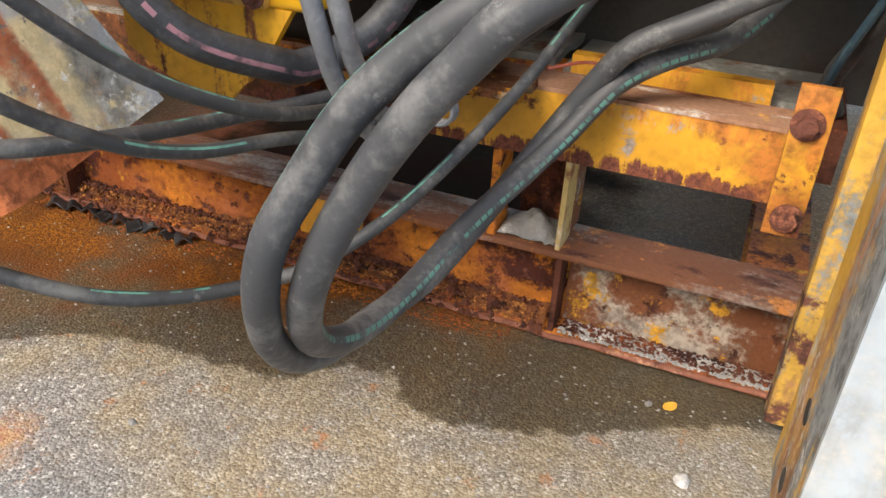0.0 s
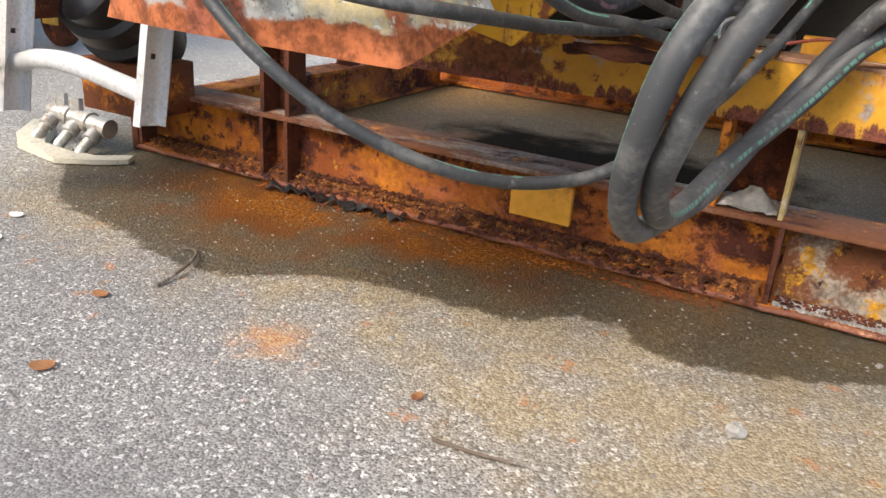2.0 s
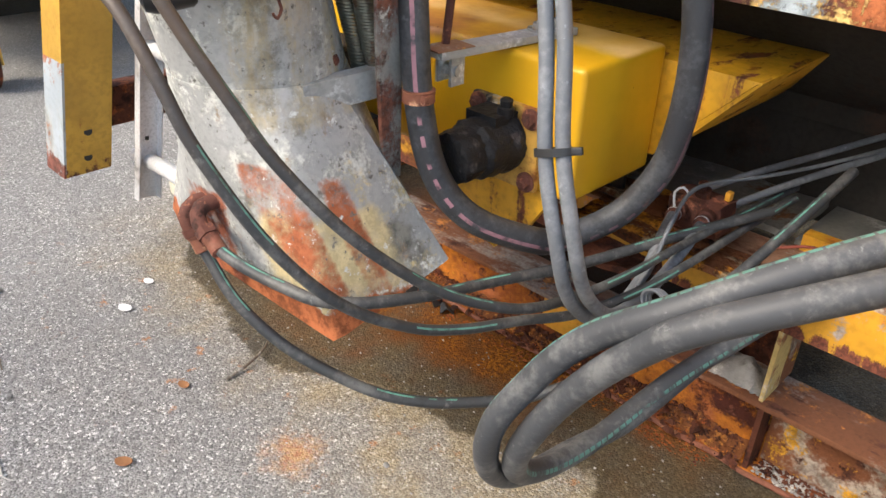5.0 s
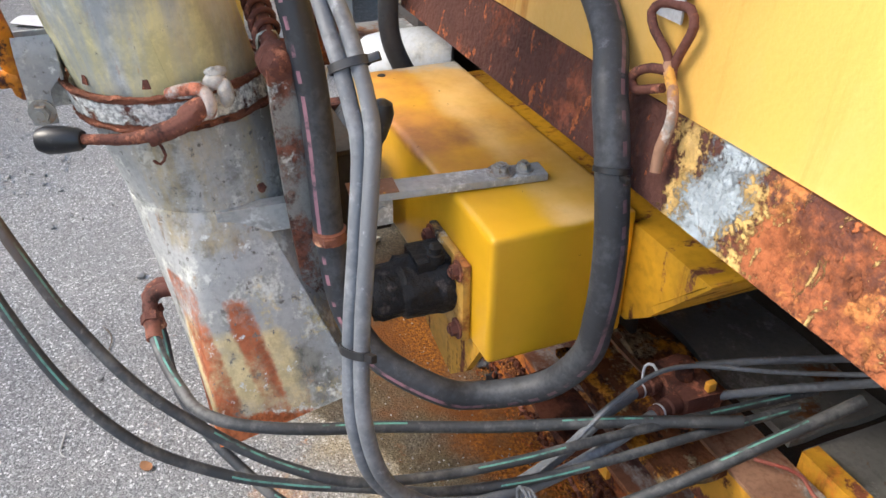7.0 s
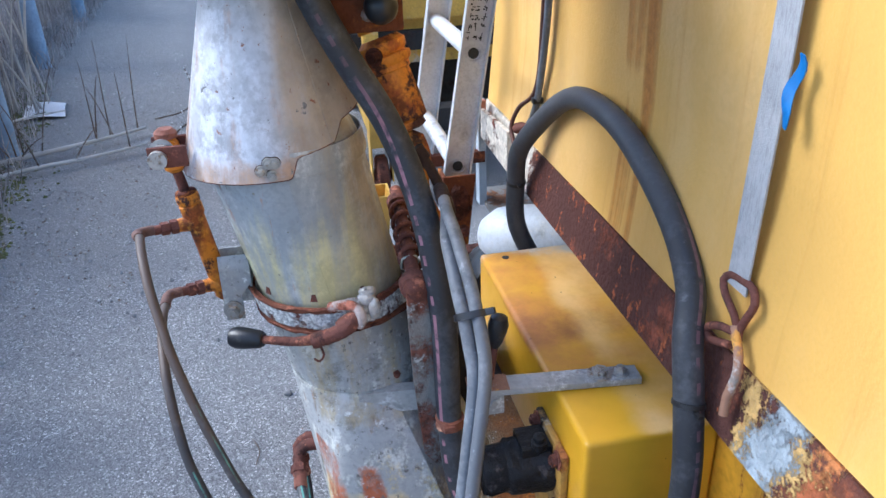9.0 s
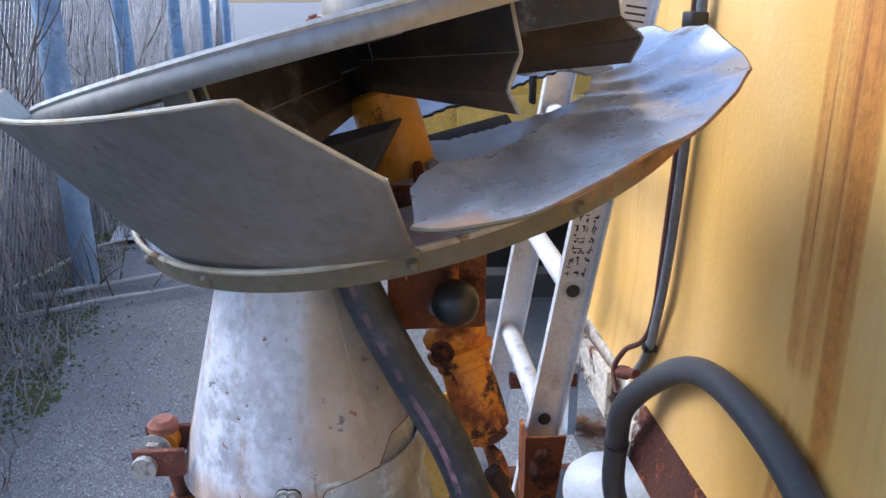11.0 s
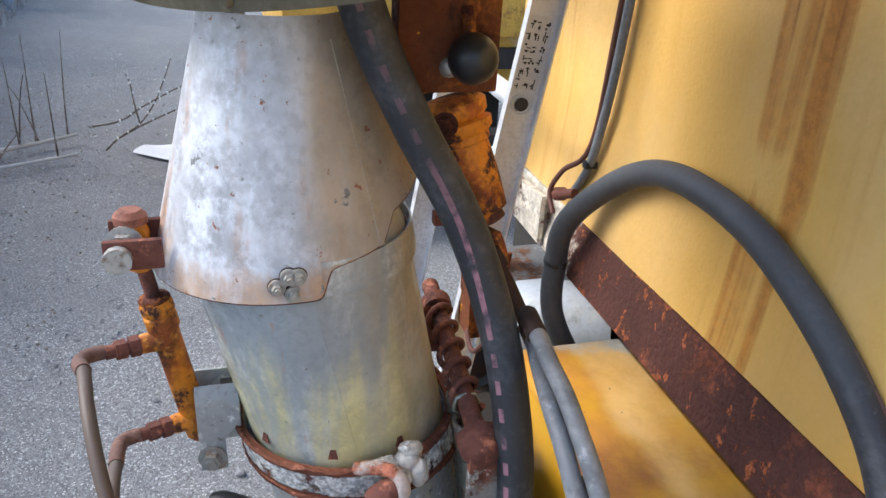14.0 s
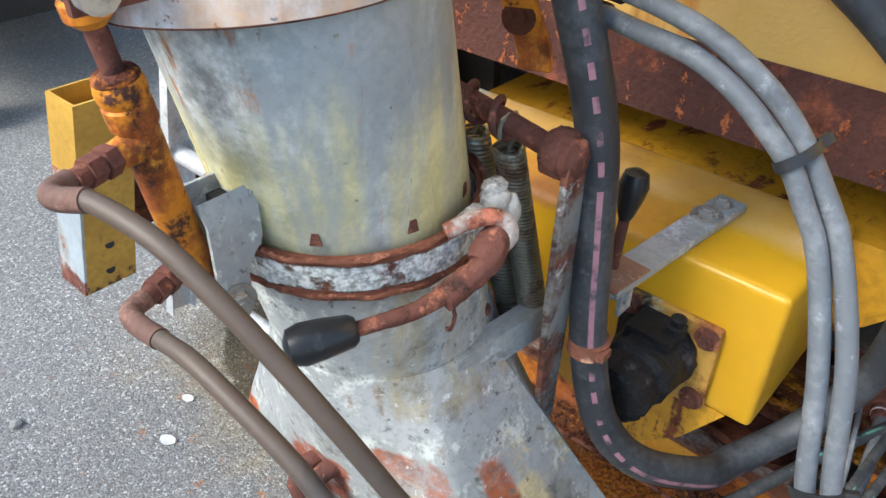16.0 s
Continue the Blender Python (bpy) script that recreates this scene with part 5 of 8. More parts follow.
def chute():
    t = thing("spreader_chute", (-0.85, 0.47, 0.45), "leaning galvanised spreader chute with flared rusty skirt and stained tube", "chute")
    part("upper_tube", pipe(0.925, 1.195, 0.119, 0.122), tube_mat, t, "galvanised tube with yellow lime stains")
    part("lower_tube", pipe(0.765, 0.93, 0.1225, 0.123), lower_mat, t, "scaled grey lower tube")

    # skirt: from the round tube to a wide rectangular mouth
    corners = [(-0.600, 0.640), (-0.605, 0.428), (-0.945, 0.412), (-1.128, 0.468), (-1.120, 0.70), (-0.85, 0.74)]
    mouth_z = [0.505, 0.455, 0.462, 0.455, 0.50, 0.52]

    def mouth(a):
        a = a % (2 * math.pi)
        cx, cy = -0.86, 0.56
        best = None
        for i in range(6):
            p, q = corners[i], corners[(i + 1) % 6]
            dx, dy = math.cos(a), math.sin(a)
            ex, ey = q[0] - p[0], q[1] - p[1]
            den = dx * ey - dy * ex
            if abs(den) < 1e-9:
                continue
            s = ((p[0] - cx) * ey - (p[1] - cy) * ex) / den
            w = ((p[0] - cx) * dy - (p[1] - cy) * dx) / den
            if s > 0 and -1e-6 <= w <= 1 + 1e-6:
                best = Vector((cx + s * dx, cy + s * dy, mouth_z[i] + (mouth_z[(i + 1) % 6] - mouth_z[i]) * w))
        return best

    def skirt(u, v):
        a = -2 * math.pi * u + 0.3
        top = ring_pt(0.775, 0.1235, a)
        low = mouth(a)
        k = v ** 1.15
        p = top.lerp(low, k)
        p.z += 0.006 * math.sin(7 * u * 6.28) * v * (1 - v)
        return p
    bm = B()
    sheet(bm, skirt, 96, 14, 0.004)
    part("skirt", bm, lower_mat, t, "flared skirt with red rust patches and ragged rusty lip", 80)
    part("weld_ring", sweep(B(), [ring_pt(0.772, 0.1235, -2 * math.pi * i / 24) for i in range(25)], 0.003, 8), lower_mat, t)
    # clamp band
    part("clamp_band", pipe(0.905, 0.950, 0.131, 0.131, 0.008, 3), band_mat, t, "rusty clamp band crusted with white lime")
    for z in (0.950, 0.906):
        bd = sweep(B(), [ring_pt(z + 0.0012 * math.sin(i * 2.1), 0.1345, -2 * math.pi * i / 48) for i in range(49)], 0.0032, 8, 0.008)
        rb2 = random.Random(int(z * 1000))
        for v in bd.verts:
            v.co += Vector((rb2.uniform(-1, 1), rb2.uniform(-1, 1), rb2.uniform(-1.4, 1.4))) * 0.0010
        part("band_bead", bd, band_rim, t, "thin red-brown rusted rim")
    for a in (-2.47, -1.62, -0.92, -0.22, 0.43):
        c = ring_pt(0.968, 0.1205, a)
        out = Vector((math.cos(a), math.sin(a), 0))
        sl = B()
        sheet(sl, lambda u, v: c + out * 0.0012 + Vector((-out.y, out.x, 0)) * (u - 0.5) * 0.011 * (1 - 0.45 * v) + Vector((0, 0, 0.012 * (v - 0.5) - 0.003)), 2, 3, 0.0016)
        part("slot", sl, iron_brown, t, "rusty dark slot above the band")
    rl = random.Random(12)

    def crust(c, r, sc):
        b = B()
        ball(b, c, r, 18, sc)
        for v in b.verts:
            d = v.co - Vector(c)
            v.co += d * (0.10 * math.sin(d.x * 310 + rl.uniform(0, 0.6)) * math.cos(d.z * 270 + d.y * 190)) + Vector((rl.uniform(-1, 1), rl.uniform(-1, 1), rl.uniform(-1, 1))) * 0.0009
        return b
    lug = part("clamp_lug", crust((-0.709, 0.510, 0.968), 0.0145, (1.0, 1.0, 0.80)), limed, t, "lime-crusted clamp lug")
    part("lug_arm", crust((-0.713, 0.482, 0.958), 0.019, (0.6, 1.45, 0.5)), limed, lug)
    part("lug_arm", crust((-0.699, 0.520, 0.954), 0.015, (0.6, 0.7, 1.25)), limed, lug)
    part("hook_arm", sweep(B(), [(-0.718, 0.452, 0.955), (-0.708, 0.470, 0.962), (-0.696, 0.486, 0.965), (-0.686, 0.496, 0.960), (-0.682, 0.498, 0.945), (-0.687, 0.494, 0.935)], 0.0080, 12, 0.004), hook_mat, lug, "white and red crusted hook arm")
    part("pivot_pin", crust((-0.712, 0.512, 0.979), 0.0105, (1.1, 1.3, 0.55)), limed, lug)
    def rough_rod(pts, r, taper, amount):
        b = sweep(B(), pts, r, 14, 0.005, taper=taper)
        for v in b.verts:
            v.co += Vector((rl.uniform(-1, 1), rl.uniform(-1, 1), rl.uniform(-1, 1))) * amount
        return b
    lv = part("clamp_lever", rough_rod([(-0.693, 0.428, 0.916), (-0.700, 0.395, 0.912), (-0.712, 0.362, 0.912), (-0.722, 0.338, 0.912)], 0.0085, 0.72, 0.0006), iron_brown, t, "thin brown rusted clamp lever")
    part("lever_sleeve", rough_rod([(-0.692, 0.420, 0.914), (-0.686, 0.452, 0.924), (-0.683, 0.474, 0.936), (-0.690, 0.492, 0.947)], 0.0125, 0.95, 0.0012), iron_brown, lv, "thick rust-scaled sleeve")
    k = B()
    lathe(k, (-0.719, 0.345, 0.912), (-0.747, 0.292, 0.908), [(0.0105, 0), (0.0140, 0.08), (0.0172, 0.5), (0.0182, 0.75), (0.0150, 0.93), (0.006, 1.0)], 24)
    part("knob", k, knob_black, lv, "black plastic oval knob")
    part("collar", lathe(B(), (-0.691, 0.494, 0.948), (-0.688, 0.462, 0.932), [(0.012, 0), (0.0145, 0.3), (0.014, 0.8), (0.011, 1)], 14), iron_brown, lv)
    part("split_pin", sweep(B(), [(-0.692, 0.43, 0.905), (-0.690, 0.435, 0.888), (-0.688, 0.427, 0.878), (-0.686, 0.42, 0.885)], 0.002, 6), iron_brown, lv)
    part("bolt", hexbolt(B(), (-0.760, 0.547, 0.793), (0.97, 0.22, 0), 0.009, 0.016), iron_brown, t)
    return t


chute()


def shroud():
    t = thing("chute_shroud", (-0.86, 0.40, 1.16), "white-bloomed galvanised cone shroud hinged over the chute top", "sheet-metal shroud")

    def f(u, v):
        a = -2.75 + 4.45 * u          # round the front side
        low = 1.158
        for a0, a1, rise in ((-1.3, 0.05, 0.014), (0.06, 0.15, 0.028), (0.15, 0.59, 0.012), (0.59, 0.76, 0.027), (0.76, 1.2, 0.013)):
            low += rise * min(1, max(0, (a - a0) / (a1 - a0)))
        z = low + (1.43 - low) * v
        k = (z - 1.16) / 0.27
        cx, cy = -0.873 + 0.024 * k, 0.411 - 0.014 * k
        r = 0.156 + (0.072 - 0.156) * k
        r += 0.010 * max(0.0, a - 0.62) * (1 - v)          # bent-out flap beside the step
        return (cx + r * math.cos(a), cy + r * math.sin(a), z)
    bm = B()
    sheet(bm, f, 120, 10, 0.003)
    part("cone", bm, shroud_mat, t)
    part("cut_edge", sweep(B(), [f(i / 120, 0.0) for i in range(121)], 0.0016, 6), iron_brown, t, "thin brown cut edge")
    bm = B()
    sheet(bm, lambda u, v: f(0.742 + 0.008 * u, v * 0.9), 2, 6, 0.006)
    part("seam", bm, shroud_mat, t)
    bm = B()
    sheet(bm, lambda u, v: Vector(f(0.588 + 0.048 * u, 0.02 + 0.13 * v)) + Vector((0.003, 0, 0)), 8, 3, 0.002)
    pl_ = part("hinge_plate", bm, shroud_mat, t)
    for deg, dz in ((-12.5, 0.002), (-8.0, 0.013), (-4.5, 0.012), (-6.5, -0.006)):
        bp = Vector(f((radians(deg) + 2.75) / 4.45, 0.06)) + Vector((0.0025, 0, dz))
        nb = part("bolt", hexbolt(B(), bp, (1, 0.05, 0), 0.0056, 0.006, True), zinc, pl_)
        part("bolt_seat", lathe(B(), bp - Vector((0.0016, 0, 0)), bp + Vector((0.0012, 0, 0)), [(0.0092, 0), (0.0088, 0.6), (0.007, 1.0)], 14), iron_black, nb, "dark grimy seat")
    part("inner_cone", pipe(1.200, 1.31, 0.1160, 0.076, 0.002, 6), tube_mat, t, "dull inner cone under the shroud")
    part("rim_band", pipe(1.172, 1.208, 0.1262, 0.1235, 0.0025, 3), tube_mat, t, "grey-brown flat band round the tube's top")
    for x in (-0.853, -0.800):
        part("cylinder_lug", bevelled(box(B(), x - 0.004, x + 0.004, 0.216, 0.272, 1.180, 1.212), 0.002), iron_brown, t, "brown rusted lug plate")
    part("lug_pin", lathe(B(), (-0.865, 0.230, 1.195), (-0.786, 0.230, 1.195), [(0.013, 0), (0.013, 0.1), (0.009, 0.11), (0.009, 0.88), (0.014, 0.89), (0.014, 1.0)], 12), zinc, t, "dull bolt through the lug")
    return t


shroud()


def hydraulic_cylinder():
    t = thing("hydraulic_cylinder", (-0.82, 0.30, 0.92), "small rusting orange hydraulic cylinder beside the chute", "hydraulic cylinder")
    a, b = Vector((-0.842, 0.286, 0.925)), Vector((-0.840, 0.240, 1.198))
    d = b - a
    br = B()
    lathe(br, a + d * 0.02, a + d * 0.72, [(0.010, 0), (0.0152, 0.04), (0.0152, 0.80), (0.0178, 0.82), (0.0178, 0.90), (0.0160, 0.91), (0.0180, 0.93), (0.0184, 0.97), (0.0168, 1.0)], 26)
    part("barrel", br, orange_rust, t)
    part("gland_ring", lathe(B(), a + d * 0.715, a + d * 0.74, [(0.0165, 0), (0.0172, 0.4), (0.0155, 0.8), (0.0105, 1.0)], 22), rust_steel, t, "rusty gland ring")
    part("rod", cyl(B(), a + d * 0.72, a + d * 0.92, 0.0080), iron_brown, t, "brown piston rod")
    e = B()
    lathe(e, a + d * 0.86, a + d * 0.94, [(0.010, 0), (0.0165, 0.3), (0.0165, 0.8), (0.010, 1)], 16), cyl(e, b + Vector((-0.020, 0, 0)), b + Vector((0.012, 0, 0)), 0.0165)
    part("rod_eye", e, orange_rust, t)
    part("pin_bolt", hexbolt(B(), Vector((-0.823, 0.234, 1.198)), (1, -0.15, 0.1), 0.0125, 0.009), zinc, t, "grey hex bolt")
    part("pin_cap", lathe(B(), b + Vector((0, 0, 0.016)), b + Vector((0, 0, 0.030)), [(0.017, 0), (0.017, 0.6), (0.011, 1)], 16), salmon_iron, t)
    fb = B()
    sheet(fb, lambda u, v: (-0.816 - 0.010 * max(0.0, v - 0.86) / 0.14, 0.284 + (0.030 + 0.018 * min(1, max(0, (v - 0.40) / 0.18))) * u, 0.900 + 0.112 * v), 4, 18, 0.004)
    ft_ = part("foot_bracket", fb, lower_mat, t, "grey bent-plate bracket with a narrow foot")
    part("bracket_web", bevelled(box(B(), -0.862, -0.818, 0.328, 0.333, 0.955, 1.010), 0.0018), lower_mat, ft_)
    part("back_plate", bevelled(box(B(), -0.866, -0.862, 0.284, 0.333, 0.905, 1.010), 0.0015), lower_mat, t)
    part("pocket", box(B(), -0.858, -0.822, 0.312, 0.326, 0.965, 0.998), grease, t, "dark greasy spacer")
    part("pivot_bolt", hexbolt(B(), (-0.814, 0.298, 0.918), (1, -0.2, 0), 0.0115, 0.009), zinc, t)
    for k, (nx, ny, nz) in ((0.535, (0.33, -0.94, 0.03)), (0.12, (0.44, -0.89, 0.10))):
        p = a + d * k
        n = Vector((nx, ny, nz)).normalized()
        f = part("port", lathe(B(), p + n * 0.008, p + n * 0.030, [(0.0150, 0), (0.0118, 0.35), (0.0110, 0.8), (0.0100, 1)], 16), orange_rust, t)
        part("nut", cyl(B(), p + n * 0.030, p + n * 0.041, 0.0118, seg=6), iron_brown, f)
        part("nut", cyl(B(), p + n * 0.044, p + n * 0.056, 0.0108, seg=6), iron_brown, f)
        part("stem", cyl(B(), p + n * 0.028, p + n * 0.066, 0.0078, seg=14), iron_brown, f)
    return t


hydraulic_cylinder()


def tension_gear():
    """Strut, cross rod and the two springs behind the chute."""
    t = thing("spring_linkage", (-0.69, 0.59, 0.62), "rusty strut and cross rod with two coil springs", "linkage")
    s = B()
    sheet(s, lambda u, v: (-0.688 + 0.012 * v, 0.592 + (u - 0.5) * (0.034 + 0.010 * math.sin(v * 2.6) ** 2) - 0.006 * v + 0.012 * (1 - v), 0.62 + 0.37 * v), 2, 16, 0.008)
    part("strut", bevelled(s, 0.001, 1), strut_mat, t, "flat rust-scabbed galvanised strut")
    kn = B()
    lathe(kn, (-0.706, 0.586, 0.99), (-0.668, 0.582, 0.99), [(0.018, 0), (0.0245, 0.15), (0.0245, 0.55), (0.0225, 0.62), (0.0205, 0.66), (0.0205, 0.86), (0.012, 0.94), (0.009, 1.0)], 28)
    rk = random.Random(8)
    for v in kn.verts:
        v.co += Vector((rk.uniform(-1, 1), rk.uniform(-1, 1), rk.uniform(-1, 1))) * 0.0011
    part("pivot", kn, iron_brown, t)
    part("cross_rod", cyl(B(), (-0.70, 0.586, 0.99), (-0.985, 0.600, 1.03), 0.0115), iron_brown, t, "brown cross rod")
    # a coarse rusted coil round the rod
    ax, bx = Vector((-0.748, 0.5885, 0.997)), Vector((-0.925, 0.597, 1.0215))
    e = (bx - ax).normalized()
    e1 = e.cross(Vector((0, 0, 1))).normalized()
    e2 = e.cross(e1)
    part("rod_coil", sweep(B(), [ax.lerp(bx, i / 50) + (e1 * math.cos(2 * math.pi * i / 10) + e2 * math.sin(2 * math.pi * i / 10)) * 0.0165 for i in range(51)], 0.0042, 8, 0.006), iron_brown, t, "coarse rusted coil round the rod")
    part("rod_head", lathe(B(), (-0.925, 0.597, 1.0215), (-0.955, 0.5985, 1.0256), [(0.012, 0), (0.020, 0.1), (0.021, 0.7), (0.014, 1.0)], 16), iron_brown, t)
    for x, y0, x1, z1 in ((-0.757, 0.590, -0.722, 0.755), (-0.806, 0.594, -0.755, 0.735)):
        z0, n = 0.972, 52
        pts = [(x + (x1 - x) * i / (8 * n) + 0.0150 * math.cos(2 * math.pi * i / 8), y0 + 0.026 * i / (8 * n) + 0.0150 * math.sin(2 * math.pi * i / 8), z0 + (z1 - z0) * i / (8 * n)) for i in range(8 * n + 1)]
        part("coil_spring", sweep(B(), pts, 0.0023, 5, 0.02), spring_mat, t, "dull grey close-wound coil spring")
        part("spring_hook", sweep(B(), [(x, y0, z0 - 0.004), (x, y0 + 0.013, z0 + 0.012), (x, y0 + 0.008, z0 + 0.034), (x, y0 - 0.014, z0 + 0.032), (x, y0 - 0.016, z0 + 0.014)], 0.0024, 6), spring_mat, t)
    bar = B()
    a, b = Vector((-0.726, 0.484, 0.764)), Vector((-0.708, 0.620, 0.770))
    m = Matrix.Translation(a) @ (b - a).to_track_quat("Y", "Z").to_matrix().to_4x4()
    box(bar, -0.003, 0.003, 0, (b - a).length, -0.030, 0.012, m), box(bar, -0.020, -0.0031, 0, (b - a).length, 0.006, 0.012, m)
    part("angle_bar", bar, galv, t, "galvanised angle bar")
    return t


tension_gear()

# ---- spinner head: all in the tilted frame of its base ring ----
HEAD_N = Vector((0.15, -0.256, 1)).normalized()
HEAD_X = (Vector((1, 0, 0)) - HEAD_N * HEAD_N.x).normalized()
HEAD_Y = HEAD_N.cross(HEAD_X)
HEAD_C = Vector((-0.88, 0.527, 1.551))


def hp(x, y, h):
    return HEAD_C + HEAD_X * x + HEAD_Y * y + HEAD_N * h


def hpol(r, deg, h):
    return hp(r * math.cos(radians(deg)), r * math.sin(radians(deg)), h)


def spinner_head():
    t = thing("spinner_head", tuple(HEAD_C), "tilted steel spinner head with base ring, guard, wing and vaned disc", "spreader spinner")
    bm = B()
    sheet(bm, lambda u, v: hpol(0.300, 360 * u, -0.019 + 0.019 * v), 96, 2, 0.003)
    ring = part("base_ring", bm, ring_mat, t, "dull steel ring with a pale edge")
    part("ring_edge", sweep(B(), [hpol(0.301, 360 * i / 72, 0.0) for i in range(73)], 0.0030, 8), cream_edge, t, "cream worn rolled edge")
    bm = B()
    sheet(bm, lambda u, v: hpol(0.297 * (0.04 + 0.96 * v), -360 * u, -0.042 + 0.030 * v ** 5), 144, 34, 0.004)
    slot_a, slot_b = hp(-0.098, 0.055, -0.04), hp(-0.098, 0.170, -0.04)

    def in_slot(p):
        k = max(0.0, min(1.0, (p - slot_a).dot(slot_b - slot_a) / (slot_b - slot_a).length_squared))
        return (p - slot_a.lerp(slot_b, k)).length < 0.062
    bmesh.ops.delete(bm, geom=[f for f in bm.faces if in_slot(f.calc_center_median())], context="FACES")
    part("base_plate", bm, stainless, t, "grimy steel base plate with a long outlet slot")
    # dark block added so the slot shows black below
    part("slot_backing", bevelled(box(B(), -0.17, -0.045, -0.02, 0.13, -0.15, -0.07, Matrix(((HEAD_X.x, HEAD_Y.x, HEAD_N.x, HEAD_C.x), (HEAD_X.y, HEAD_Y.y, HEAD_N.y, HEAD_C.y), (HEAD_X.z, HEAD_Y.z, HEAD_N.z, HEAD_C.z), (0, 0, 0, 1)))), 0.006), shade_black, t, "dark block added under the slot to make it look black")
    part("slot_stay", bevelled(box(B(), -0.012, 0.012, 0.0, 0.006, -0.05, 0.035, Matrix.Translation(hp(-0.15, 0.17, -0.01))), 0.002), black_plastic, t, "black stay across the slot")
    for bx, by in ((0.042, 0.014), (0.10, 0.10), (-0.02, -0.17), (0.03, -0.20)):
        part("plate_bolt", hexbolt(B(), hp(bx, by, -0.041), tuple(HEAD_N), 0.008, 0.006), zinc, t)
    for a in (-40, -4, 22, 80, 140, 200, 260, 300):
        part("rivet", lathe(B(), hpol(0.300, a, -0.011), hpol(0.3055, a, -0.011), [(0.0060, 0), (0.0055, 0.5), (0.003, 1.0)], 12), ring_mat, ring)

    # guard: flared sheet on the front side, cut down at one end
    def guard(u, v):
        a = -77 + 65 * u / 0.6 if u < 0.6 else -12 + 9.0 * (u - 0.6) / 0.4
        top = 0.160 + 0.004 * math.sin(max(-1.0, (a + 60) / 20)) if a < -12 else 0.161 - (a + 12) / 9.0 * 0.072
        h = -0.006 + (top + 0.006) * v
        ends = min(1, max(0, (a + 34) / 30))
        return hpol(0.288 + (0.114 - 0.046 * min(1, max(0, (-14 - a) / 56))) * (max(0.0, h) / 0.161) ** (0.85 - 0.45 * ends), a, h)
    bm = B()
    sheet(bm, guard, 60, 8, 0.004)
    part("guard", bm, dirty_sheet, t, "grimy flared sheet-metal guard", 55)
    part("guard_edge", sweep(B(), [guard(i / 60, 1.0) for i in range(61)], 0.0018, 8), cream_edge, t, "thin pale edge")
    part("guard_end", sweep(B(), [guard(1.0, i / 8) for i in range(9)], 0.0026, 8), dirty_sheet, t)

    # wing: dished annular sheet with a wavy outer edge
    def along(table, a):
        for (a0, v0), (a1, v1) in zip(table, table[1:]):
            if a <= a1:
                k = max(0.0, (a - a0) / (a1 - a0))
                return v0 + (v1 - v0) * k * k * (3 - 2 * k)
        return table[-1][1]
    outer = [(-2, 0.380), (8, 0.381), (17, 0.369), (31, 0.353), (48, 0.347), (64, 0.348), (84, 0.324), (100, 0.312), (120, 0.296), (128, 0.270)]
    inner = [(-2, 0.262), (1, 0.240), (6, 0.220), (15, 0.208), (38, 0.193), (70, 0.200), (90, 0.205), (128, 0.225)]
    rise = [(-2, 0.047), (17, 0.037), (40, 0.026), (64, 0.019), (84, 0.028), (105, 0.012), (128, -0.006)]
    fall = [(-2, 0.035), (15, 0.021), (40, 0.012), (70, 0.011), (128, -0.012)]

    def wing(u, v):
        a = -2 + 130 * u
        ro, ri = along(outer, a), along(inner, a)
        if u < 0.05:                  # rounded corners at the near end
            k = (1 - u / 0.05)
            ro, ri = ro - 0.014 * k ** 3, ri + 0.006 * k ** 3
        dent = max(0.0, math.sin((a - 40) * 0.035)) if 40 < a < 128 else 0.0
        ro += 0.0018 * math.sin(a * 0.45) * dent
        h = along(fall, a) + (along(rise, a) - along(fall, a)) * v - 0.009 * math.sin(math.pi * v) + dent * (0.0035 * math.sin(a * 0.28 + 4 * v) * v + 0.0022 * math.sin(a * 0.55 - 6 * v + 1)) + 0.0012 * math.sin(a * 0.21 + 9 * v)
        return hpol(ri + (ro - ri) * v, a, h)
    bm = B()
    sheet(bm, wing, 120, 14, 0.003)
    part("wing", bm, wing_mat, t, "bright dented steel deflector wing", 60)
    part("wing_edge", sweep(B(), [wing(i / 90, 1.0) for i in range(91)], 0.0016, 6), ring_mat, t, "thin worn outer edge")
    tg = B()
    sheet(tg, lambda u, v: hp(0.030 - 0.135 * u, 0.195 - 0.075 * u + 0.028 * v * (1 - 0.4 * u), 0.012 - 0.006 * u + 0.004 * math.sin(7 * u)), 16, 3, 0.003)
    part("wing_tongue", tg, wing_mat, t, "narrow bright tongue of the wing beyond the slot")

    # spinning disc with its vanes, set at a slant above the base
    def sq(x, y, h):
        return hp(x, y, 0.112 + 0.205 * x + h)

    def sp(r, deg, h):
        return sq(r * math.cos(radians(deg)), r * math.sin(radians(deg)), h)
    def sd(r, deg, h):
        return sq(r * math.cos(radians(deg)), r * math.sin(radians(deg)) - 0.035, h)
    d = B()
    sheet(d, lambda u, v: sd(0.02 + 0.280 * v, -360 * u, 0.0), 72, 6, 0.003)
    disc = part("spinner_disc", d, stainless, t, "slanted steel spinner disc seen from its edge")
    e = B()
    sheet(e, lambda u, v: sd(0.300 + 0.007 * math.sin(v * 2.2), -360 * u, 0.002 - 0.019 * v), 96, 4, 0.003)
    part("rolled_lip", e, dirty_sheet, disc, "turned-down rim with a pale edge")
    part("lip_edge", sweep(B(), [sd(0.302, 5 * i, 0.002) for i in range(73)], 0.003, 6), galv, disc)
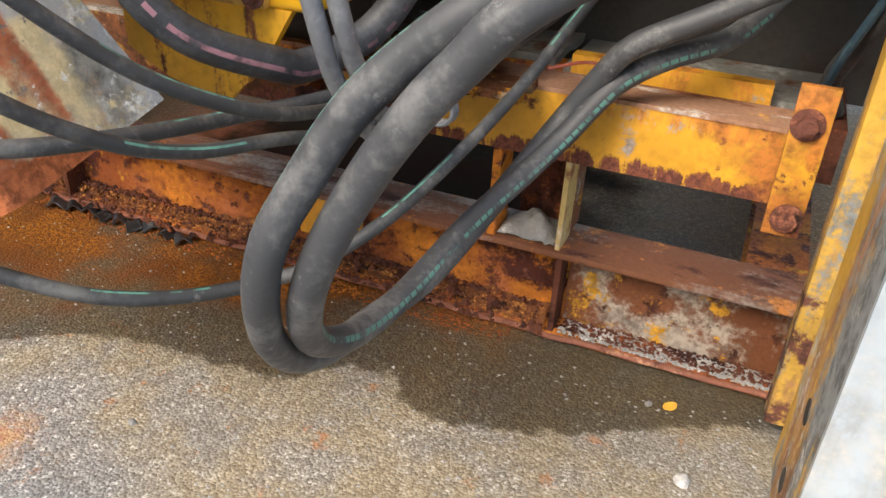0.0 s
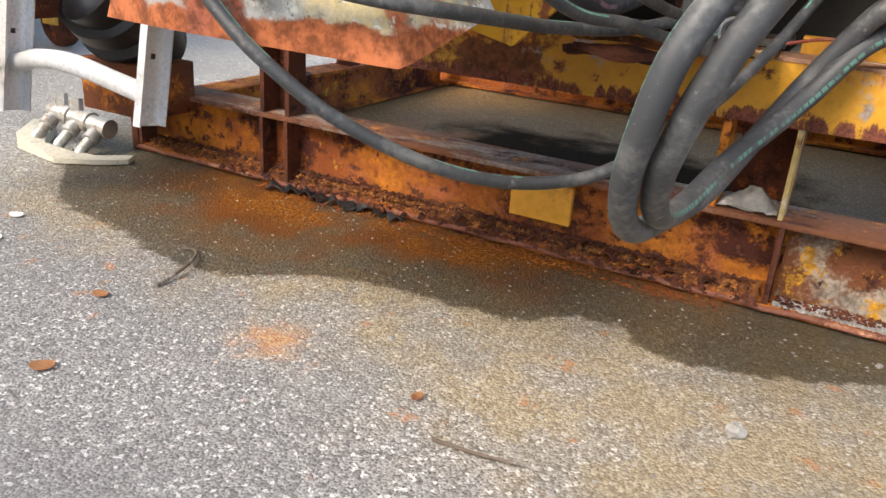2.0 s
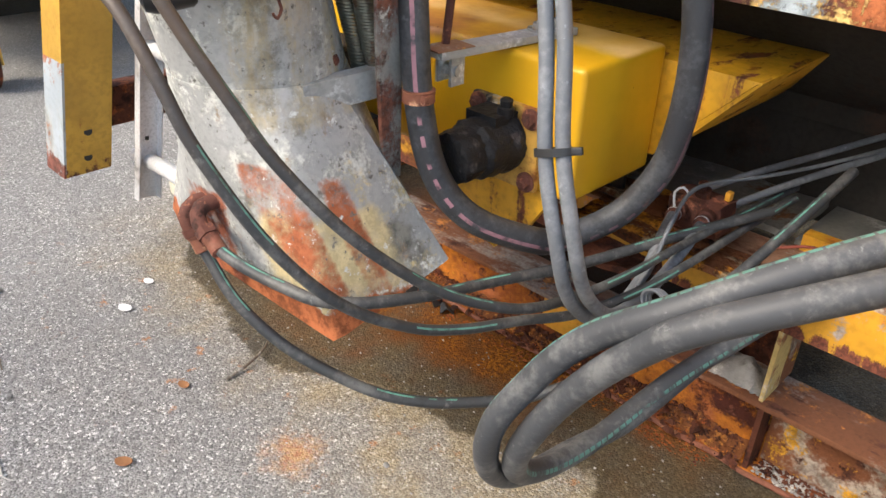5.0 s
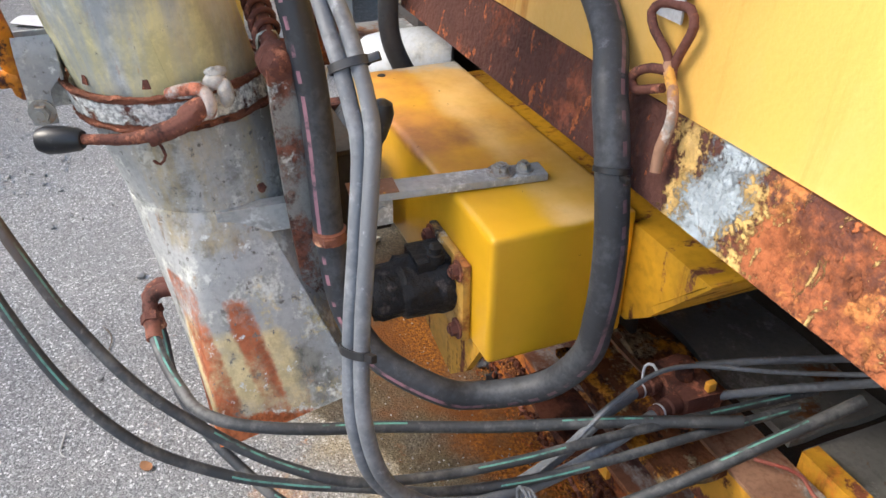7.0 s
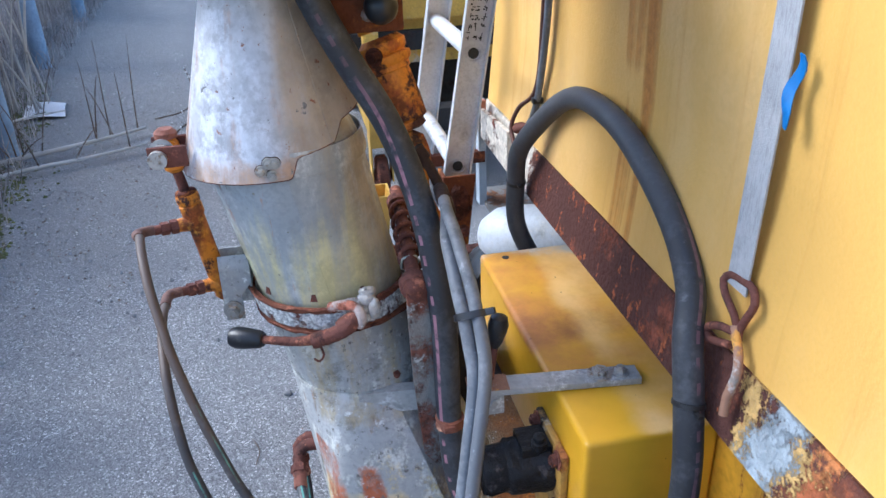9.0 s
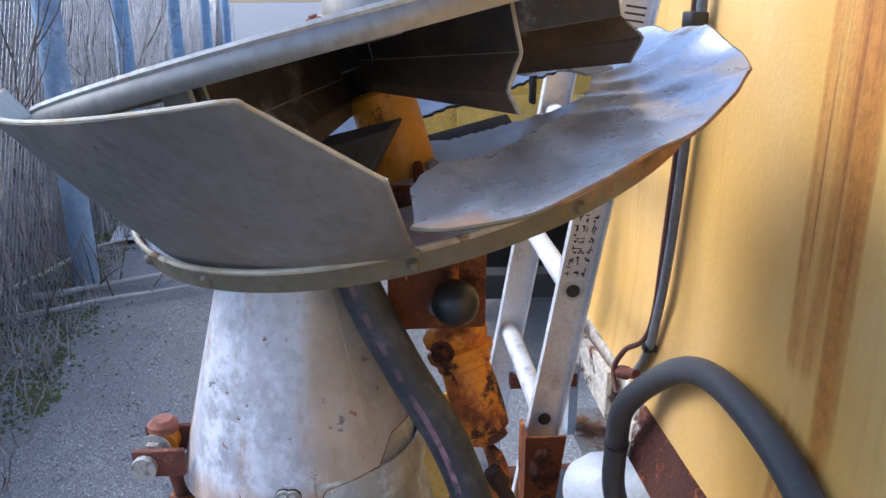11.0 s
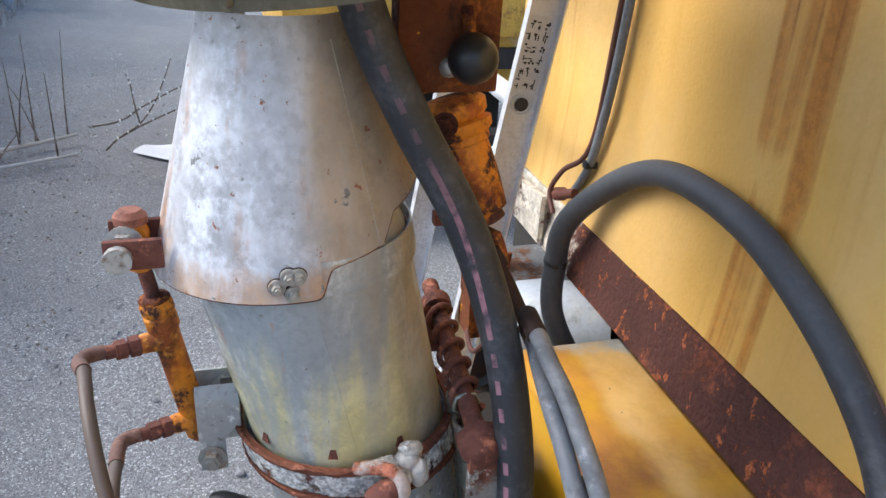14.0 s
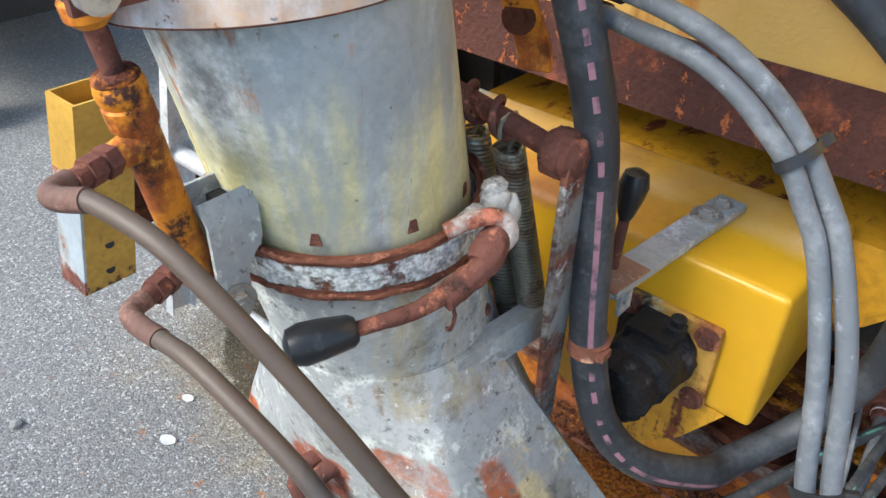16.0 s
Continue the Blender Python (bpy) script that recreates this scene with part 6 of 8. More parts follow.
    # each vane: its outer and inner end, then (sideways, down) of web foot, flank and lip at both ends
    deep, slim = ((0, -0.055), (0.030, -0.080), (0.014, -0.102)), ((0, -0.030), (0.013, -0.050), (0.004, -0.060))
    vanes = [(Vector((0.262, -0.140)), Vector((-0.25, -0.004)), ((0, -0.052), (-0.020, -0.080), (-0.030, -0.100)), ((0, -0.040), (-0.012, -0.060), (0, -0.070)))]
    for turn in (0, 55, 110, 165, 220):
        m2 = Matrix.Rotation(radians(turn), 2)
        vanes.append((m2 @ Vector((0.215, 0.102)), m2 @ Vector((0.0, -0.03)), deep, slim))
    for n_vane, (o2, i2, wide, thin) in enumerate(vanes):
        way = (i2 - o2).normalized()
        side = Vector((-way.y, way.x))

        def bent(u, k, v):
            """Along the vane, u from 0 outside to 1; v from fold k to fold k + 1, the disc being fold 0."""
            rows = [Vector((0, -0.002))] + [Vector(a).lerp(Vector(b), u) for a, b in zip(wide, thin)]
            off = rows[k].lerp(rows[k + 1], v)
            p = o2.lerp(i2, u) + side * off.x - way * (0.012 * (1 - u) if k == 1 else 0.0) * v - way * (0.012 * (1 - v) * (1 - u) if k == 2 else 0.0)
            return sq(p.x, p.y, off.y)

        v1 = B()
        sheet(v1, lambda u, v: bent(u, 0, v), 14, 4, 0.0035)
        vn = part("vane", v1, dark_sheet, disc, "grimy bent steel vane, its dark reflection put into the colour")
        f1 = B()
        sheet(f1, lambda u, v: bent(u, 1, v), 14, 3, 0.003)
        part("vane_flank", f1, brown_sheet, vn)
        f2 = B()
        sheet(f2, lambda u, v: bent(u, 2, v), 14, 2, 0.003)
        part("vane_foot", f2, brown_sheet, vn)
        part("vane_edge", sweep(B(), [bent(i / 10, 0, 1.0) for i in range(11)], 0.0022, 6), cream_edge, vn, "pale worn edge")
        part("end_edge", sweep(B(), [bent(0, 0, i / 3) for i in range(4)] + [bent(0, 1, i / 3) for i in range(1, 4)] + [bent(0, 2, i / 2) for i in (1, 2)], 0.0020, 6), cream_edge, vn)
        if n_vane == 0:
            ep = B()
            sheet(ep, lambda u, v: sq(0.236 + 0.022 * u, -0.167 + 0.037 * u, -0.008 - 0.044 * v), 4, 4, 0.003)
            part("end_plate", ep, dirty_sheet, vn, "short grimy plate closing the vane's end")
    hub = B()
    lathe(hub, sp(0, 0, 0.001), sp(0, 0, 0.050), [(0.085, 0), (0.080, 0.25), (0.055, 0.5), (0.050, 0.8), (0.040, 1.0)], 30)
    part("hub", hub, dirty_sheet, disc, "stepped hub")
    for k in range(4):
        part("hub_bolt", hexbolt(B(), sp(0.066, 20 + 90 * k, 0.012), tuple(HEAD_N), 0.008, 0.007), salmon_iron, disc)
    # nozzle cup and inlet collar on the base plate
    cup = B()
    c0 = hp(0.118, -0.087, -0.042)
    cyl(cup, c0, c0 + HEAD_N * 0.034, 0.0235, seg=22)
    low = [(0.098, -0.098), (0.124, -0.060), (0.102, -0.052), (0.084, -0.086)]
    high = [(0.082, -0.119), (0.132, -0.016), (0.098, -0.004), (0.052, -0.098)]
    top_h = (0.026, 0.043, 0.040, 0.028)
    for i in range(4):
        k = (i + 1) % 4
        a, b, c, d_ = hp(*low[i], -0.014), hp(*low[k], -0.014), hp(*high[k], top_h[k]), hp(*high[i], top_h[i])
        sheet(cup, lambda u, v: a.lerp(b, u).lerp(d_.lerp(c, u), v), 1, 1, 0.0035)
    floor_ = [cup.verts.new(hp(x, y, -0.010)) for x, y in low]
    cup.faces.new(floor_)
    part("nozzle_cup", cup, brown_sheet, t, "grimy square nozzle cup on a round foot")
    inlet = B()
    sheet(inlet, lambda u, v: hp(0.088 + (0.050 + 0.004 * v) * math.cos(-6.283 * u), -0.142 + (0.050 + 0.004 * v) * math.sin(-6.283 * u), -0.042 + 0.054 * v), 36, 2, 0.004)
    part("inlet_ring", inlet, dirty_sheet, t, "steel inlet collar")
    return t


spinner_head()


def drive_column():
    t = thing("drive_column", (-0.82, 0.60, 1.2), "rust-eaten orange drive column under the spinner head", "drive column")
    a, b = Vector((-0.800, 0.610, 1.205)), Vector((-0.890, 0.494, 1.600))
    d = b - a
    c = B()
    lathe(c, a, a + d * 0.24, [(0.016, 0), (0.024, 0.04), (0.022, 0.12), (0.029, 0.16), (0.030, 0.5), (0.028, 0.9), (0.031, 0.92), (0.031, 1.0)], 24)
    part("housing", c, orange_rust, t)
    c = B()
    lathe(c, a + d * 0.235, a + d * 0.34, [(0.030, 0), (0.037, 0.15), (0.038, 0.35), (0.031, 0.42), (0.036, 0.55), (0.037, 0.8), (0.028, 1.0)], 24)
    part("collar", c, orange_rust, t, "flaking orange collar")
    lk = B()
    sheet(lk, lambda u, v: Vector((-0.796, 0.612, 1.200)).lerp(Vector((-0.764, 0.632, 1.036)), v) + Vector((0.9, 0.42, 0)) * (u - 0.5) * 0.034 + Vector((0, 0.006 * math.sin(v * 9), 0)), 3, 16, 0.010)
    part("link_bar", bevelled(lk, 0.0015, 1), orange_rust, t, "rust-scabbed orange link bar")
    part("link_bolt", hexbolt(B(), (-0.776, 0.618, 1.09), (0.42, -0.9, 0), 0.011, 0.010), rust_dark, t)
    part("collar_screw", hexbolt(B(), a + d * 0.29 + Vector((0.030, -0.018, 0)), (0.85, -0.5, 0), 0.009, 0.010), rust_dark, t)
    a = Vector((-0.818, 0.607, 1.205))
    d = b - a
    part("shaft_tube", lathe(B(), a + d * 0.36, a + d * 0.97, [(0.026, 0), (0.028, 0.4), (0.036, 0.52), (0.036, 0.98), (0.030, 1.0)], 24), column_orange, t, "stained orange shaft tube")
    p = B()
    box(p, -0.80, -0.765, 0.50, 0.60, 1.36, 1.505)
    box(p, -0.90, -0.80, 0.53, 0.54, 1.40, 1.52)
    part("hanger_plate", bevelled(p, 0.004), column_rust, t, "rust-brown hanger plate")
    for y, z in ((0.525, 1.475), (0.55, 1.385)):
        part("bolt", ball(B(), (-0.765, y, z), 0.010, 10), zinc, t)
    st = part("knob_stem", cyl(B(), (-0.765, 0.565, 1.44), (-0.745, 0.565, 1.405), 0.006), rust_steel, t)
    part("knob", ball(B(), (-0.742, 0.566, 1.398), 0.024, 20), knob_black, st, "round black knob")
    return t


drive_column()


# ---- ladder hung on the hopper ----
def ladder():
    t = thing("ladder", (-1.42, 0.66, 0.19), "leaning aluminium ladder with hollow round rungs beside the hopper", "ladder")
    lo, hi = Vector((0, 0.662, 0.20)), Vector((0, 0.885, 1.72))
    d = hi - lo
    m0 = Matrix.Translation(lo) @ Matrix.Rotation(math.atan2(lo.y - hi.y, hi.z - lo.z), 4, "X")
    L = d.length
    LEANING = Matrix(((1, 0, 0.056, -0.056 * 1.215), (0, 1, 0, 0), (0, 0, 1, 0), (0, 0, 0, 1)))
    for x, s in ((-1.238, 1), (-1.634, -1)):
        m = Matrix.Translation((x, 0, 0)) @ LEANING @ m0
        b = B()
        z0 = 0.035 if s > 0 else 0.0
        outline = [(0.0015, -0.030), (0.0015, 0.030), (-0.024, 0.030), (-0.024, 0.027), (-0.0015, 0.027), (-0.0015, -0.027), (-0.024, -0.027), (-0.024, -0.030)]
        if s > 0:             # both channels open the same way
            outline = [(-0.0015 if px > 0 else 0.0015 if px > -0.01 else 0.016, py) for px, py in outline]
        rings = [[b.verts.new(m @ Vector((s * px, py, z))) for px, py in outline] for z in (z0, L)]
        for q in range(8):
            b.faces.new((rings[0][q], rings[0][(q + 1) % 8], rings[1][(q + 1) % 8], rings[1][q]))
        b.faces.new(rings[0]), b.faces.new(rings[1][::-1])
        bmesh.ops.recalc_face_normals(b, faces=b.faces[:])
        st = part("stile", b, aluminium, t, "aluminium channel stile")
        # black plate laid on the web in place of a cut hole
        part("square_hole", box(B(), 0.0016, 0.0021, -0.005, 0.005, 0.155, 0.165, m), ink, st, "small dark square hole")
        if s > 0:
            box_b = B()
            box(box_b, 0.0017, 0.0022, -0.022, 0.020, 1.05, 1.17, m)
            sk = part("sticker", box_b, sticker_mat, st, "grey pictogram sticker")
            rp = random.Random(8)
            ik = B()
            for i in range(3):
                for j in range(6):
                    for q in range(4):
                        cy, cz = -0.0145 + 0.0135 * i + rp.uniform(-0.004, 0.004), 1.061 + 0.019 * j + rp.uniform(-0.006, 0.006)
                        wy, wz = rp.choice(((0.0035, 0.0009), (0.0009, 0.0042), (0.0018, 0.0018)))
                        box(ik, 0.0023, 0.0027, cy - wy, cy + wy, cz - wz, cz + wz, m)
            part("pictogram_print", ik, ink, sk, "small dark pictograms")
            b2 = B()
            box(b2, 0.0017, 0.0022, -0.024, 0.022, 1.33, 1.50, m)
            s2 = part("sticker", b2, sticker_mat, st, "white sticker with ruled print")
            b3 = B()
            for j in range(9):
                box(b3, 0.0023, 0.0027, -0.018, 0.006, 1.345 + 0.011 * j, 1.348 + 0.011 * j, m)
            for j in range(4):
                box(b3, 0.0023, 0.0027, -0.016, 0.016, 1.455 + 0.010 * j, 1.458 + 0.010 * j, m)
            part("print_line", b3, ink, s2)
    # hollow rungs that come out through the stiles
    for z in (0.583, 0.966, 1.215, 1.464):
        s = (z - 0.20) * 1.0107
        c = m0 @ Vector((0, 0, s))
        b = B()
        sh = 0.056 * (z - 1.215)
        for r0, r1, x0, x1 in ((0.0165, 0.0165, -1.645 + sh, -1.232 + sh), (0.0125, 0.0125, -1.644 + sh, -1.233 + sh)):
            sheet(b, lambda u, v: (x0 + (x1 - x0) * v, c.y + r0 * math.cos(6.2832 * u) * 1.15, c.z + r0 * math.sin(6.2832 * u)), 20, 1, 0.001)
        part("rung", b, aluminium, t, "hollow aluminium rung")
        # black disc paints the dark inside of the rung
        part("rung_socket", cyl(B(), (-1.2335 + sh, c.y, c.z), (-1.2325 + sh, c.y, c.z), 0.0115), ink, t, "dark open rung end")
    # bowed bottom bar
    part("bottom_bar", sweep(B(), [(-1.752, 0.684, 0.293), (-1.675, 0.685, 0.297), (-1.58, 0.668, 0.318), (-1.48, 0.664, 0.322), (-1.38, 0.680, 0.300), (-1.30, 0.690, 0.282)], 0.019, 16), aluminium, t, "bowed aluminium bottom bar")
    bm = B()
    sheet(bm, lambda u, v: (-1.250 + 0.062 * u, 0.733, 0.80 + 0.165 * v), 3, 6, 0.006)
    sheet(bm, lambda u, v: (-1.190, 0.733 + 0.068 * u * (0.72 + 0.28 * v), 0.80 + 0.165 * v), 3, 6, 0.006)
    hb = part("hanger_block", bm, column_rust, t, "scabbed brown rusted hanger bracket")
    sc = B()
    ball(sc, (-1.184, 0.762, 0.905), 0.024, 20, (0.45, 1.0, 1.7))
    rj = random.Random(31)
    for v in sc.verts:
        v.co += Vector((rj.uniform(-1, 1), rj.uniform(-1, 1), rj.uniform(-1, 1))) * 0.003
    part("rust_scab", sc, rust_dark, hb, "dark scabbed rust")
    part("bolt", hexbolt(B(), (-1.186, 0.770, 0.835), (1, 0, 0), 0.010, 0.010), iron_brown, hb)
    part("hanger_bar", box(B(), -1.64, -1.615, 0.776, 0.93, 0.83, 0.86), rust_dark, t)
    return t


ladder()


# ---- hoses ----
def hose(name, pts, r, material, label, up=(0, 0, 1), seg=16, step=0.012):
    return single(name, sweep(B(), pts, r, seg, step, up), material, label, "hose")


BIG = [(-0.745, 0.440, 1.520), (-0.742, 0.470, 1.425), (-0.738, 0.511, 1.337), (-0.728, 0.566, 1.232), (-0.702, 0.602, 1.115), (-0.676, 0.618, 1.0), (-0.668, 0.624, 0.90), (-0.653, 0.624, 0.747), (-0.624, 0.632, 0.64),
       (-0.58, 0.665, 0.575), (-0.523, 0.738, 0.535), (-0.507, 0.794, 0.522), (-0.46, 0.87, 0.555), (-0.42, 0.904, 0.63), (-0.403, 0.907, 0.71), (-0.402, 0.908, 0.81), (-0.418, 0.907, 0.91), (-0.452, 0.914, 0.99), (-0.505, 0.940, 1.036), (-0.582, 0.953, 1.085), (-0.678, 0.952, 1.138), (-0.80, 0.952, 1.176), (-0.95, 0.952, 1.180), (-1.07, 0.952, 1.145),
       (-1.165, 0.935, 1.075), (-1.215, 0.907, 1.0), (-1.232, 0.905, 0.92), (-1.222, 0.905, 0.82), (-1.21, 0.95, 0.72), (-1.20, 1.0, 0.66)]
dh = thing("drive_hose", (-0.507, 0.794, 0.50), "thick black hydraulic hose with pink dashed print, looped over the cover", "hose")
part("rubber_tube", sweep(B(), BIG, 0.0207, 20, 0.012, (1, -0.3, 0.2)), hose_pink, dh)
for c, d in ((BIG[16], (-0.03, 0.02, 0.1)), (BIG[26], (0.02, 0.0, 0.1))):
    c, d = Vector(c), Vector(d).normalized()
    tie = part("cable_tie", lathe(B(), c - d * 0.004, c + d * 0.004, [(0.0207, 0), (0.0227, 0.1), (0.0227, 0.9), (0.0207, 1)], 18), tie_black, dh, "black cable tie")
    part("tie_tail", bevelled(box(B(), c.x + 0.016, c.x + 0.034, c.y - 0.004, c.y + 0.003, c.z - 0.003, c.z + 0.003), 0.001), tie_black, tie)
c = Vector((-0.653, 0.624, 0.752))
cl = part("hose_clamp", lathe(B(), c - Vector((0, 0, 0.0095)), c + Vector((0, 0, 0.0095)), [(0.0205, 0), (0.0238, 0.06), (0.0228, 0.5), (0.0238, 0.94), (0.0205, 1)], 24), salmon_iron, dh, "red-brown rusted hose clamp")
part("screw_housing", bevelled(box(B(), c.x + 0.014, c.x + 0.027, c.y - 0.014, c.y + 0.004, c.z - 0.006, c.z + 0.006), 0.002), salmon_iron, cl)

GREY = [(-0.420, 0.607, 0.879), (-0.390, 0.585, 0.762), (-0.358, 0.576, 0.675), (-0.345, 0.60, 0.585), (-0.352, 0.68, 0.508), (-0.372, 0.78, 0.470)]
GREY_A = [(-0.725, 0.645, 1.108), (-0.665, 0.632, 1.103), (-0.605, 0.620, 1.100), (-0.562, 0.618, 1.083), (-0.530, 0.618, 1.060), (-0.504, 0.620, 1.035), (-0.484, 0.622, 1.003), (-0.461, 0.622, 0.962)]
GREY_B = [(-0.705, 0.634, 1.136), (-0.644, 0.629, 1.129), (-0.595, 0.630, 1.116), (-0.559, 0.631, 1.098), (-0.526, 0.634, 1.074), (-0.500, 0.636, 1.046), (-0.475, 0.638, 1.011), (-0.450, 0.634, 0.973)]
for top, first, (dx, dy, dz) in ((GREY_A, True, (-0.008, -0.004, -0.006)), (GREY_B, False, (0.009, 0.005, 0.006))):
    low_end = [(-0.395, 0.87, 0.482), (-0.418, 0.95, 0.508), (-0.440, 1.02, 0.513)] if first else [(-0.368, 0.87, 0.482), (-0.374, 0.95, 0.505), (-0.386, 1.017, 0.517)]
    x, y, z = top[0]
    sh = thing("sleeved_hose", (x, y, z), "grey sleeved hydraulic hose tied to its twin", "hose", "twin grey hoses")
    part("rubber_tube", sweep(B(), top + [(px + dx, py + dy, pz + dz) for px, py, pz in GREY] + low_end, 0.0092, 12, 0.012), hose_grey, sh)
    part("ferrule", lathe(B(), (x + 0.03, y - 0.003, z - 0.004), (x - 0.012, y, z), [(0.0095, 0), (0.0112, 0.05), (0.0112, 0.9), (0.009, 1)], 14), iron_black, sh, "dark rusted ferrule")
    if not first:
        continue
    part("elbow", sweep(B(), [(x - 0.010, y, z), (x - 0.035, y - 0.004, z + 0.012), (x - 0.048, y - 0.016, z + 0.040), (x - 0.052, y - 0.034, z + 0.070)], 0.0085, 12), iron_black, sh, "dark rusted elbow")
    part("nut", cyl(B(), (x - 0.050, y - 0.022, z + 0.055), (x - 0.053, y - 0.034, z + 0.074), 0.0115, seg=6), iron_black, sh)
for c, d, across in (((-0.502, 0.628, 1.041), (0.024, 0.002, -0.034), (0.004, 0.017, 0.011)), ((-0.390, 0.585, 0.762), (0.031, -0.016, -0.102), (0.0085, 0.0045, 0.006))):
    c, d = Vector(c), Vector(d).normalized()
    e1 = Vector(across)
    e1 = (e1 - d * e1.dot(d)).normalized()
    e2 = d.cross(e1)
    b = B()
    sheet(b, lambda u, v: c + e1 * 0.0222 * math.cos(6.28319 * u) + e2 * 0.0118 * math.sin(6.28319 * u) + d * 0.0095 * (v - 0.5), 28, 1, 0.002)
    tie = single("cable_tie", b, tie_black, "black cable tie holding two grey hoses together", "cable tie", "cable ties")
    m = Matrix.Translation(c) @ Matrix((e1, e2, d)).transposed().to_4x4()
    part("tie_head", bevelled(box(B(), 0.020, 0.034, -0.004, 0.004, -0.0045, 0.0045, m), 0.001), tie_black, tie)

C3A = [(-0.822, 0.198, 1.073), (-0.815, 0.183, 1.074), (-0.795, 0.178, 1.079), (-0.770, 0.186, 1.085), (-0.714, 0.196, 1.076), (-0.670, 0.206, 1.046), (-0.638, 0.217, 1.012), (-0.606, 0.230, 0.970), (-0.575, 0.252, 0.905), (-0.548, 0.276, 0.845), (-0.524, 0.303, 0.785), (-0.483, 0.357, 0.702), (-0.449, 0.435, 0.623), (-0.419, 0.505, 0.577), (-0.395, 0.582, 0.546), (-0.385, 0.70, 0.524), (-0.378, 0.80, 0.517), (-0.374, 0.875, 0.517), (-0.365, 1.0, 0.517), (-0.351, 1.13, 0.518), (-0.33, 1.25, 0.53)]
C3B = [(-0.813, 0.222, 0.965), (-0.806, 0.207, 0.966), (-0.788, 0.202, 0.968), (-0.760, 0.203, 0.970), (-0.722, 0.204, 0.973), (-0.678, 0.206, 0.961), (-0.640, 0.210, 0.943), (-0.612, 0.214, 0.920), (-0.580, 0.222, 0.868), (-0.554, 0.236, 0.805), (-0.512, 0.280, 0.703), (-0.479, 0.341, 0.621), (-0.458, 0.427, 0.558), (-0.440, 0.505, 0.527), (-0.412, 0.586, 0.516), (-0.385, 0.68, 0.497), (-0.365, 0.80, 0.490), (-0.350, 0.92, 0.496), (-0.333, 1.06, 0.512), (-0.312, 1.2, 0.53)]
for line in (C3A, C3B):
    ch = thing("cylinder_hose", line[0], "thin black hydraulic hose with green print hanging from the orange cylinder", "hose", "cylinder hoses")
    part("rubber_tube", sweep(B(), line, 0.0070, 12, 0.012), hose_thin, ch)
    part("end_sleeve", sweep(B(), line[:4], 0.0082, 14, 0.006), sleeve_mat, ch, "worn red-brown end sleeve")

# elbow fittings on the skirt, with their hoses
ft = thing("skirt_fitting", (-0.84, 0.385, 0.52), "red-rusted elbow fittings on the chute skirt", "pipe fitting")
part("elbow", sweep(B(), [(-0.862, 0.415, 0.585), (-0.872, 0.385, 0.585), (-0.868, 0.365, 0.568), (-0.852, 0.368, 0.545)], 0.0118, 14), iron_brown, ft)
part("elbow", sweep(B(), [(-0.835, 0.415, 0.595), (-0.842, 0.378, 0.590), (-0.828, 0.365, 0.575), (-0.800, 0.365, 0.560)], 0.0118, 14), iron_brown, ft)
for a, b in (((-0.856, 0.367, 0.552), (-0.840, 0.372, 0.520)), ((-0.812, 0.365, 0.567), (-0.775, 0.364, 0.548))):
    part("ferrule", lathe(B(), a, b, [(0.0125, 0), (0.0135, 0.35), (0.0120, 0.4), (0.0125, 0.95), (0.010, 1)], 14), salmon_iron, ft)
    a_, b_ = Vector(a), Vector(b)
    part("hex_nut", cyl(B(), a_.lerp(b_, -0.08), a_.lerp(b_, 0.26), 0.0168, seg=6), iron_brown, ft)
part("fitting_base", lathe(B(), (-0.845, 0.435, 0.60), (-0.848, 0.405, 0.59), [(0.034, 0), (0.030, 0.7), (0.018, 1)], 16), iron_brown, ft)
hose("skirt_hose", [(-0.846, 0.370, 0.532), (-0.830, 0.374, 0.510), (-0.784, 0.376, 0.470), (-0.744, 0.388, 0.437), (-0.696, 0.414, 0.397), (-0.640, 0.454, 0.360), (-0.585, 0.497, 0.333), (-0.537, 0.555, 0.314), (-0.490, 0.622, 0.306), (-0.440, 0.675, 0.318), (-0.375, 0.745, 0.365), (-0.33, 0.86, 0.42), (-0.29, 0.98, 0.485), (-0.26, 1.10, 0.55), (-0.24, 1.22, 0.60)], 0.0088, hose_thin, "thin grey-black hose sagging low before the beam", seg=12)
hose("skirt_hose", [(-0.785, 0.364, 0.553), (-0.750, 0.368, 0.546), (-0.708, 0.377, 0.539), (-0.665, 0.390, 0.533), (-0.620, 0.407, 0.527), (-0.585, 0.445, 0.521), (-0.560, 0.50, 0.514), (-0.540, 0.57, 0.505), (-0.520, 0.66, 0.495), (-0.47, 0.80, 0.49), (-0.40, 0.95, 0.51), (-0.31, 1.1, 0.54)], 0.0088, hose_thin, "thin grey-black hose crossing from the skirt fitting", seg=12)

LOOP_O = [(-0.02, 0.62, 0.80), (-0.10, 0.545, 0.755), (-0.186, 0.488, 0.694), (-0.247, 0.476, 0.643), (-0.282, 0.462, 0.602), (-0.312, 0.448, 0.549), (-0.333, 0.432, 0.502), (-0.350, 0.438, 0.444), (-0.369, 0.470, 0.372), (-0.378, 0.517, 0.315), (-0.378, 0.581, 0.280), (-0.368, 0.665, 0.272), (-0.340, 0.764, 0.285), (-0.315, 0.90, 0.325), (-0.273, 1.035, 0.400), (-0.227, 1.05, 0.474), (-0.187, 1.042, 0.530), (-0.155, 1.052, 0.551), (-0.105, 1.063, 0.577), (-0.05, 1.082, 0.606), (0.04, 1.14, 0.66), (0.08, 1.25, 0.75)]
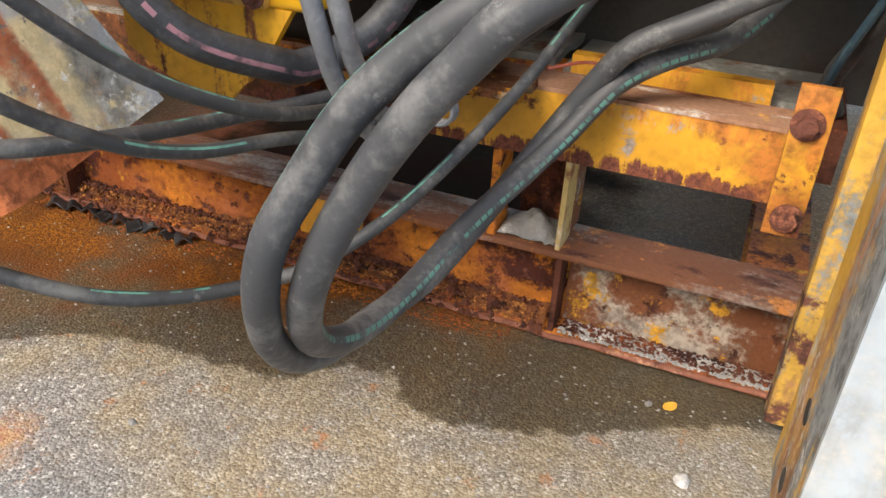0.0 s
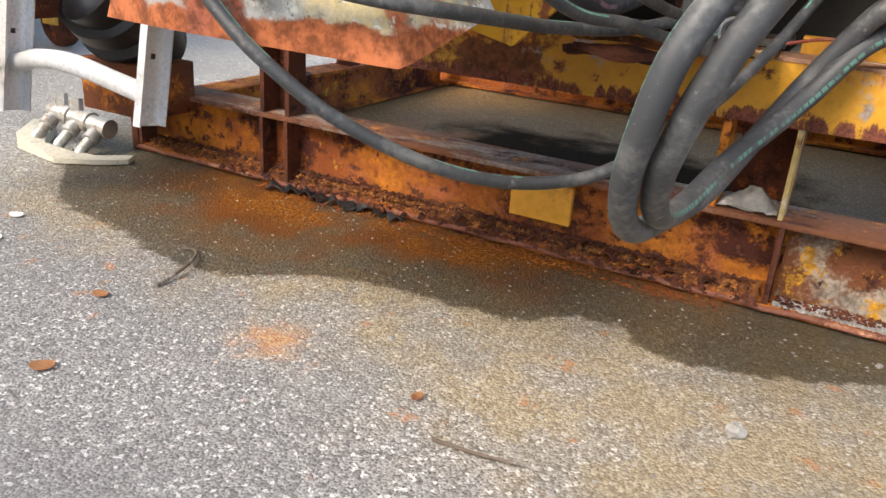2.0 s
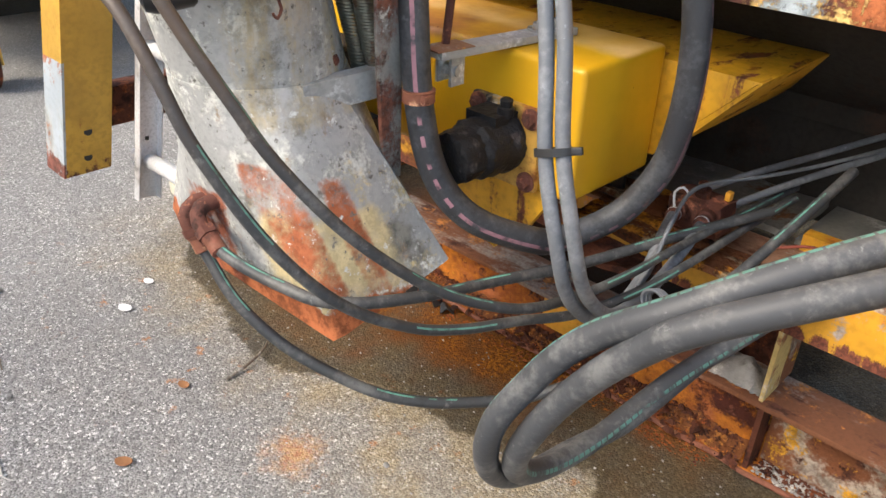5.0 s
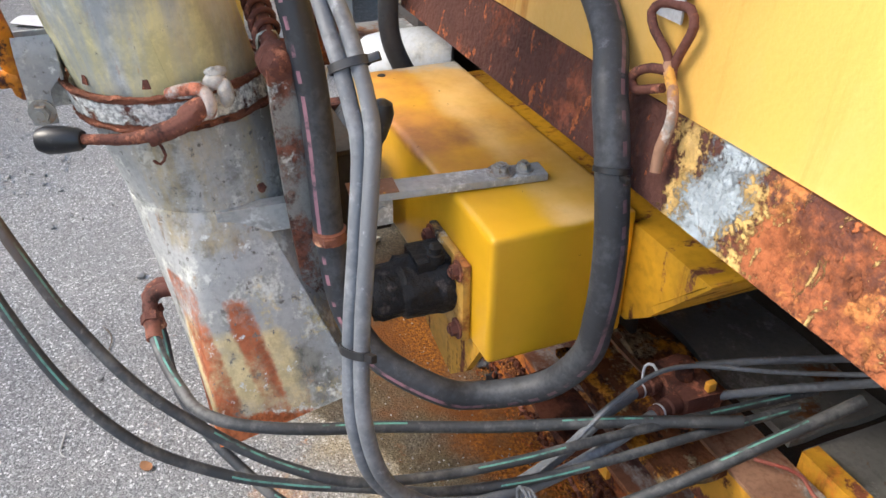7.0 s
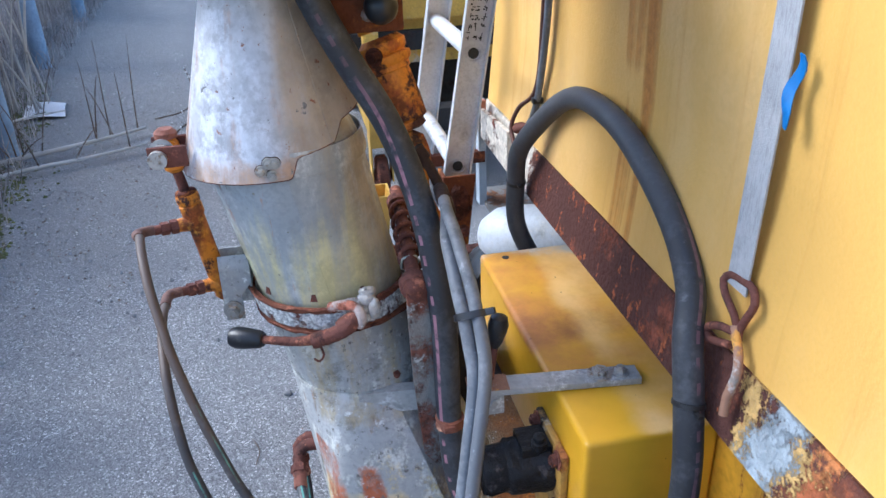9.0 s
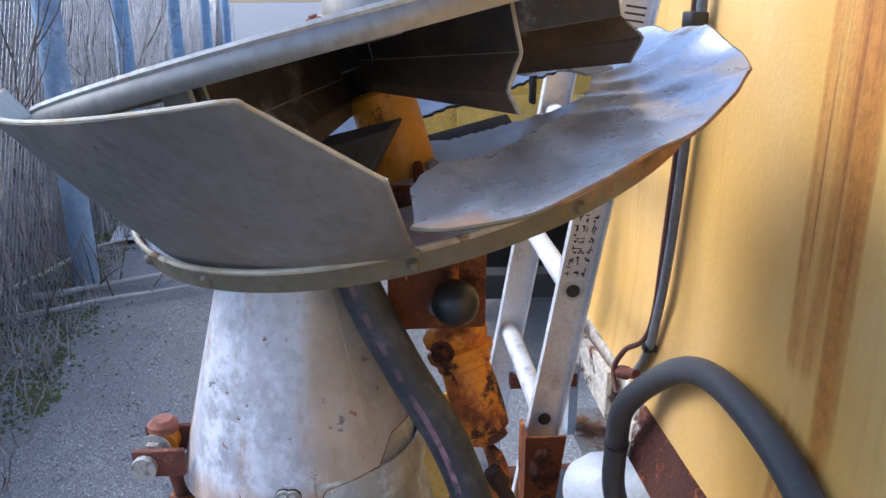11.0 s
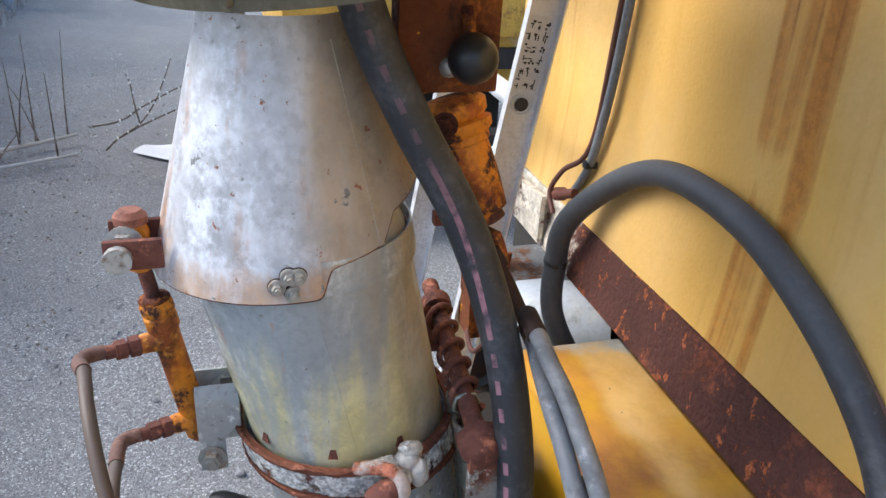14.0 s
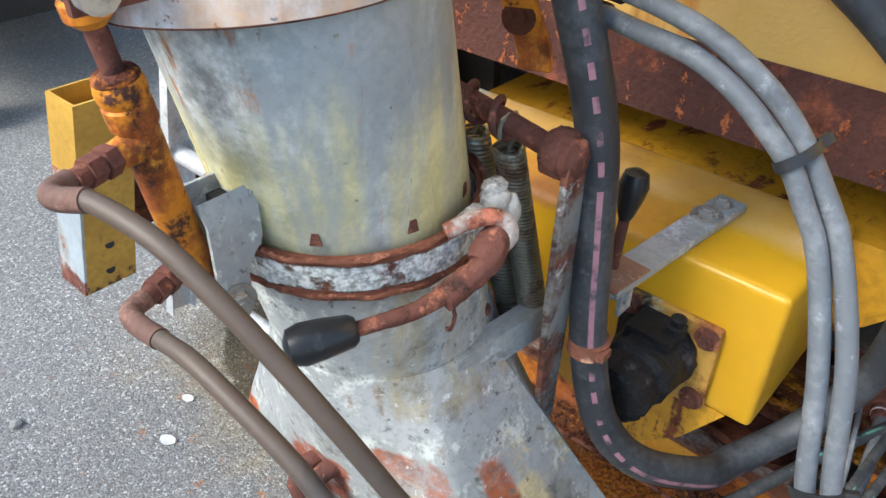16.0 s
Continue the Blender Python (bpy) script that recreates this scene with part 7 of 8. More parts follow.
LOOP_I = [(0.03, 0.60, 0.80), (-0.06, 0.53, 0.755), (-0.154, 0.475, 0.698), (-0.195, 0.470, 0.655), (-0.227, 0.463, 0.616), (-0.263, 0.460, 0.561), (-0.292, 0.452, 0.504), (-0.315, 0.455, 0.448), (-0.338, 0.484, 0.383), (-0.350, 0.533, 0.333), (-0.355, 0.612, 0.294), (-0.350, 0.715, 0.284), (-0.326, 0.86, 0.318), (-0.288, 0.96, 0.358), (-0.250, 1.021, 0.404), (-0.197, 1.057, 0.477), (-0.141, 1.096, 0.512), (-0.075, 1.129, 0.538), (-0.040, 1.157, 0.568), (-0.021, 1.182, 0.592), (0.06, 1.27, 0.70)]
hose("loop_hose", [(x + 0.015, y, z + 0.003) for x, y, z in LOOP_O], 0.0160, hose_green, "thick dusty grey hose with green print in a hanging loop", up=(-0.3, 0.1, 1))
hose("loop_hose", [(x + 0.015, y, z + 0.003) for x, y, z in LOOP_I], 0.0160, hose_green, "thick dusty grey hose nested inside the hanging loop", up=(0.5, 0.6, -0.6))

# valve block on the deck, where the grey hoses end, with its cables
vb = thing("valve_block", (-0.41, 1.08, 0.46), "rust-brown valve block with hose fittings on the deck", "valve block")
rv = random.Random(9)
for (x, y, z), (x1, y1, z1) in (((-0.438, 1.012, 0.513), (-0.448, 1.062, 0.508)), ((-0.385, 1.008, 0.517), (-0.398, 1.062, 0.512))):
    fi = part("fitting", lathe(B(), (x, y, z), (x1, y1, z1), [(0.0105, 0), (0.0125, 0.06), (0.0118, 0.5), (0.0150, 0.55), (0.0150, 0.85), (0.011, 0.9), (0.011, 1.0)], 14), iron_brown, vb)
    part("white_mark", lathe(B(), Vector((x, y, z)).lerp(Vector((x1, y1, z1)), 0.20), Vector((x, y, z)).lerp(Vector((x1, y1, z1)), 0.26), [(0.0128, 0), (0.0130, 0.5), (0.0128, 1)], 14), sticker_mat, fi, "thin white ring")
bl = bevelled(box(B(), -0.475, -0.375, 1.062, 1.125, 0.470, 0.530), 0.010, 2)
for v in bl.verts:
    v.co += Vector((rv.uniform(-1, 1), rv.uniform(-1, 1), rv.uniform(-1, 1))) * 0.003
part("body", bl, iron_brown, vb, "rust-scaled valve body")
part("stop_screw", lathe(B(), (-0.425, 1.09, 0.528), (-0.428, 1.085, 0.556), [(0.014, 0), (0.014, 0.5), (0.008, 0.55), (0.008, 1.0)], 10), rust_dark, vb)
part("terminal", bevelled(box(B(), -0.392, -0.382, 1.098, 1.112, 0.530, 0.546), 0.002), patch_mat, vb, "small yellow terminal")
hose("cable", [(-0.455, 1.12, 0.515), (-0.40, 1.20, 0.545), (-0.33, 1.30, 0.575), (-0.25, 1.42, 0.61)], 0.0062, hose_grey, "grey cable running from the valve block under the hopper", seg=10)
hose("cable", [(-0.380, 1.12, 0.520), (-0.335, 1.20, 0.545), (-0.28, 1.30, 0.570), (-0.21, 1.42, 0.60)], 0.0068, hose_grey, "grey cable running from the valve block under the hopper", seg=10)
hose("thin_wire", [(-0.383, 0.83, 0.478), (-0.388, 0.88, 0.505), (-0.405, 0.95, 0.540), (-0.422, 1.03, 0.556), (-0.415, 1.10, 0.555), (-0.36, 1.19, 0.560), (-0.29, 1.29, 0.580), (-0.22, 1.40, 0.605)], 0.0036, hose_grey, "thin pale grey wire arching over the valve block", seg=8)
hose("thin_wire", [(-0.445, 1.03, 0.520), (-0.452, 1.035, 0.545), (-0.440, 1.04, 0.556), (-0.428, 1.042, 0.545)], 0.0022, white_plastic, "short curled white wire end", seg=8)
hose("thin_wire", [(-0.30, 1.13, 0.465), (-0.25, 1.16, 0.475), (-0.20, 1.15, 0.478), (-0.15, 1.19, 0.474)], 0.0028, hose_mat("red wire", (0.30, 0.06, 0.04), (0.34, 0.12, 0.09)), "dull red wire lying on the deck", seg=8)
hose("black_hose", [(0.11, 1.24, 0.44), (0.09, 1.19, 0.50), (0.115, 1.09, 0.60), (0.14, 1.03, 0.70), (0.16, 1.0, 0.82)], 0.014, hose_black, "black hose rising behind the bracket")
hose("cable", [(0.075, 1.16, 0.452), (0.085, 1.10, 0.54), (0.11, 1.06, 0.63), (0.14, 1.02, 0.74)], 0.006, hose_mat("blue black cable", (0.012, 0.035, 0.055), (0.04, 0.075, 0.095)), "thin blue-black cable beside the bracket", seg=10)
w = thing("wire_coil", (-0.327, 0.775, 0.50), "small coil of pale grey wire round the thin hoses", "wire coil")
for i in range(3):
    r = 0.0175 - 0.0012 * i
    part("wire_turn", sweep(B(), [(-0.327 + r * math.cos(2 * math.pi * j / 16) + 0.002 * i, 0.775 + 0.005 * i, 0.503 + r * math.sin(2 * math.pi * j / 16)) for j in range(17)], 0.0026, 8), hose_grey, w)


# ---- strap, hook and wall cable ----
def strap():
    t = thing("ratchet_strap", (-0.41, 0.95, 0.93), "grey webbing tie-down strap hooked under the hopper rail", "strap")
    b = B()
    sheet(b, lambda u, v: (-0.447 + 0.044 * u + 0.024 * v, 0.957 + 0.008 * min(1, 4 * v) - 0.002 * math.sin(3 * v), 1.075 + 1.25 * v), 3, 30, 0.0025)
    part("webbing", b, strap_mat, t)
    rg_ = part("ring", sweep(B(), [(-0.397, 0.949, 1.030), (-0.412, 0.950, 1.046), (-0.437, 0.951, 1.060), (-0.450, 0.953, 1.076), (-0.440, 0.957, 1.088), (-0.415, 0.958, 1.092), (-0.390, 0.956, 1.094), (-0.375, 0.951, 1.081), (-0.383, 0.950, 1.060), (-0.394, 0.949, 1.034), (-0.390, 0.947, 1.020)], 0.0052, 10), iron_brown, t, "brown rusted wire loop")
    part("shank", sweep(B(), [(-0.399, 0.946, 1.038), (-0.392, 0.944, 1.026), (-0.380, 0.942, 1.014), (-0.371, 0.939, 0.999), (-0.366, 0.935, 0.982), (-0.367, 0.928, 0.955), (-0.362, 0.923, 0.930)], 0.0062, 12), lip_mat, t, "tan and orange worn hook shank")
    part("hook_lug", sweep(B(), [(-0.394, 0.944, 1.030), (-0.418, 0.940, 1.026), (-0.440, 0.938, 1.015), (-0.449, 0.938, 1.003), (-0.440, 0.938, 0.995), (-0.425, 0.940, 0.999), (-0.398, 0.943, 1.010)], 0.0055, 10), iron_brown, t, "brown forged hook eye")
    b = B()
    sheet(b, lambda u, v: (-0.388 + 0.013 * u + 0.004 * math.sin(v * 9), 0.957 - 0.006 * math.sin(v * 5 + u), 1.30 + 0.08 * v), 4, 10, 0.0015)
    part("tag", b, blue_cloth, t, "blue nylon tag")
    return t


strap()
cb = thing("wall_cable", (-1.25, 0.96, 1.05), "grey and brown cables tied together down the hopper wall", "cable")
part("conduit", sweep(B(), [(-1.172, 0.962, 2.2), (-1.172, 0.962, 1.70), (-1.205, 0.962, 1.32), (-1.235, 0.956, 1.13), (-1.27, 0.955, 1.06), (-1.29, 0.95, 1.03)], 0.008, 10), hose_grey, cb, "grey cable")
part("brown_cable", sweep(B(), [(-1.188, 0.958, 2.2), (-1.190, 0.958, 1.70), (-1.222, 0.957, 1.32), (-1.252, 0.955, 1.13), (-1.30, 0.93, 1.07), (-1.325, 0.92, 1.02), (-1.30, 0.92, 0.985)], 0.005, 10), copper_wire, cb, "brown cable")
part("tape_knot", bevelled(box(B(), -1.256, -1.238, 0.944, 0.968, 1.092, 1.106), 0.004), tie_black, cb)
part("tape_knot", bevelled(box(B(), -1.205, -1.165, 0.945, 0.972, 1.64, 1.665), 0.005), tie_black, cb)
part("rusty_plug", lathe(B(), (-1.335, 0.93, 1.01), (-1.27, 0.945, 1.035), [(0.008, 0), (0.013, 0.2), (0.013, 0.5), (0.009, 0.6), (0.009, 1.0)], 14), iron_brown, cb)
single("plastic_bottle", lathe(B(), (-1.27, 1.085, 0.735), (-1.455, 0.872, 0.690), [(0.080, 0), (0.084, 0.35), (0.082, 0.62), (0.072, 0.8), (0.046, 0.93), (0.0, 1.0)], 30, False), white_plastic, "rounded grey-white plastic bottle lying behind the cover", "plastic bottle")
single("brown_wire", sweep(B(), [(-1.22, 0.74, 0.80), (-1.10, 0.70, 0.86), (-1.0, 0.68, 0.90), (-0.95, 0.70, 0.98)], 0.004, 8), copper_wire, "thin brown wire behind the chute", "wire")


# ---- support legs ----
def leg(name, x0, x1, y0, y1, z0, z1, yellow_side, label, lean=(0, 0)):
    """A hollow leg with an open top; its -y face is white, its sides yellow."""
    t = thing(name, ((x0 + x1) / 2, (y0 + y1) / 2, z0), label, "support leg", "support legs")
    w = 0.006
    m = Matrix(((1, 0, lean[0], -lean[0] * z0), (0, 1, lean[1], -lean[1] * z0), (0, 0, 1, 0), (0, 0, 0, 1)))
    zs = z0 + 0.30
    part("white_face", box(B(), x0, x1, y0, y0 + w, z0, zs, m), leg_white, t, "chipped white face")
    if zs < z1:
        part("front_face", box(B(), x0, x1, y0, y0 + w, zs, z1, m), leg_yellow, t)
    part("side_face", box(B(), x1 - w, x1, y0 + w, y1, z0, z1, m), leg_yellow, t)
    part("side_face", box(B(), x0, x0 + w, y0 + w, y1, z0, z1, m), leg_yellow, t)
    part("back_face", box(B(), x0 + w, x1 - w, y1 - w, y1, z0, z1, m), leg_yellow, t)
    xs = x1 if yellow_side > 0 else x0
    for z in (z0 + 0.045, z0 + 0.115):
        # black discs painted on in place of drilled openings
        part("bolt_hole", cyl(B(), m @ Vector((xs + 0.0008 * yellow_side, (y0 + y1) / 2, z)), m @ Vector((xs - 0.002 * yellow_side, (y0 + y1) / 2, z)), 0.0105), ink, t, "dark drilled hole")
    return t


lg1 = leg("support_leg", -1.905, -1.80, 0.512, 0.632, 0.258, 0.72, 1, "yellow and white hollow support leg, rusty at its foot", (0.2, 0.1))
part("mount_arm", bevelled(box(B(), -1.865, -1.805, 0.650, 1.16, 0.36, 0.46), 0.004), rust_dark, lg1, "dark rusty arm that carries the leg")
part("arm_post", bevelled(box(B(), -1.865, -1.841, 1.10, 1.159, 0.0, 0.359), 0.004), rust_dark, lg1)
lg3 = leg("support_leg", -4.29, -4.18, 0.355, 0.475, 0.27, 0.73, 1, "pale yellow hollow support leg of the other spreader", (0.2, 0.1))
part("mount_arm", bevelled(box(B(), -4.26, -4.19, 0.492, 0.779, 0.37, 0.46), 0.004), far_yellow, lg3)
lg2 = leg("support_leg", 0.090, 0.205, 0.44, 0.60, 0.31, 0.86, -1, "chipped white and yellow hollow support leg")
part("inner_plate", bevelled(box(B(), 0.118, 0.20, 0.97, 1.02, 0.06, 0.86), 0.004), leg_yellow, lg2, "yellow inner plate of the leg")
part("mount_arm", bevelled(box(B(), 0.118, 0.19, 0.601, 0.969, 0.72, 0.80), 0.004), leg_yellow, lg2)


# ---- loose things on the ground ----
def manifold():
    t = thing("hydraulic_manifold", (-1.93, 0.98, 0.0), "dirty steel pipe manifold with capped stubs lying on plastic", "manifold")
    a, b = Vector((-2.08, 1.02, 0.085)), Vector((-1.86, 1.03, 0.065))
    part("header", lathe(B(), a, b, [(0.018, 0), (0.024, 0.05), (0.024, 0.3), (0.029, 0.31), (0.029, 0.38), (0.024, 0.39), (0.024, 0.62), (0.029, 0.63), (0.029, 0.7), (0.024, 0.71), (0.026, 1.0)], 18), zinc, t)
    for k in (0.12, 0.5, 0.85):
        p = a.lerp(b, k)
        q = p + Vector((0.01, -0.085, -0.058))
        s = part("stub", lathe(B(), p, q, [(0.016, 0), (0.016, 0.25), (0.0, 0.25), (0.021, 0.26), (0.021, 0.5), (0.014, 0.51), (0.014, 0.9), (0.010, 1.0)][:2] + [(0.021, 0.27), (0.021, 0.5), (0.0145, 0.52), (0.0145, 0.92), (0.010, 1.0)], 12), zinc, t)
    for k in (0.2, 0.45):
        p = a.lerp(b, k)
        part("plug", cyl(B(), p, p + Vector((-0.01, 0.01, 0.05)), 0.017, seg=6), zinc, t)
    return t


manifold()


def plastic_tray():
    bm = B()
    z = 0.004
    pts = [(-2.16, 1.02), (-2.11, 1.05), (-2.00, 0.93), (-1.83, 0.96), (-1.765, 1.02), (-1.745, 0.985), (-1.79, 0.935), (-1.88, 0.875), (-2.06, 0.90)]
    low = [bm.verts.new((x, y, z)) for x, y in pts]
    f = bm.faces.new(low)
    e = bmesh.ops.extrude_face_region(bm, geom=[f])
    for v in e["geom"]:
        if isinstance(v, bmesh.types.BMVert):
            v.co.z += 0.012 + (0.03 if v.co.x < -2.0 else 0)
    return single("plastic_tray", bm, pad_mat, "cracked off-white plastic tray piece lying on asphalt", "plastic scrap")


plastic_tray()


def bucket():
    t = thing("black_canister", (-1.72, 1.02, 0.0), "black plastic canister with screw collar under the hopper end", "canister")
    part("body", lathe(B(), (-1.80, 1.13, 0.27), (-1.72, 0.93, 0.42), [(0.06, 0), (0.105, 0.1), (0.112, 0.6), (0.095, 0.66), (0.095, 0.72), (0.108, 0.76), (0.108, 0.95), (0.09, 1.0)], 32), black_plastic, t)
    part("support", bevelled(box(B(), -1.86, -1.64, 0.96, 1.12, 0.135, 0.262), 0.006), column_rust, t, "brown rusted box beneath it")
    part("collar", lathe(B(), (-1.715, 0.96, 0.40), (-1.725, 0.90, 0.445), [(0.085, 0), (0.092, 0.15), (0.092, 0.85), (0.07, 1.0)], 24), knob_black, t)
    return t


bucket()


def twig(pts, r, label, material=None):
    return single("twig", sweep(B(), pts, r, 7, 0.01, taper=0.5), material or bark, label, "twig", "twigs on the ground")


twig([(-1.144, 0.535, 0.004), (-1.15, 0.60, 0.012), (-1.175, 0.655, 0.012), (-1.21, 0.685, 0.006), (-1.235, 0.68, 0.004)], 0.004, "thin curved dry twig lying on asphalt")
twig([(-0.535, 0.43, 0.003), (-0.47, 0.432, 0.006), (-0.42, 0.446, 0.004), (-0.375, 0.452, 0.003)], 0.0028, "thin straight dry twig lying on asphalt")
twig([(-1.62, 0.19, 0.003), (-1.56, 0.21, 0.006), (-1.50, 0.20, 0.003)], 0.0025, "thin grey twig lying on asphalt")
twig([(-1.235, 0.10, 0.003), (-1.18, 0.09, 0.004), (-1.16, 0.10, 0.003)], 0.0025, "short pale twig lying on asphalt", pale_bark)


def leaf(c, w, a, material, label, cat="leaf"):
    bm = B()
    m = Matrix.Translation(c) @ Matrix.Rotation(a, 4, "Z")
    sheet(bm, lambda u, v: m @ Vector(((u - 0.5) * w, (v - 0.5) * w * 0.5 * (0.25 + math.sin(math.pi * min(1, max(0, u))) ** 0.6), 0.003 + 0.2 * w * (u - 0.5) ** 2 + 0.1 * w * v * v)), 8, 4, 0.0012)
    return single("leaf" if cat == "leaf" else "scrap", bm, material, label, cat, "litter on the asphalt")


leaf((-1.19, 0.459, 0.001), 0.028, 0.3, leaf_brown, "curled brown leaf scrap lying on asphalt")
leaf((-1.065, 0.265, 0.001), 0.034, 0.7, leaf_brown, "orange-brown leaf scrap lying on asphalt")
leaf((-0.01, 1.012, 0.001), 0.025, 0.8, patch_mat, "orange paint chip lying on asphalt", "paint chip")
leaf((-1.545, 0.50, 0.001), 0.038, 0.4, paper_mat, "white paper scrap lying on asphalt", "paper scrap")
leaf((-0.60, 0.50, 0.001), 0.022, 1.4, leaf_brown, "small red-brown leaf scrap lying on asphalt")
leaf((-1.62, 0.60, 0.001), 0.03, 0.4, paper_mat, "small pale scrap lying on asphalt", "paper scrap")


def pebble(c, r, label):
    rnd = random.Random(int(c[0] * 1000))
    bm = B()
    bmesh.ops.create_icosphere(bm, subdivisions=2, radius=r, matrix=Matrix.Translation((c[0], c[1], r * 0.55)))
    for v in bm.verts:
        v.co += Vector((rnd.uniform(-1, 1), rnd.uniform(-1, 1), rnd.uniform(-1, 1) * 0.6)) * r * 0.22
        v.co.z = max(0.0005, v.co.z * 0.8)
    return single("pebble", bm, stone_mat, label, "pebble", "pebbles on the asphalt")


for x, y, r in ((-0.206, 0.672, 0.014), (-1.83, 0.30, 0.014), (-0.042, 1.006, 0.006), (0.03, 0.86, 0.012), (-0.72, 0.62, 0.006), (-0.33, 0.35, 0.011), (-1.40, 0.18, 0.007)):
    pebble((x, y), r, "pale grey pebble lying on asphalt")


# ---- background: fence, kerb, branches, second machine ----
def fence():
    t = thing("fence", (-7, -2.0, 0), "tall chain-link fence on blue-grey posts along the yard", "fence")

    def line(x):
        return -1.37 + (x + 4.76) * 0.16 if x > -7.4 else -1.792 + (x + 7.4) * 0.07
    posts = [-1.9, -4.76, -7.4, -10.0, -12.6, -15.2]
    for x in posts:
        part("post", lathe(B(), (x, line(x), 0), (x, line(x), 2.3), [(0.085, 0), (0.075, 0.02), (0.075, 0.99), (0.06, 1.0)], 18), fence_blue, t)
    V, Fs = [], []
    x0, x1, step, rad = -15.2, -1.9, 0.075, 0.0022
    n = int((x1 - x0) / step) + 30
    for s in (1, -1):
        for i in range(-32, n + 32):
            xa, za = x0 + i * step, 0.05
            xb, zb = xa + s * 2.1 * 0.85, 2.2
            if xb > x1 or xb < x0 or xa < x0 or xa > x1:
                continue
            k = len(V)
            for X, Z in ((xa, za), (xb, zb)):
                Y = line(X) - 0.09
                V += [Vector((X - rad * 1.6, Y, Z)), Vector((X + rad * 1.6, Y + rad, Z)), Vector((X, Y - rad, Z))]
            Fs += [(k, k + 1, k + 4, k + 3), (k + 1, k + 2, k + 5, k + 4), (k + 2, k, k + 3, k + 5)]
    me = bpy.data.meshes.new("wire_mesh")
    me.from_pydata(V, [], Fs)
    me.materials.append(wire_mat)
    ob = new("wire_mesh", me)
    ob.parent = t
    ob.matrix_parent_inverse = Matrix.Translation(t.location).inverted()
    tagged(ob, "grey chain-link wire", kind="stuff")
    for z in (0.06, 2.2):
        part("tension_wire", sweep(B(), [(x, line(x) - 0.092, z) for x in (-15.2, -8, -1.9)], 0.004, 6, 0.6), wire_mat, t)
    return line


fence_line = fence()


def blades(name, n, region, h0, h1, w, material, label, cat, seed, lean=0.25):
    rnd = random.Random(seed)
    V, Fs = [], []
    x0, x1, d0, d1 = region
    for _ in range(n):
        x = rnd.uniform(x0, x1)
        y = fence_line(x) - rnd.uniform(d0, d1)
        h = rnd.uniform(h0, h1)
        a = rnd.uniform(0, 6.28)
        lx, ly = rnd.gauss(0, lean) * h, rnd.gauss(0, lean) * h
        k = len(V)
        dx, dy = math.cos(a) * w, math.sin(a) * w
        V += [(x - dx, y - dy, 0), (x + dx, y + dy, 0), (x + lx * 0.4 + dx * 0.8, y + ly * 0.4 + dy * 0.8, h * 0.6), (x + lx * 0.4 - dx * 0.8, y + ly * 0.4 - dy * 0.8, h * 0.6), (x + lx, y + ly, h)]
        Fs += [(k, k + 1, k + 2, k + 3), (k + 3, k + 2, k + 4)]
    me = bpy.data.meshes.new(name)
    me.from_pydata(V, [], Fs)
    me.materials.append(material)
    return tagged(new(name, me), label, cat, kind="stuff")


blades("dry_reeds", 15000, (-18, 0, 0.2, 3.4), 0.7, 2.3, 0.007, reed_mat, "dense dry winter reeds behind the fence", "reeds", 8, 0.10)
blades("dry_grass", 2600, (-16, -1.5, -0.15, 0.3), 0.05, 0.28, 0.003, reed_mat, "dry grass tufts along the fence foot", "grass", 9, 0.4)
bk = B()
box(bk, -30, 3, -7.6, -7.4, 0, 2.4)
single("bank", bk, layered("brown thicket bank", (0.17, 0.15, 0.14), [dict(c=(0.32, 0.28, 0.26), s=9, lo=0.45, hi=0.62, st=(1, 1, 0.2))], rough=0.95), "dark brown thicket behind the reeds", "thicket", kind="structure")


def kerb():
    t = thing("kerb", (-9, -2.1, 0), "broken pale concrete kerb at the foot of the fence", "kerb", kind="structure")
    rnd = random.Random(4)
    x = -4.9
    while x > -15:
        L = rnd.uniform(0.3, 0.6)
        y = -2.03 + 0.05 * (x + 6.94) + rnd.uniform(-0.03, 0.03)
        m = Matrix.Translation((x, y, 0)) @ Matrix.Rotation(0.16 + rnd.uniform(-0.08, 0.08), 4, "Z")
        part("kerb_stone", bevelled(box(B(), -L, -0.02, -0.06, 0.06, 0, rnd.uniform(0.05, 0.10), m), 0.012), stone_mat, t)
        x -= L
    return t


kerb()


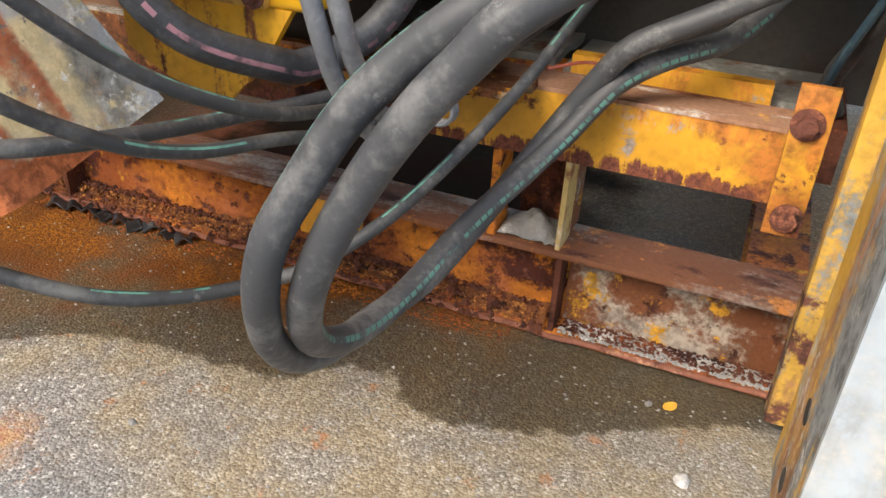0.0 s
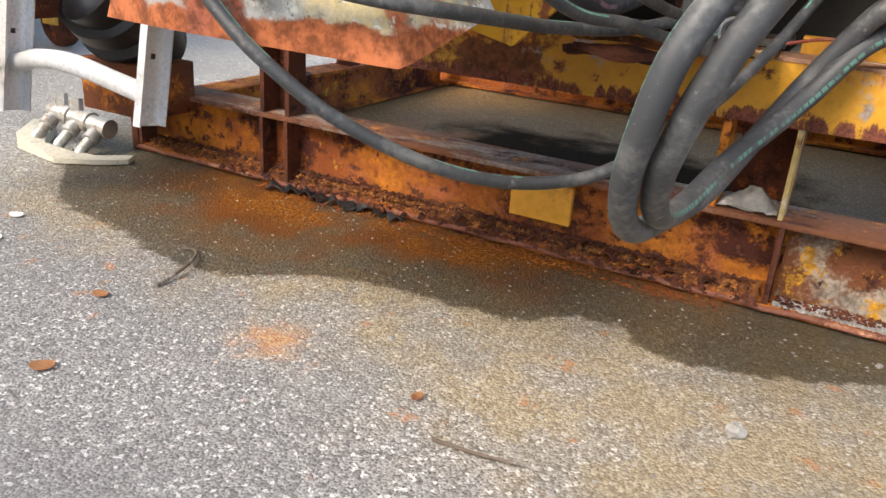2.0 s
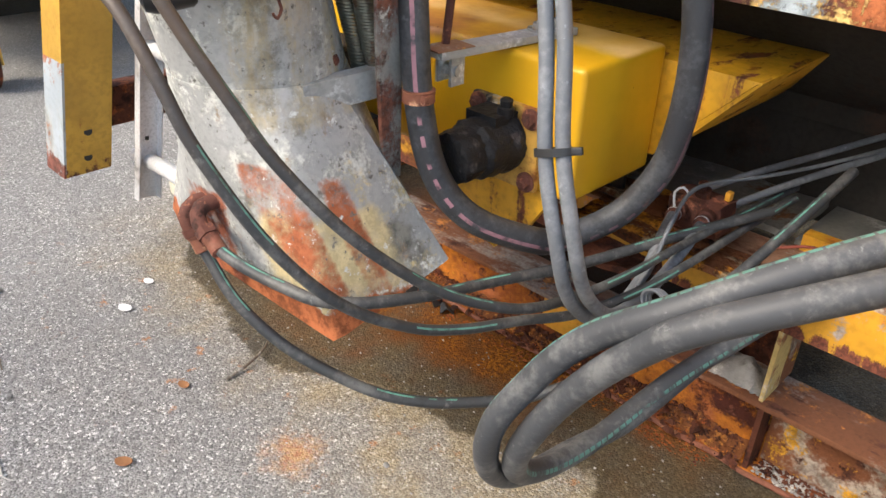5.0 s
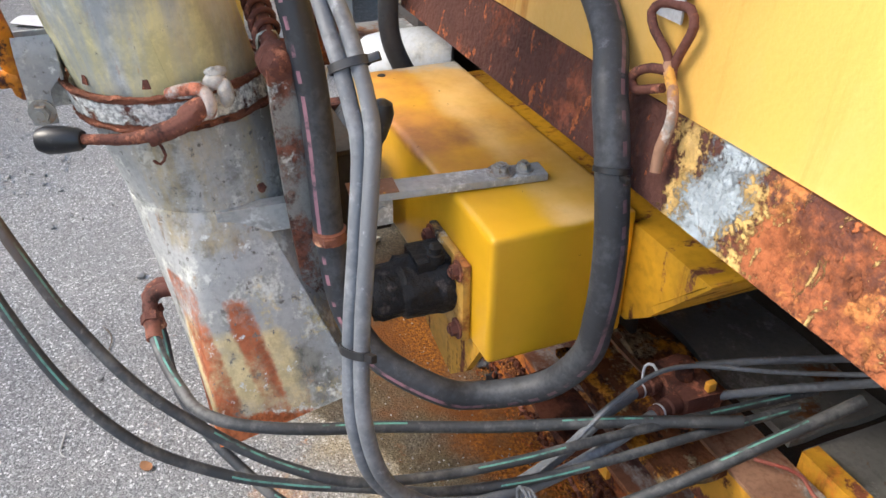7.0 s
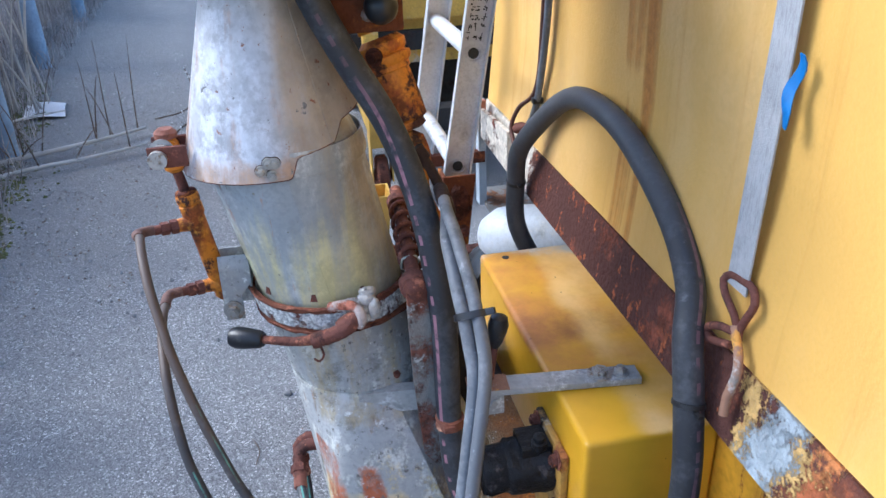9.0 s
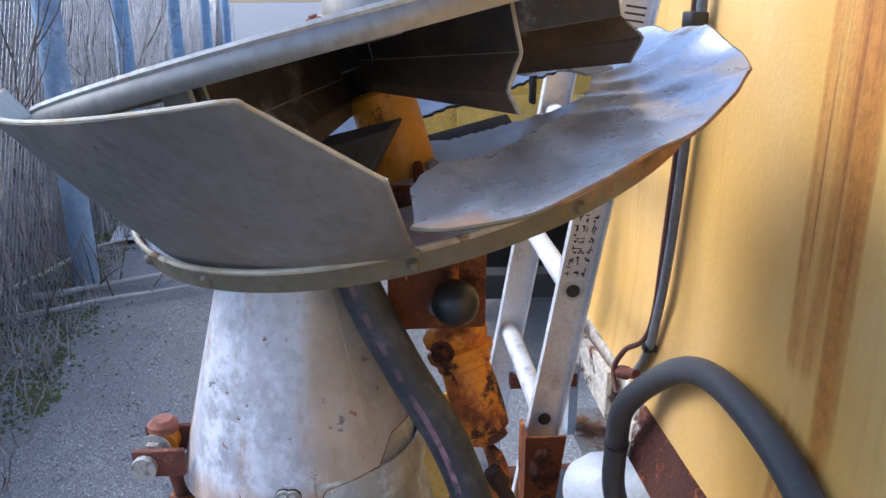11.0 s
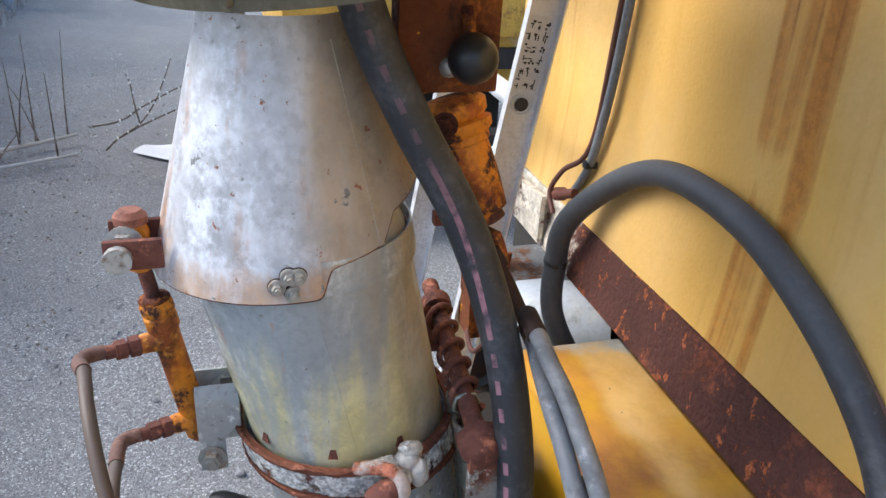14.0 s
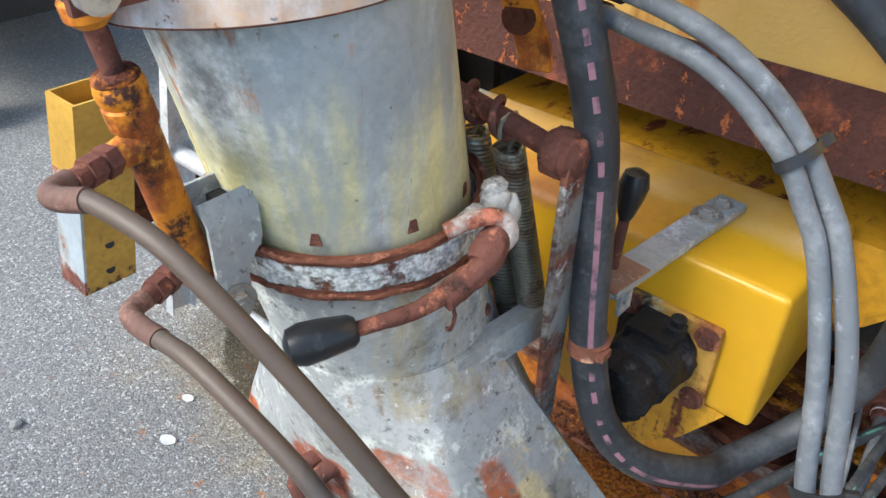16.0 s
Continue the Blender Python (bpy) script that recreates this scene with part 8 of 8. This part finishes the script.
def brush():
    t = thing("fallen_branches", (-4.9, -0.9, 0), "fallen pale branches with upright bare twigs beside the fence", "branches")
    rnd = random.Random(12)
    main = [(-4.25, -2.1, 0.04), (-4.44, -1.49, 0.04), (-4.57, -1.17, 0.05), (-4.82, -0.75, 0.05), (-4.95, -0.55, 0.06)]
    second = [(-3.9, -2.0, 0.03), (-4.17, -1.40, 0.04), (-4.32, -1.10, 0.05), (-4.42, -0.84, 0.05), (-4.60, -0.50, 0.05)]
    third = [(-4.1, -1.75, 0.10), (-4.5, -1.5, 0.16), (-5.05, -1.40, 0.14), (-5.6, -1.2, 0.05)]
    part("limb", sweep(B(), third, 0.014, 8, 0.05, taper=0.4), pale_bark, t, "pale dead limb")
    part("limb", sweep(B(), main, 0.026, 8, 0.05, taper=0.4), pale_bark, t, "pale dead limb")
    part("limb", sweep(B(), second, 0.021, 8, 0.05, taper=0.4), pale_bark, t, "pale dead limb")
    for i in range(24):
        src = main if i % 3 else second
        k = rnd.uniform(0.15, 0.95) * (len(src) - 1)
        a, b = Vector(src[int(k)]), Vector(src[min(int(k) + 1, len(src) - 1)])
        p = a.lerp(b, k % 1)
        h = rnd.uniform(0.15, 0.6)
        dx, dy = rnd.uniform(-0.3, 0.3), rnd.uniform(-0.15, 0.22)
        part("shoot", sweep(B(), [p, p + Vector((dx * 0.3, dy * 0.3, h * 0.4)), p + Vector((dx * 0.75, dy * 0.7, h * 0.8)), p + Vector((dx, dy, h))], 0.0055, 6, 0.06, taper=0.25), bark, t)
    return t


brush()


def willow(c, seed, n, label):
    t = thing("willow_shrub", c, label, "shrub", "willow shrubs")
    rnd = random.Random(seed)
    for i in range(n):
        a = rnd.uniform(0, 6.28)
        h = rnd.uniform(1.1, 2.2)
        o = rnd.uniform(0.3, 0.9)
        p = Vector(c) + Vector((rnd.uniform(-0.12, 0.12), rnd.uniform(-0.12, 0.12), 0))
        pts = [p, p + Vector((math.cos(a) * o * 0.25, math.sin(a) * o * 0.25, h * 0.35)), p + Vector((math.cos(a) * o * 0.65, math.sin(a) * o * 0.65, h * 0.75)), p + Vector((math.cos(a) * o, math.sin(a) * o, h))]
        s = part("stem", sweep(B(), pts, 0.011, 6, 0.1, taper=0.3), pale_bark, t)
        for _ in range(3):
            k = rnd.uniform(0.35, 0.9)
            q = pts[1].lerp(pts[3], k)
            b2 = a + rnd.uniform(-1, 1)
            part("shoot", sweep(B(), [q, q + Vector((math.cos(b2) * 0.15, math.sin(b2) * 0.15, 0.2)), q + Vector((math.cos(b2) * 0.25, math.sin(b2) * 0.25, 0.5))], 0.005, 5, 0.1, taper=0.3), bark, s)
    return t


willow((-4.4, -1.75, 0), 3, 9, "bare willow shrub with thin dark stems by the fence")
willow((-5.9, -1.5, 0), 5, 9, "bare willow shrub with thin dark stems beside the kerb")
wb = thing("willow_branch", (-4.5, -0.3, 0.15), "bare willow branch with white catkin buds over the asphalt", "branch")
rb_ = random.Random(44)
for pts in (((-4.62, -0.35, 0.06), (-4.5, -0.264, 0.162), (-4.5, -0.141, 0.244), (-4.5, -0.053, 0.359), (-4.5, 0.009, 0.488), (-4.5, 0.055, 0.60)),
            ((-4.5, -0.264, 0.162), (-4.5, -0.143, 0.229), (-4.5, 0.005, 0.296), (-4.5, 0.11, 0.35), (-4.5, 0.215, 0.493)),
            ((-4.55, -0.411, 0.218), (-4.5, -0.245, 0.261), (-4.5, -0.125, 0.334), (-4.5, 0.024, 0.414), (-4.5, 0.203, 0.502), (-4.5, 0.416, 0.631)),
            ((-4.5, -0.141, 0.244), (-4.5, -0.159, 0.365), (-4.5, -0.167, 0.467), (-4.5, -0.185, 0.525))):
    st_ = part("shoot", sweep(B(), pts, 0.0055, 6, 0.03, taper=0.4), bark, wb)
    for p in spline([Vector(q) for q in pts], 0.055)[3:]:
        part("bud", ball(B(), Vector(p) + Vector((0.004, rb_.uniform(-0.006, 0.006), rb_.uniform(-0.004, 0.008))), rb_.uniform(0.0045, 0.007), 6, (1, 1, 1.5)), paper_mat, st_)
for c, w, a in (((-5.75, -1.38, 0.01), 0.28, 0.2), ((-4.67, -0.045, 0.01), 0.20, 0.9)):
    bm = B()
    m = Matrix.Translation(c) @ Matrix.Rotation(a, 4, "Z")
    sheet(bm, lambda u, v: m @ Vector(((u - 0.5) * w * 1.5, (v - 0.5) * w, 0.01 + 0.02 * math.sin(5 * u + 2) * math.sin(4 * v))), 10, 6, 0.002)
    single("foil_scrap", bm, paper_mat, "white crumpled foil scrap lying on the asphalt", "foil scrap", "foil scraps")
flakes("litter", 900, (-7, -2.6, -1.7, -0.3, 0.001), 0.008, bark, "dark bark crumbs and leaf litter on the asphalt", "litter", 25, 0.5)
flakes("gravel", 2600, (-8, -2.2, -1.7, 0.4, 0.001), 0.011, stone_mat, "loose pale gravel and litter near the fence", "gravel", 15, 0.6)
rm = random.Random(2)
V, Fs = [], []
for _ in range(70):
    x = rm.uniform(-6.8, -3.0)
    cx, cy, w = x, fence_line(x) + rm.uniform(-0.4, 0.12), rm.uniform(0.04, 0.16)
    for _ in range(70):
        px, py, r = cx + rm.gauss(0, w), cy + rm.gauss(0, w * 0.5), rm.uniform(0.006, 0.016)
        k = len(V)
        V += [(px + r * math.cos(a), py + r * math.sin(a), 0.0) for a in (0.3, 1.5, 2.8, 4.1, 5.3)] + [(px, py, r * 0.8)]
        Fs += [(k + q, k + (q + 1) % 5, k + 5) for q in range(5)]
me = bpy.data.meshes.new("moss")
me.from_pydata(V, [], Fs)
me.materials.append(moss_mat)
tagged(new("moss", me), "green moss crumbs at the fence foot", "moss", kind="stuff")


def second_machine():
    t = thing("second_spreader", (-4.0, 1.3, 0), "another yellow spreader body parked further along on caster wheels", "spreader")
    part("body", bevelled(box(B(), -5.6, -3.75, 0.60, 2.3, 0.62, 1.9), 0.02), far_yellow, t, "yellow body panel")
    part("side_panel", bevelled(box(B(), -3.74, -3.68, 0.85, 2.2, 0.86, 1.25), 0.01), far_yellow, t)
    # dark strip laid on the body in place of a shaded gap
    part("dark_gap", box(B(), -3.745, -3.70, 0.7, 2.2, 0.70, 0.80), shade_black, t)
    part("frame_rail", bevelled(box(B(), -5.6, -3.35, 0.78, 0.90, 0.36, 0.48), 0.01), far_yellow, t)
    part("frame_rail", bevelled(box(B(), -5.6, -3.35, 2.0, 2.12, 0.36, 0.48), 0.01), far_yellow, t)
    # panel and cross rail coloured black to paint the underbody shade
    part("shade_panel", box(B(), -4.75, -4.65, 0.92, 2.0, 0.004, 0.619), shade_black, t, "black panel standing in for the shade under the body")
    part("cross_rail", bevelled(box(B(), -3.47, -3.35, 0.90, 2.0, 0.36, 0.48), 0.01), shade_black, t, "cross rail, coloured black for the shade under the body")
    part("bumper_post", bevelled(box(B(), -3.62, -3.54, 0.80, 0.88, 0.48, 0.90), 0.01), far_yellow, t)
    for y in (0.84, 2.06):
        for x in (-3.45, -5.2):
            w = part("caster_wheel", lathe(B(), (x, y - 0.03, 0.115), (x, y + 0.03, 0.115), [(0.10, 0), (0.115, 0.15), (0.115, 0.85), (0.10, 1.0)], 28), rust_dark, t, "dark red-brown caster wheel")
            part("hub", lathe(B(), (x, y - 0.045, 0.115), (x, y + 0.045, 0.115), [(0.03, 0), (0.055, 0.2), (0.055, 0.8), (0.03, 1.0)], 18), iron_brown, w)
            f = B()
            box(f, x - 0.05, x + 0.05, y - 0.056, y - 0.048, 0.10, 0.29), box(f, x - 0.05, x + 0.05, y + 0.048, y + 0.056, 0.10, 0.29), box(f, x - 0.06, x + 0.06, y - 0.056, y + 0.056, 0.29, 0.36)
            part("fork", f, far_yellow, t)
    return t


second_machine()
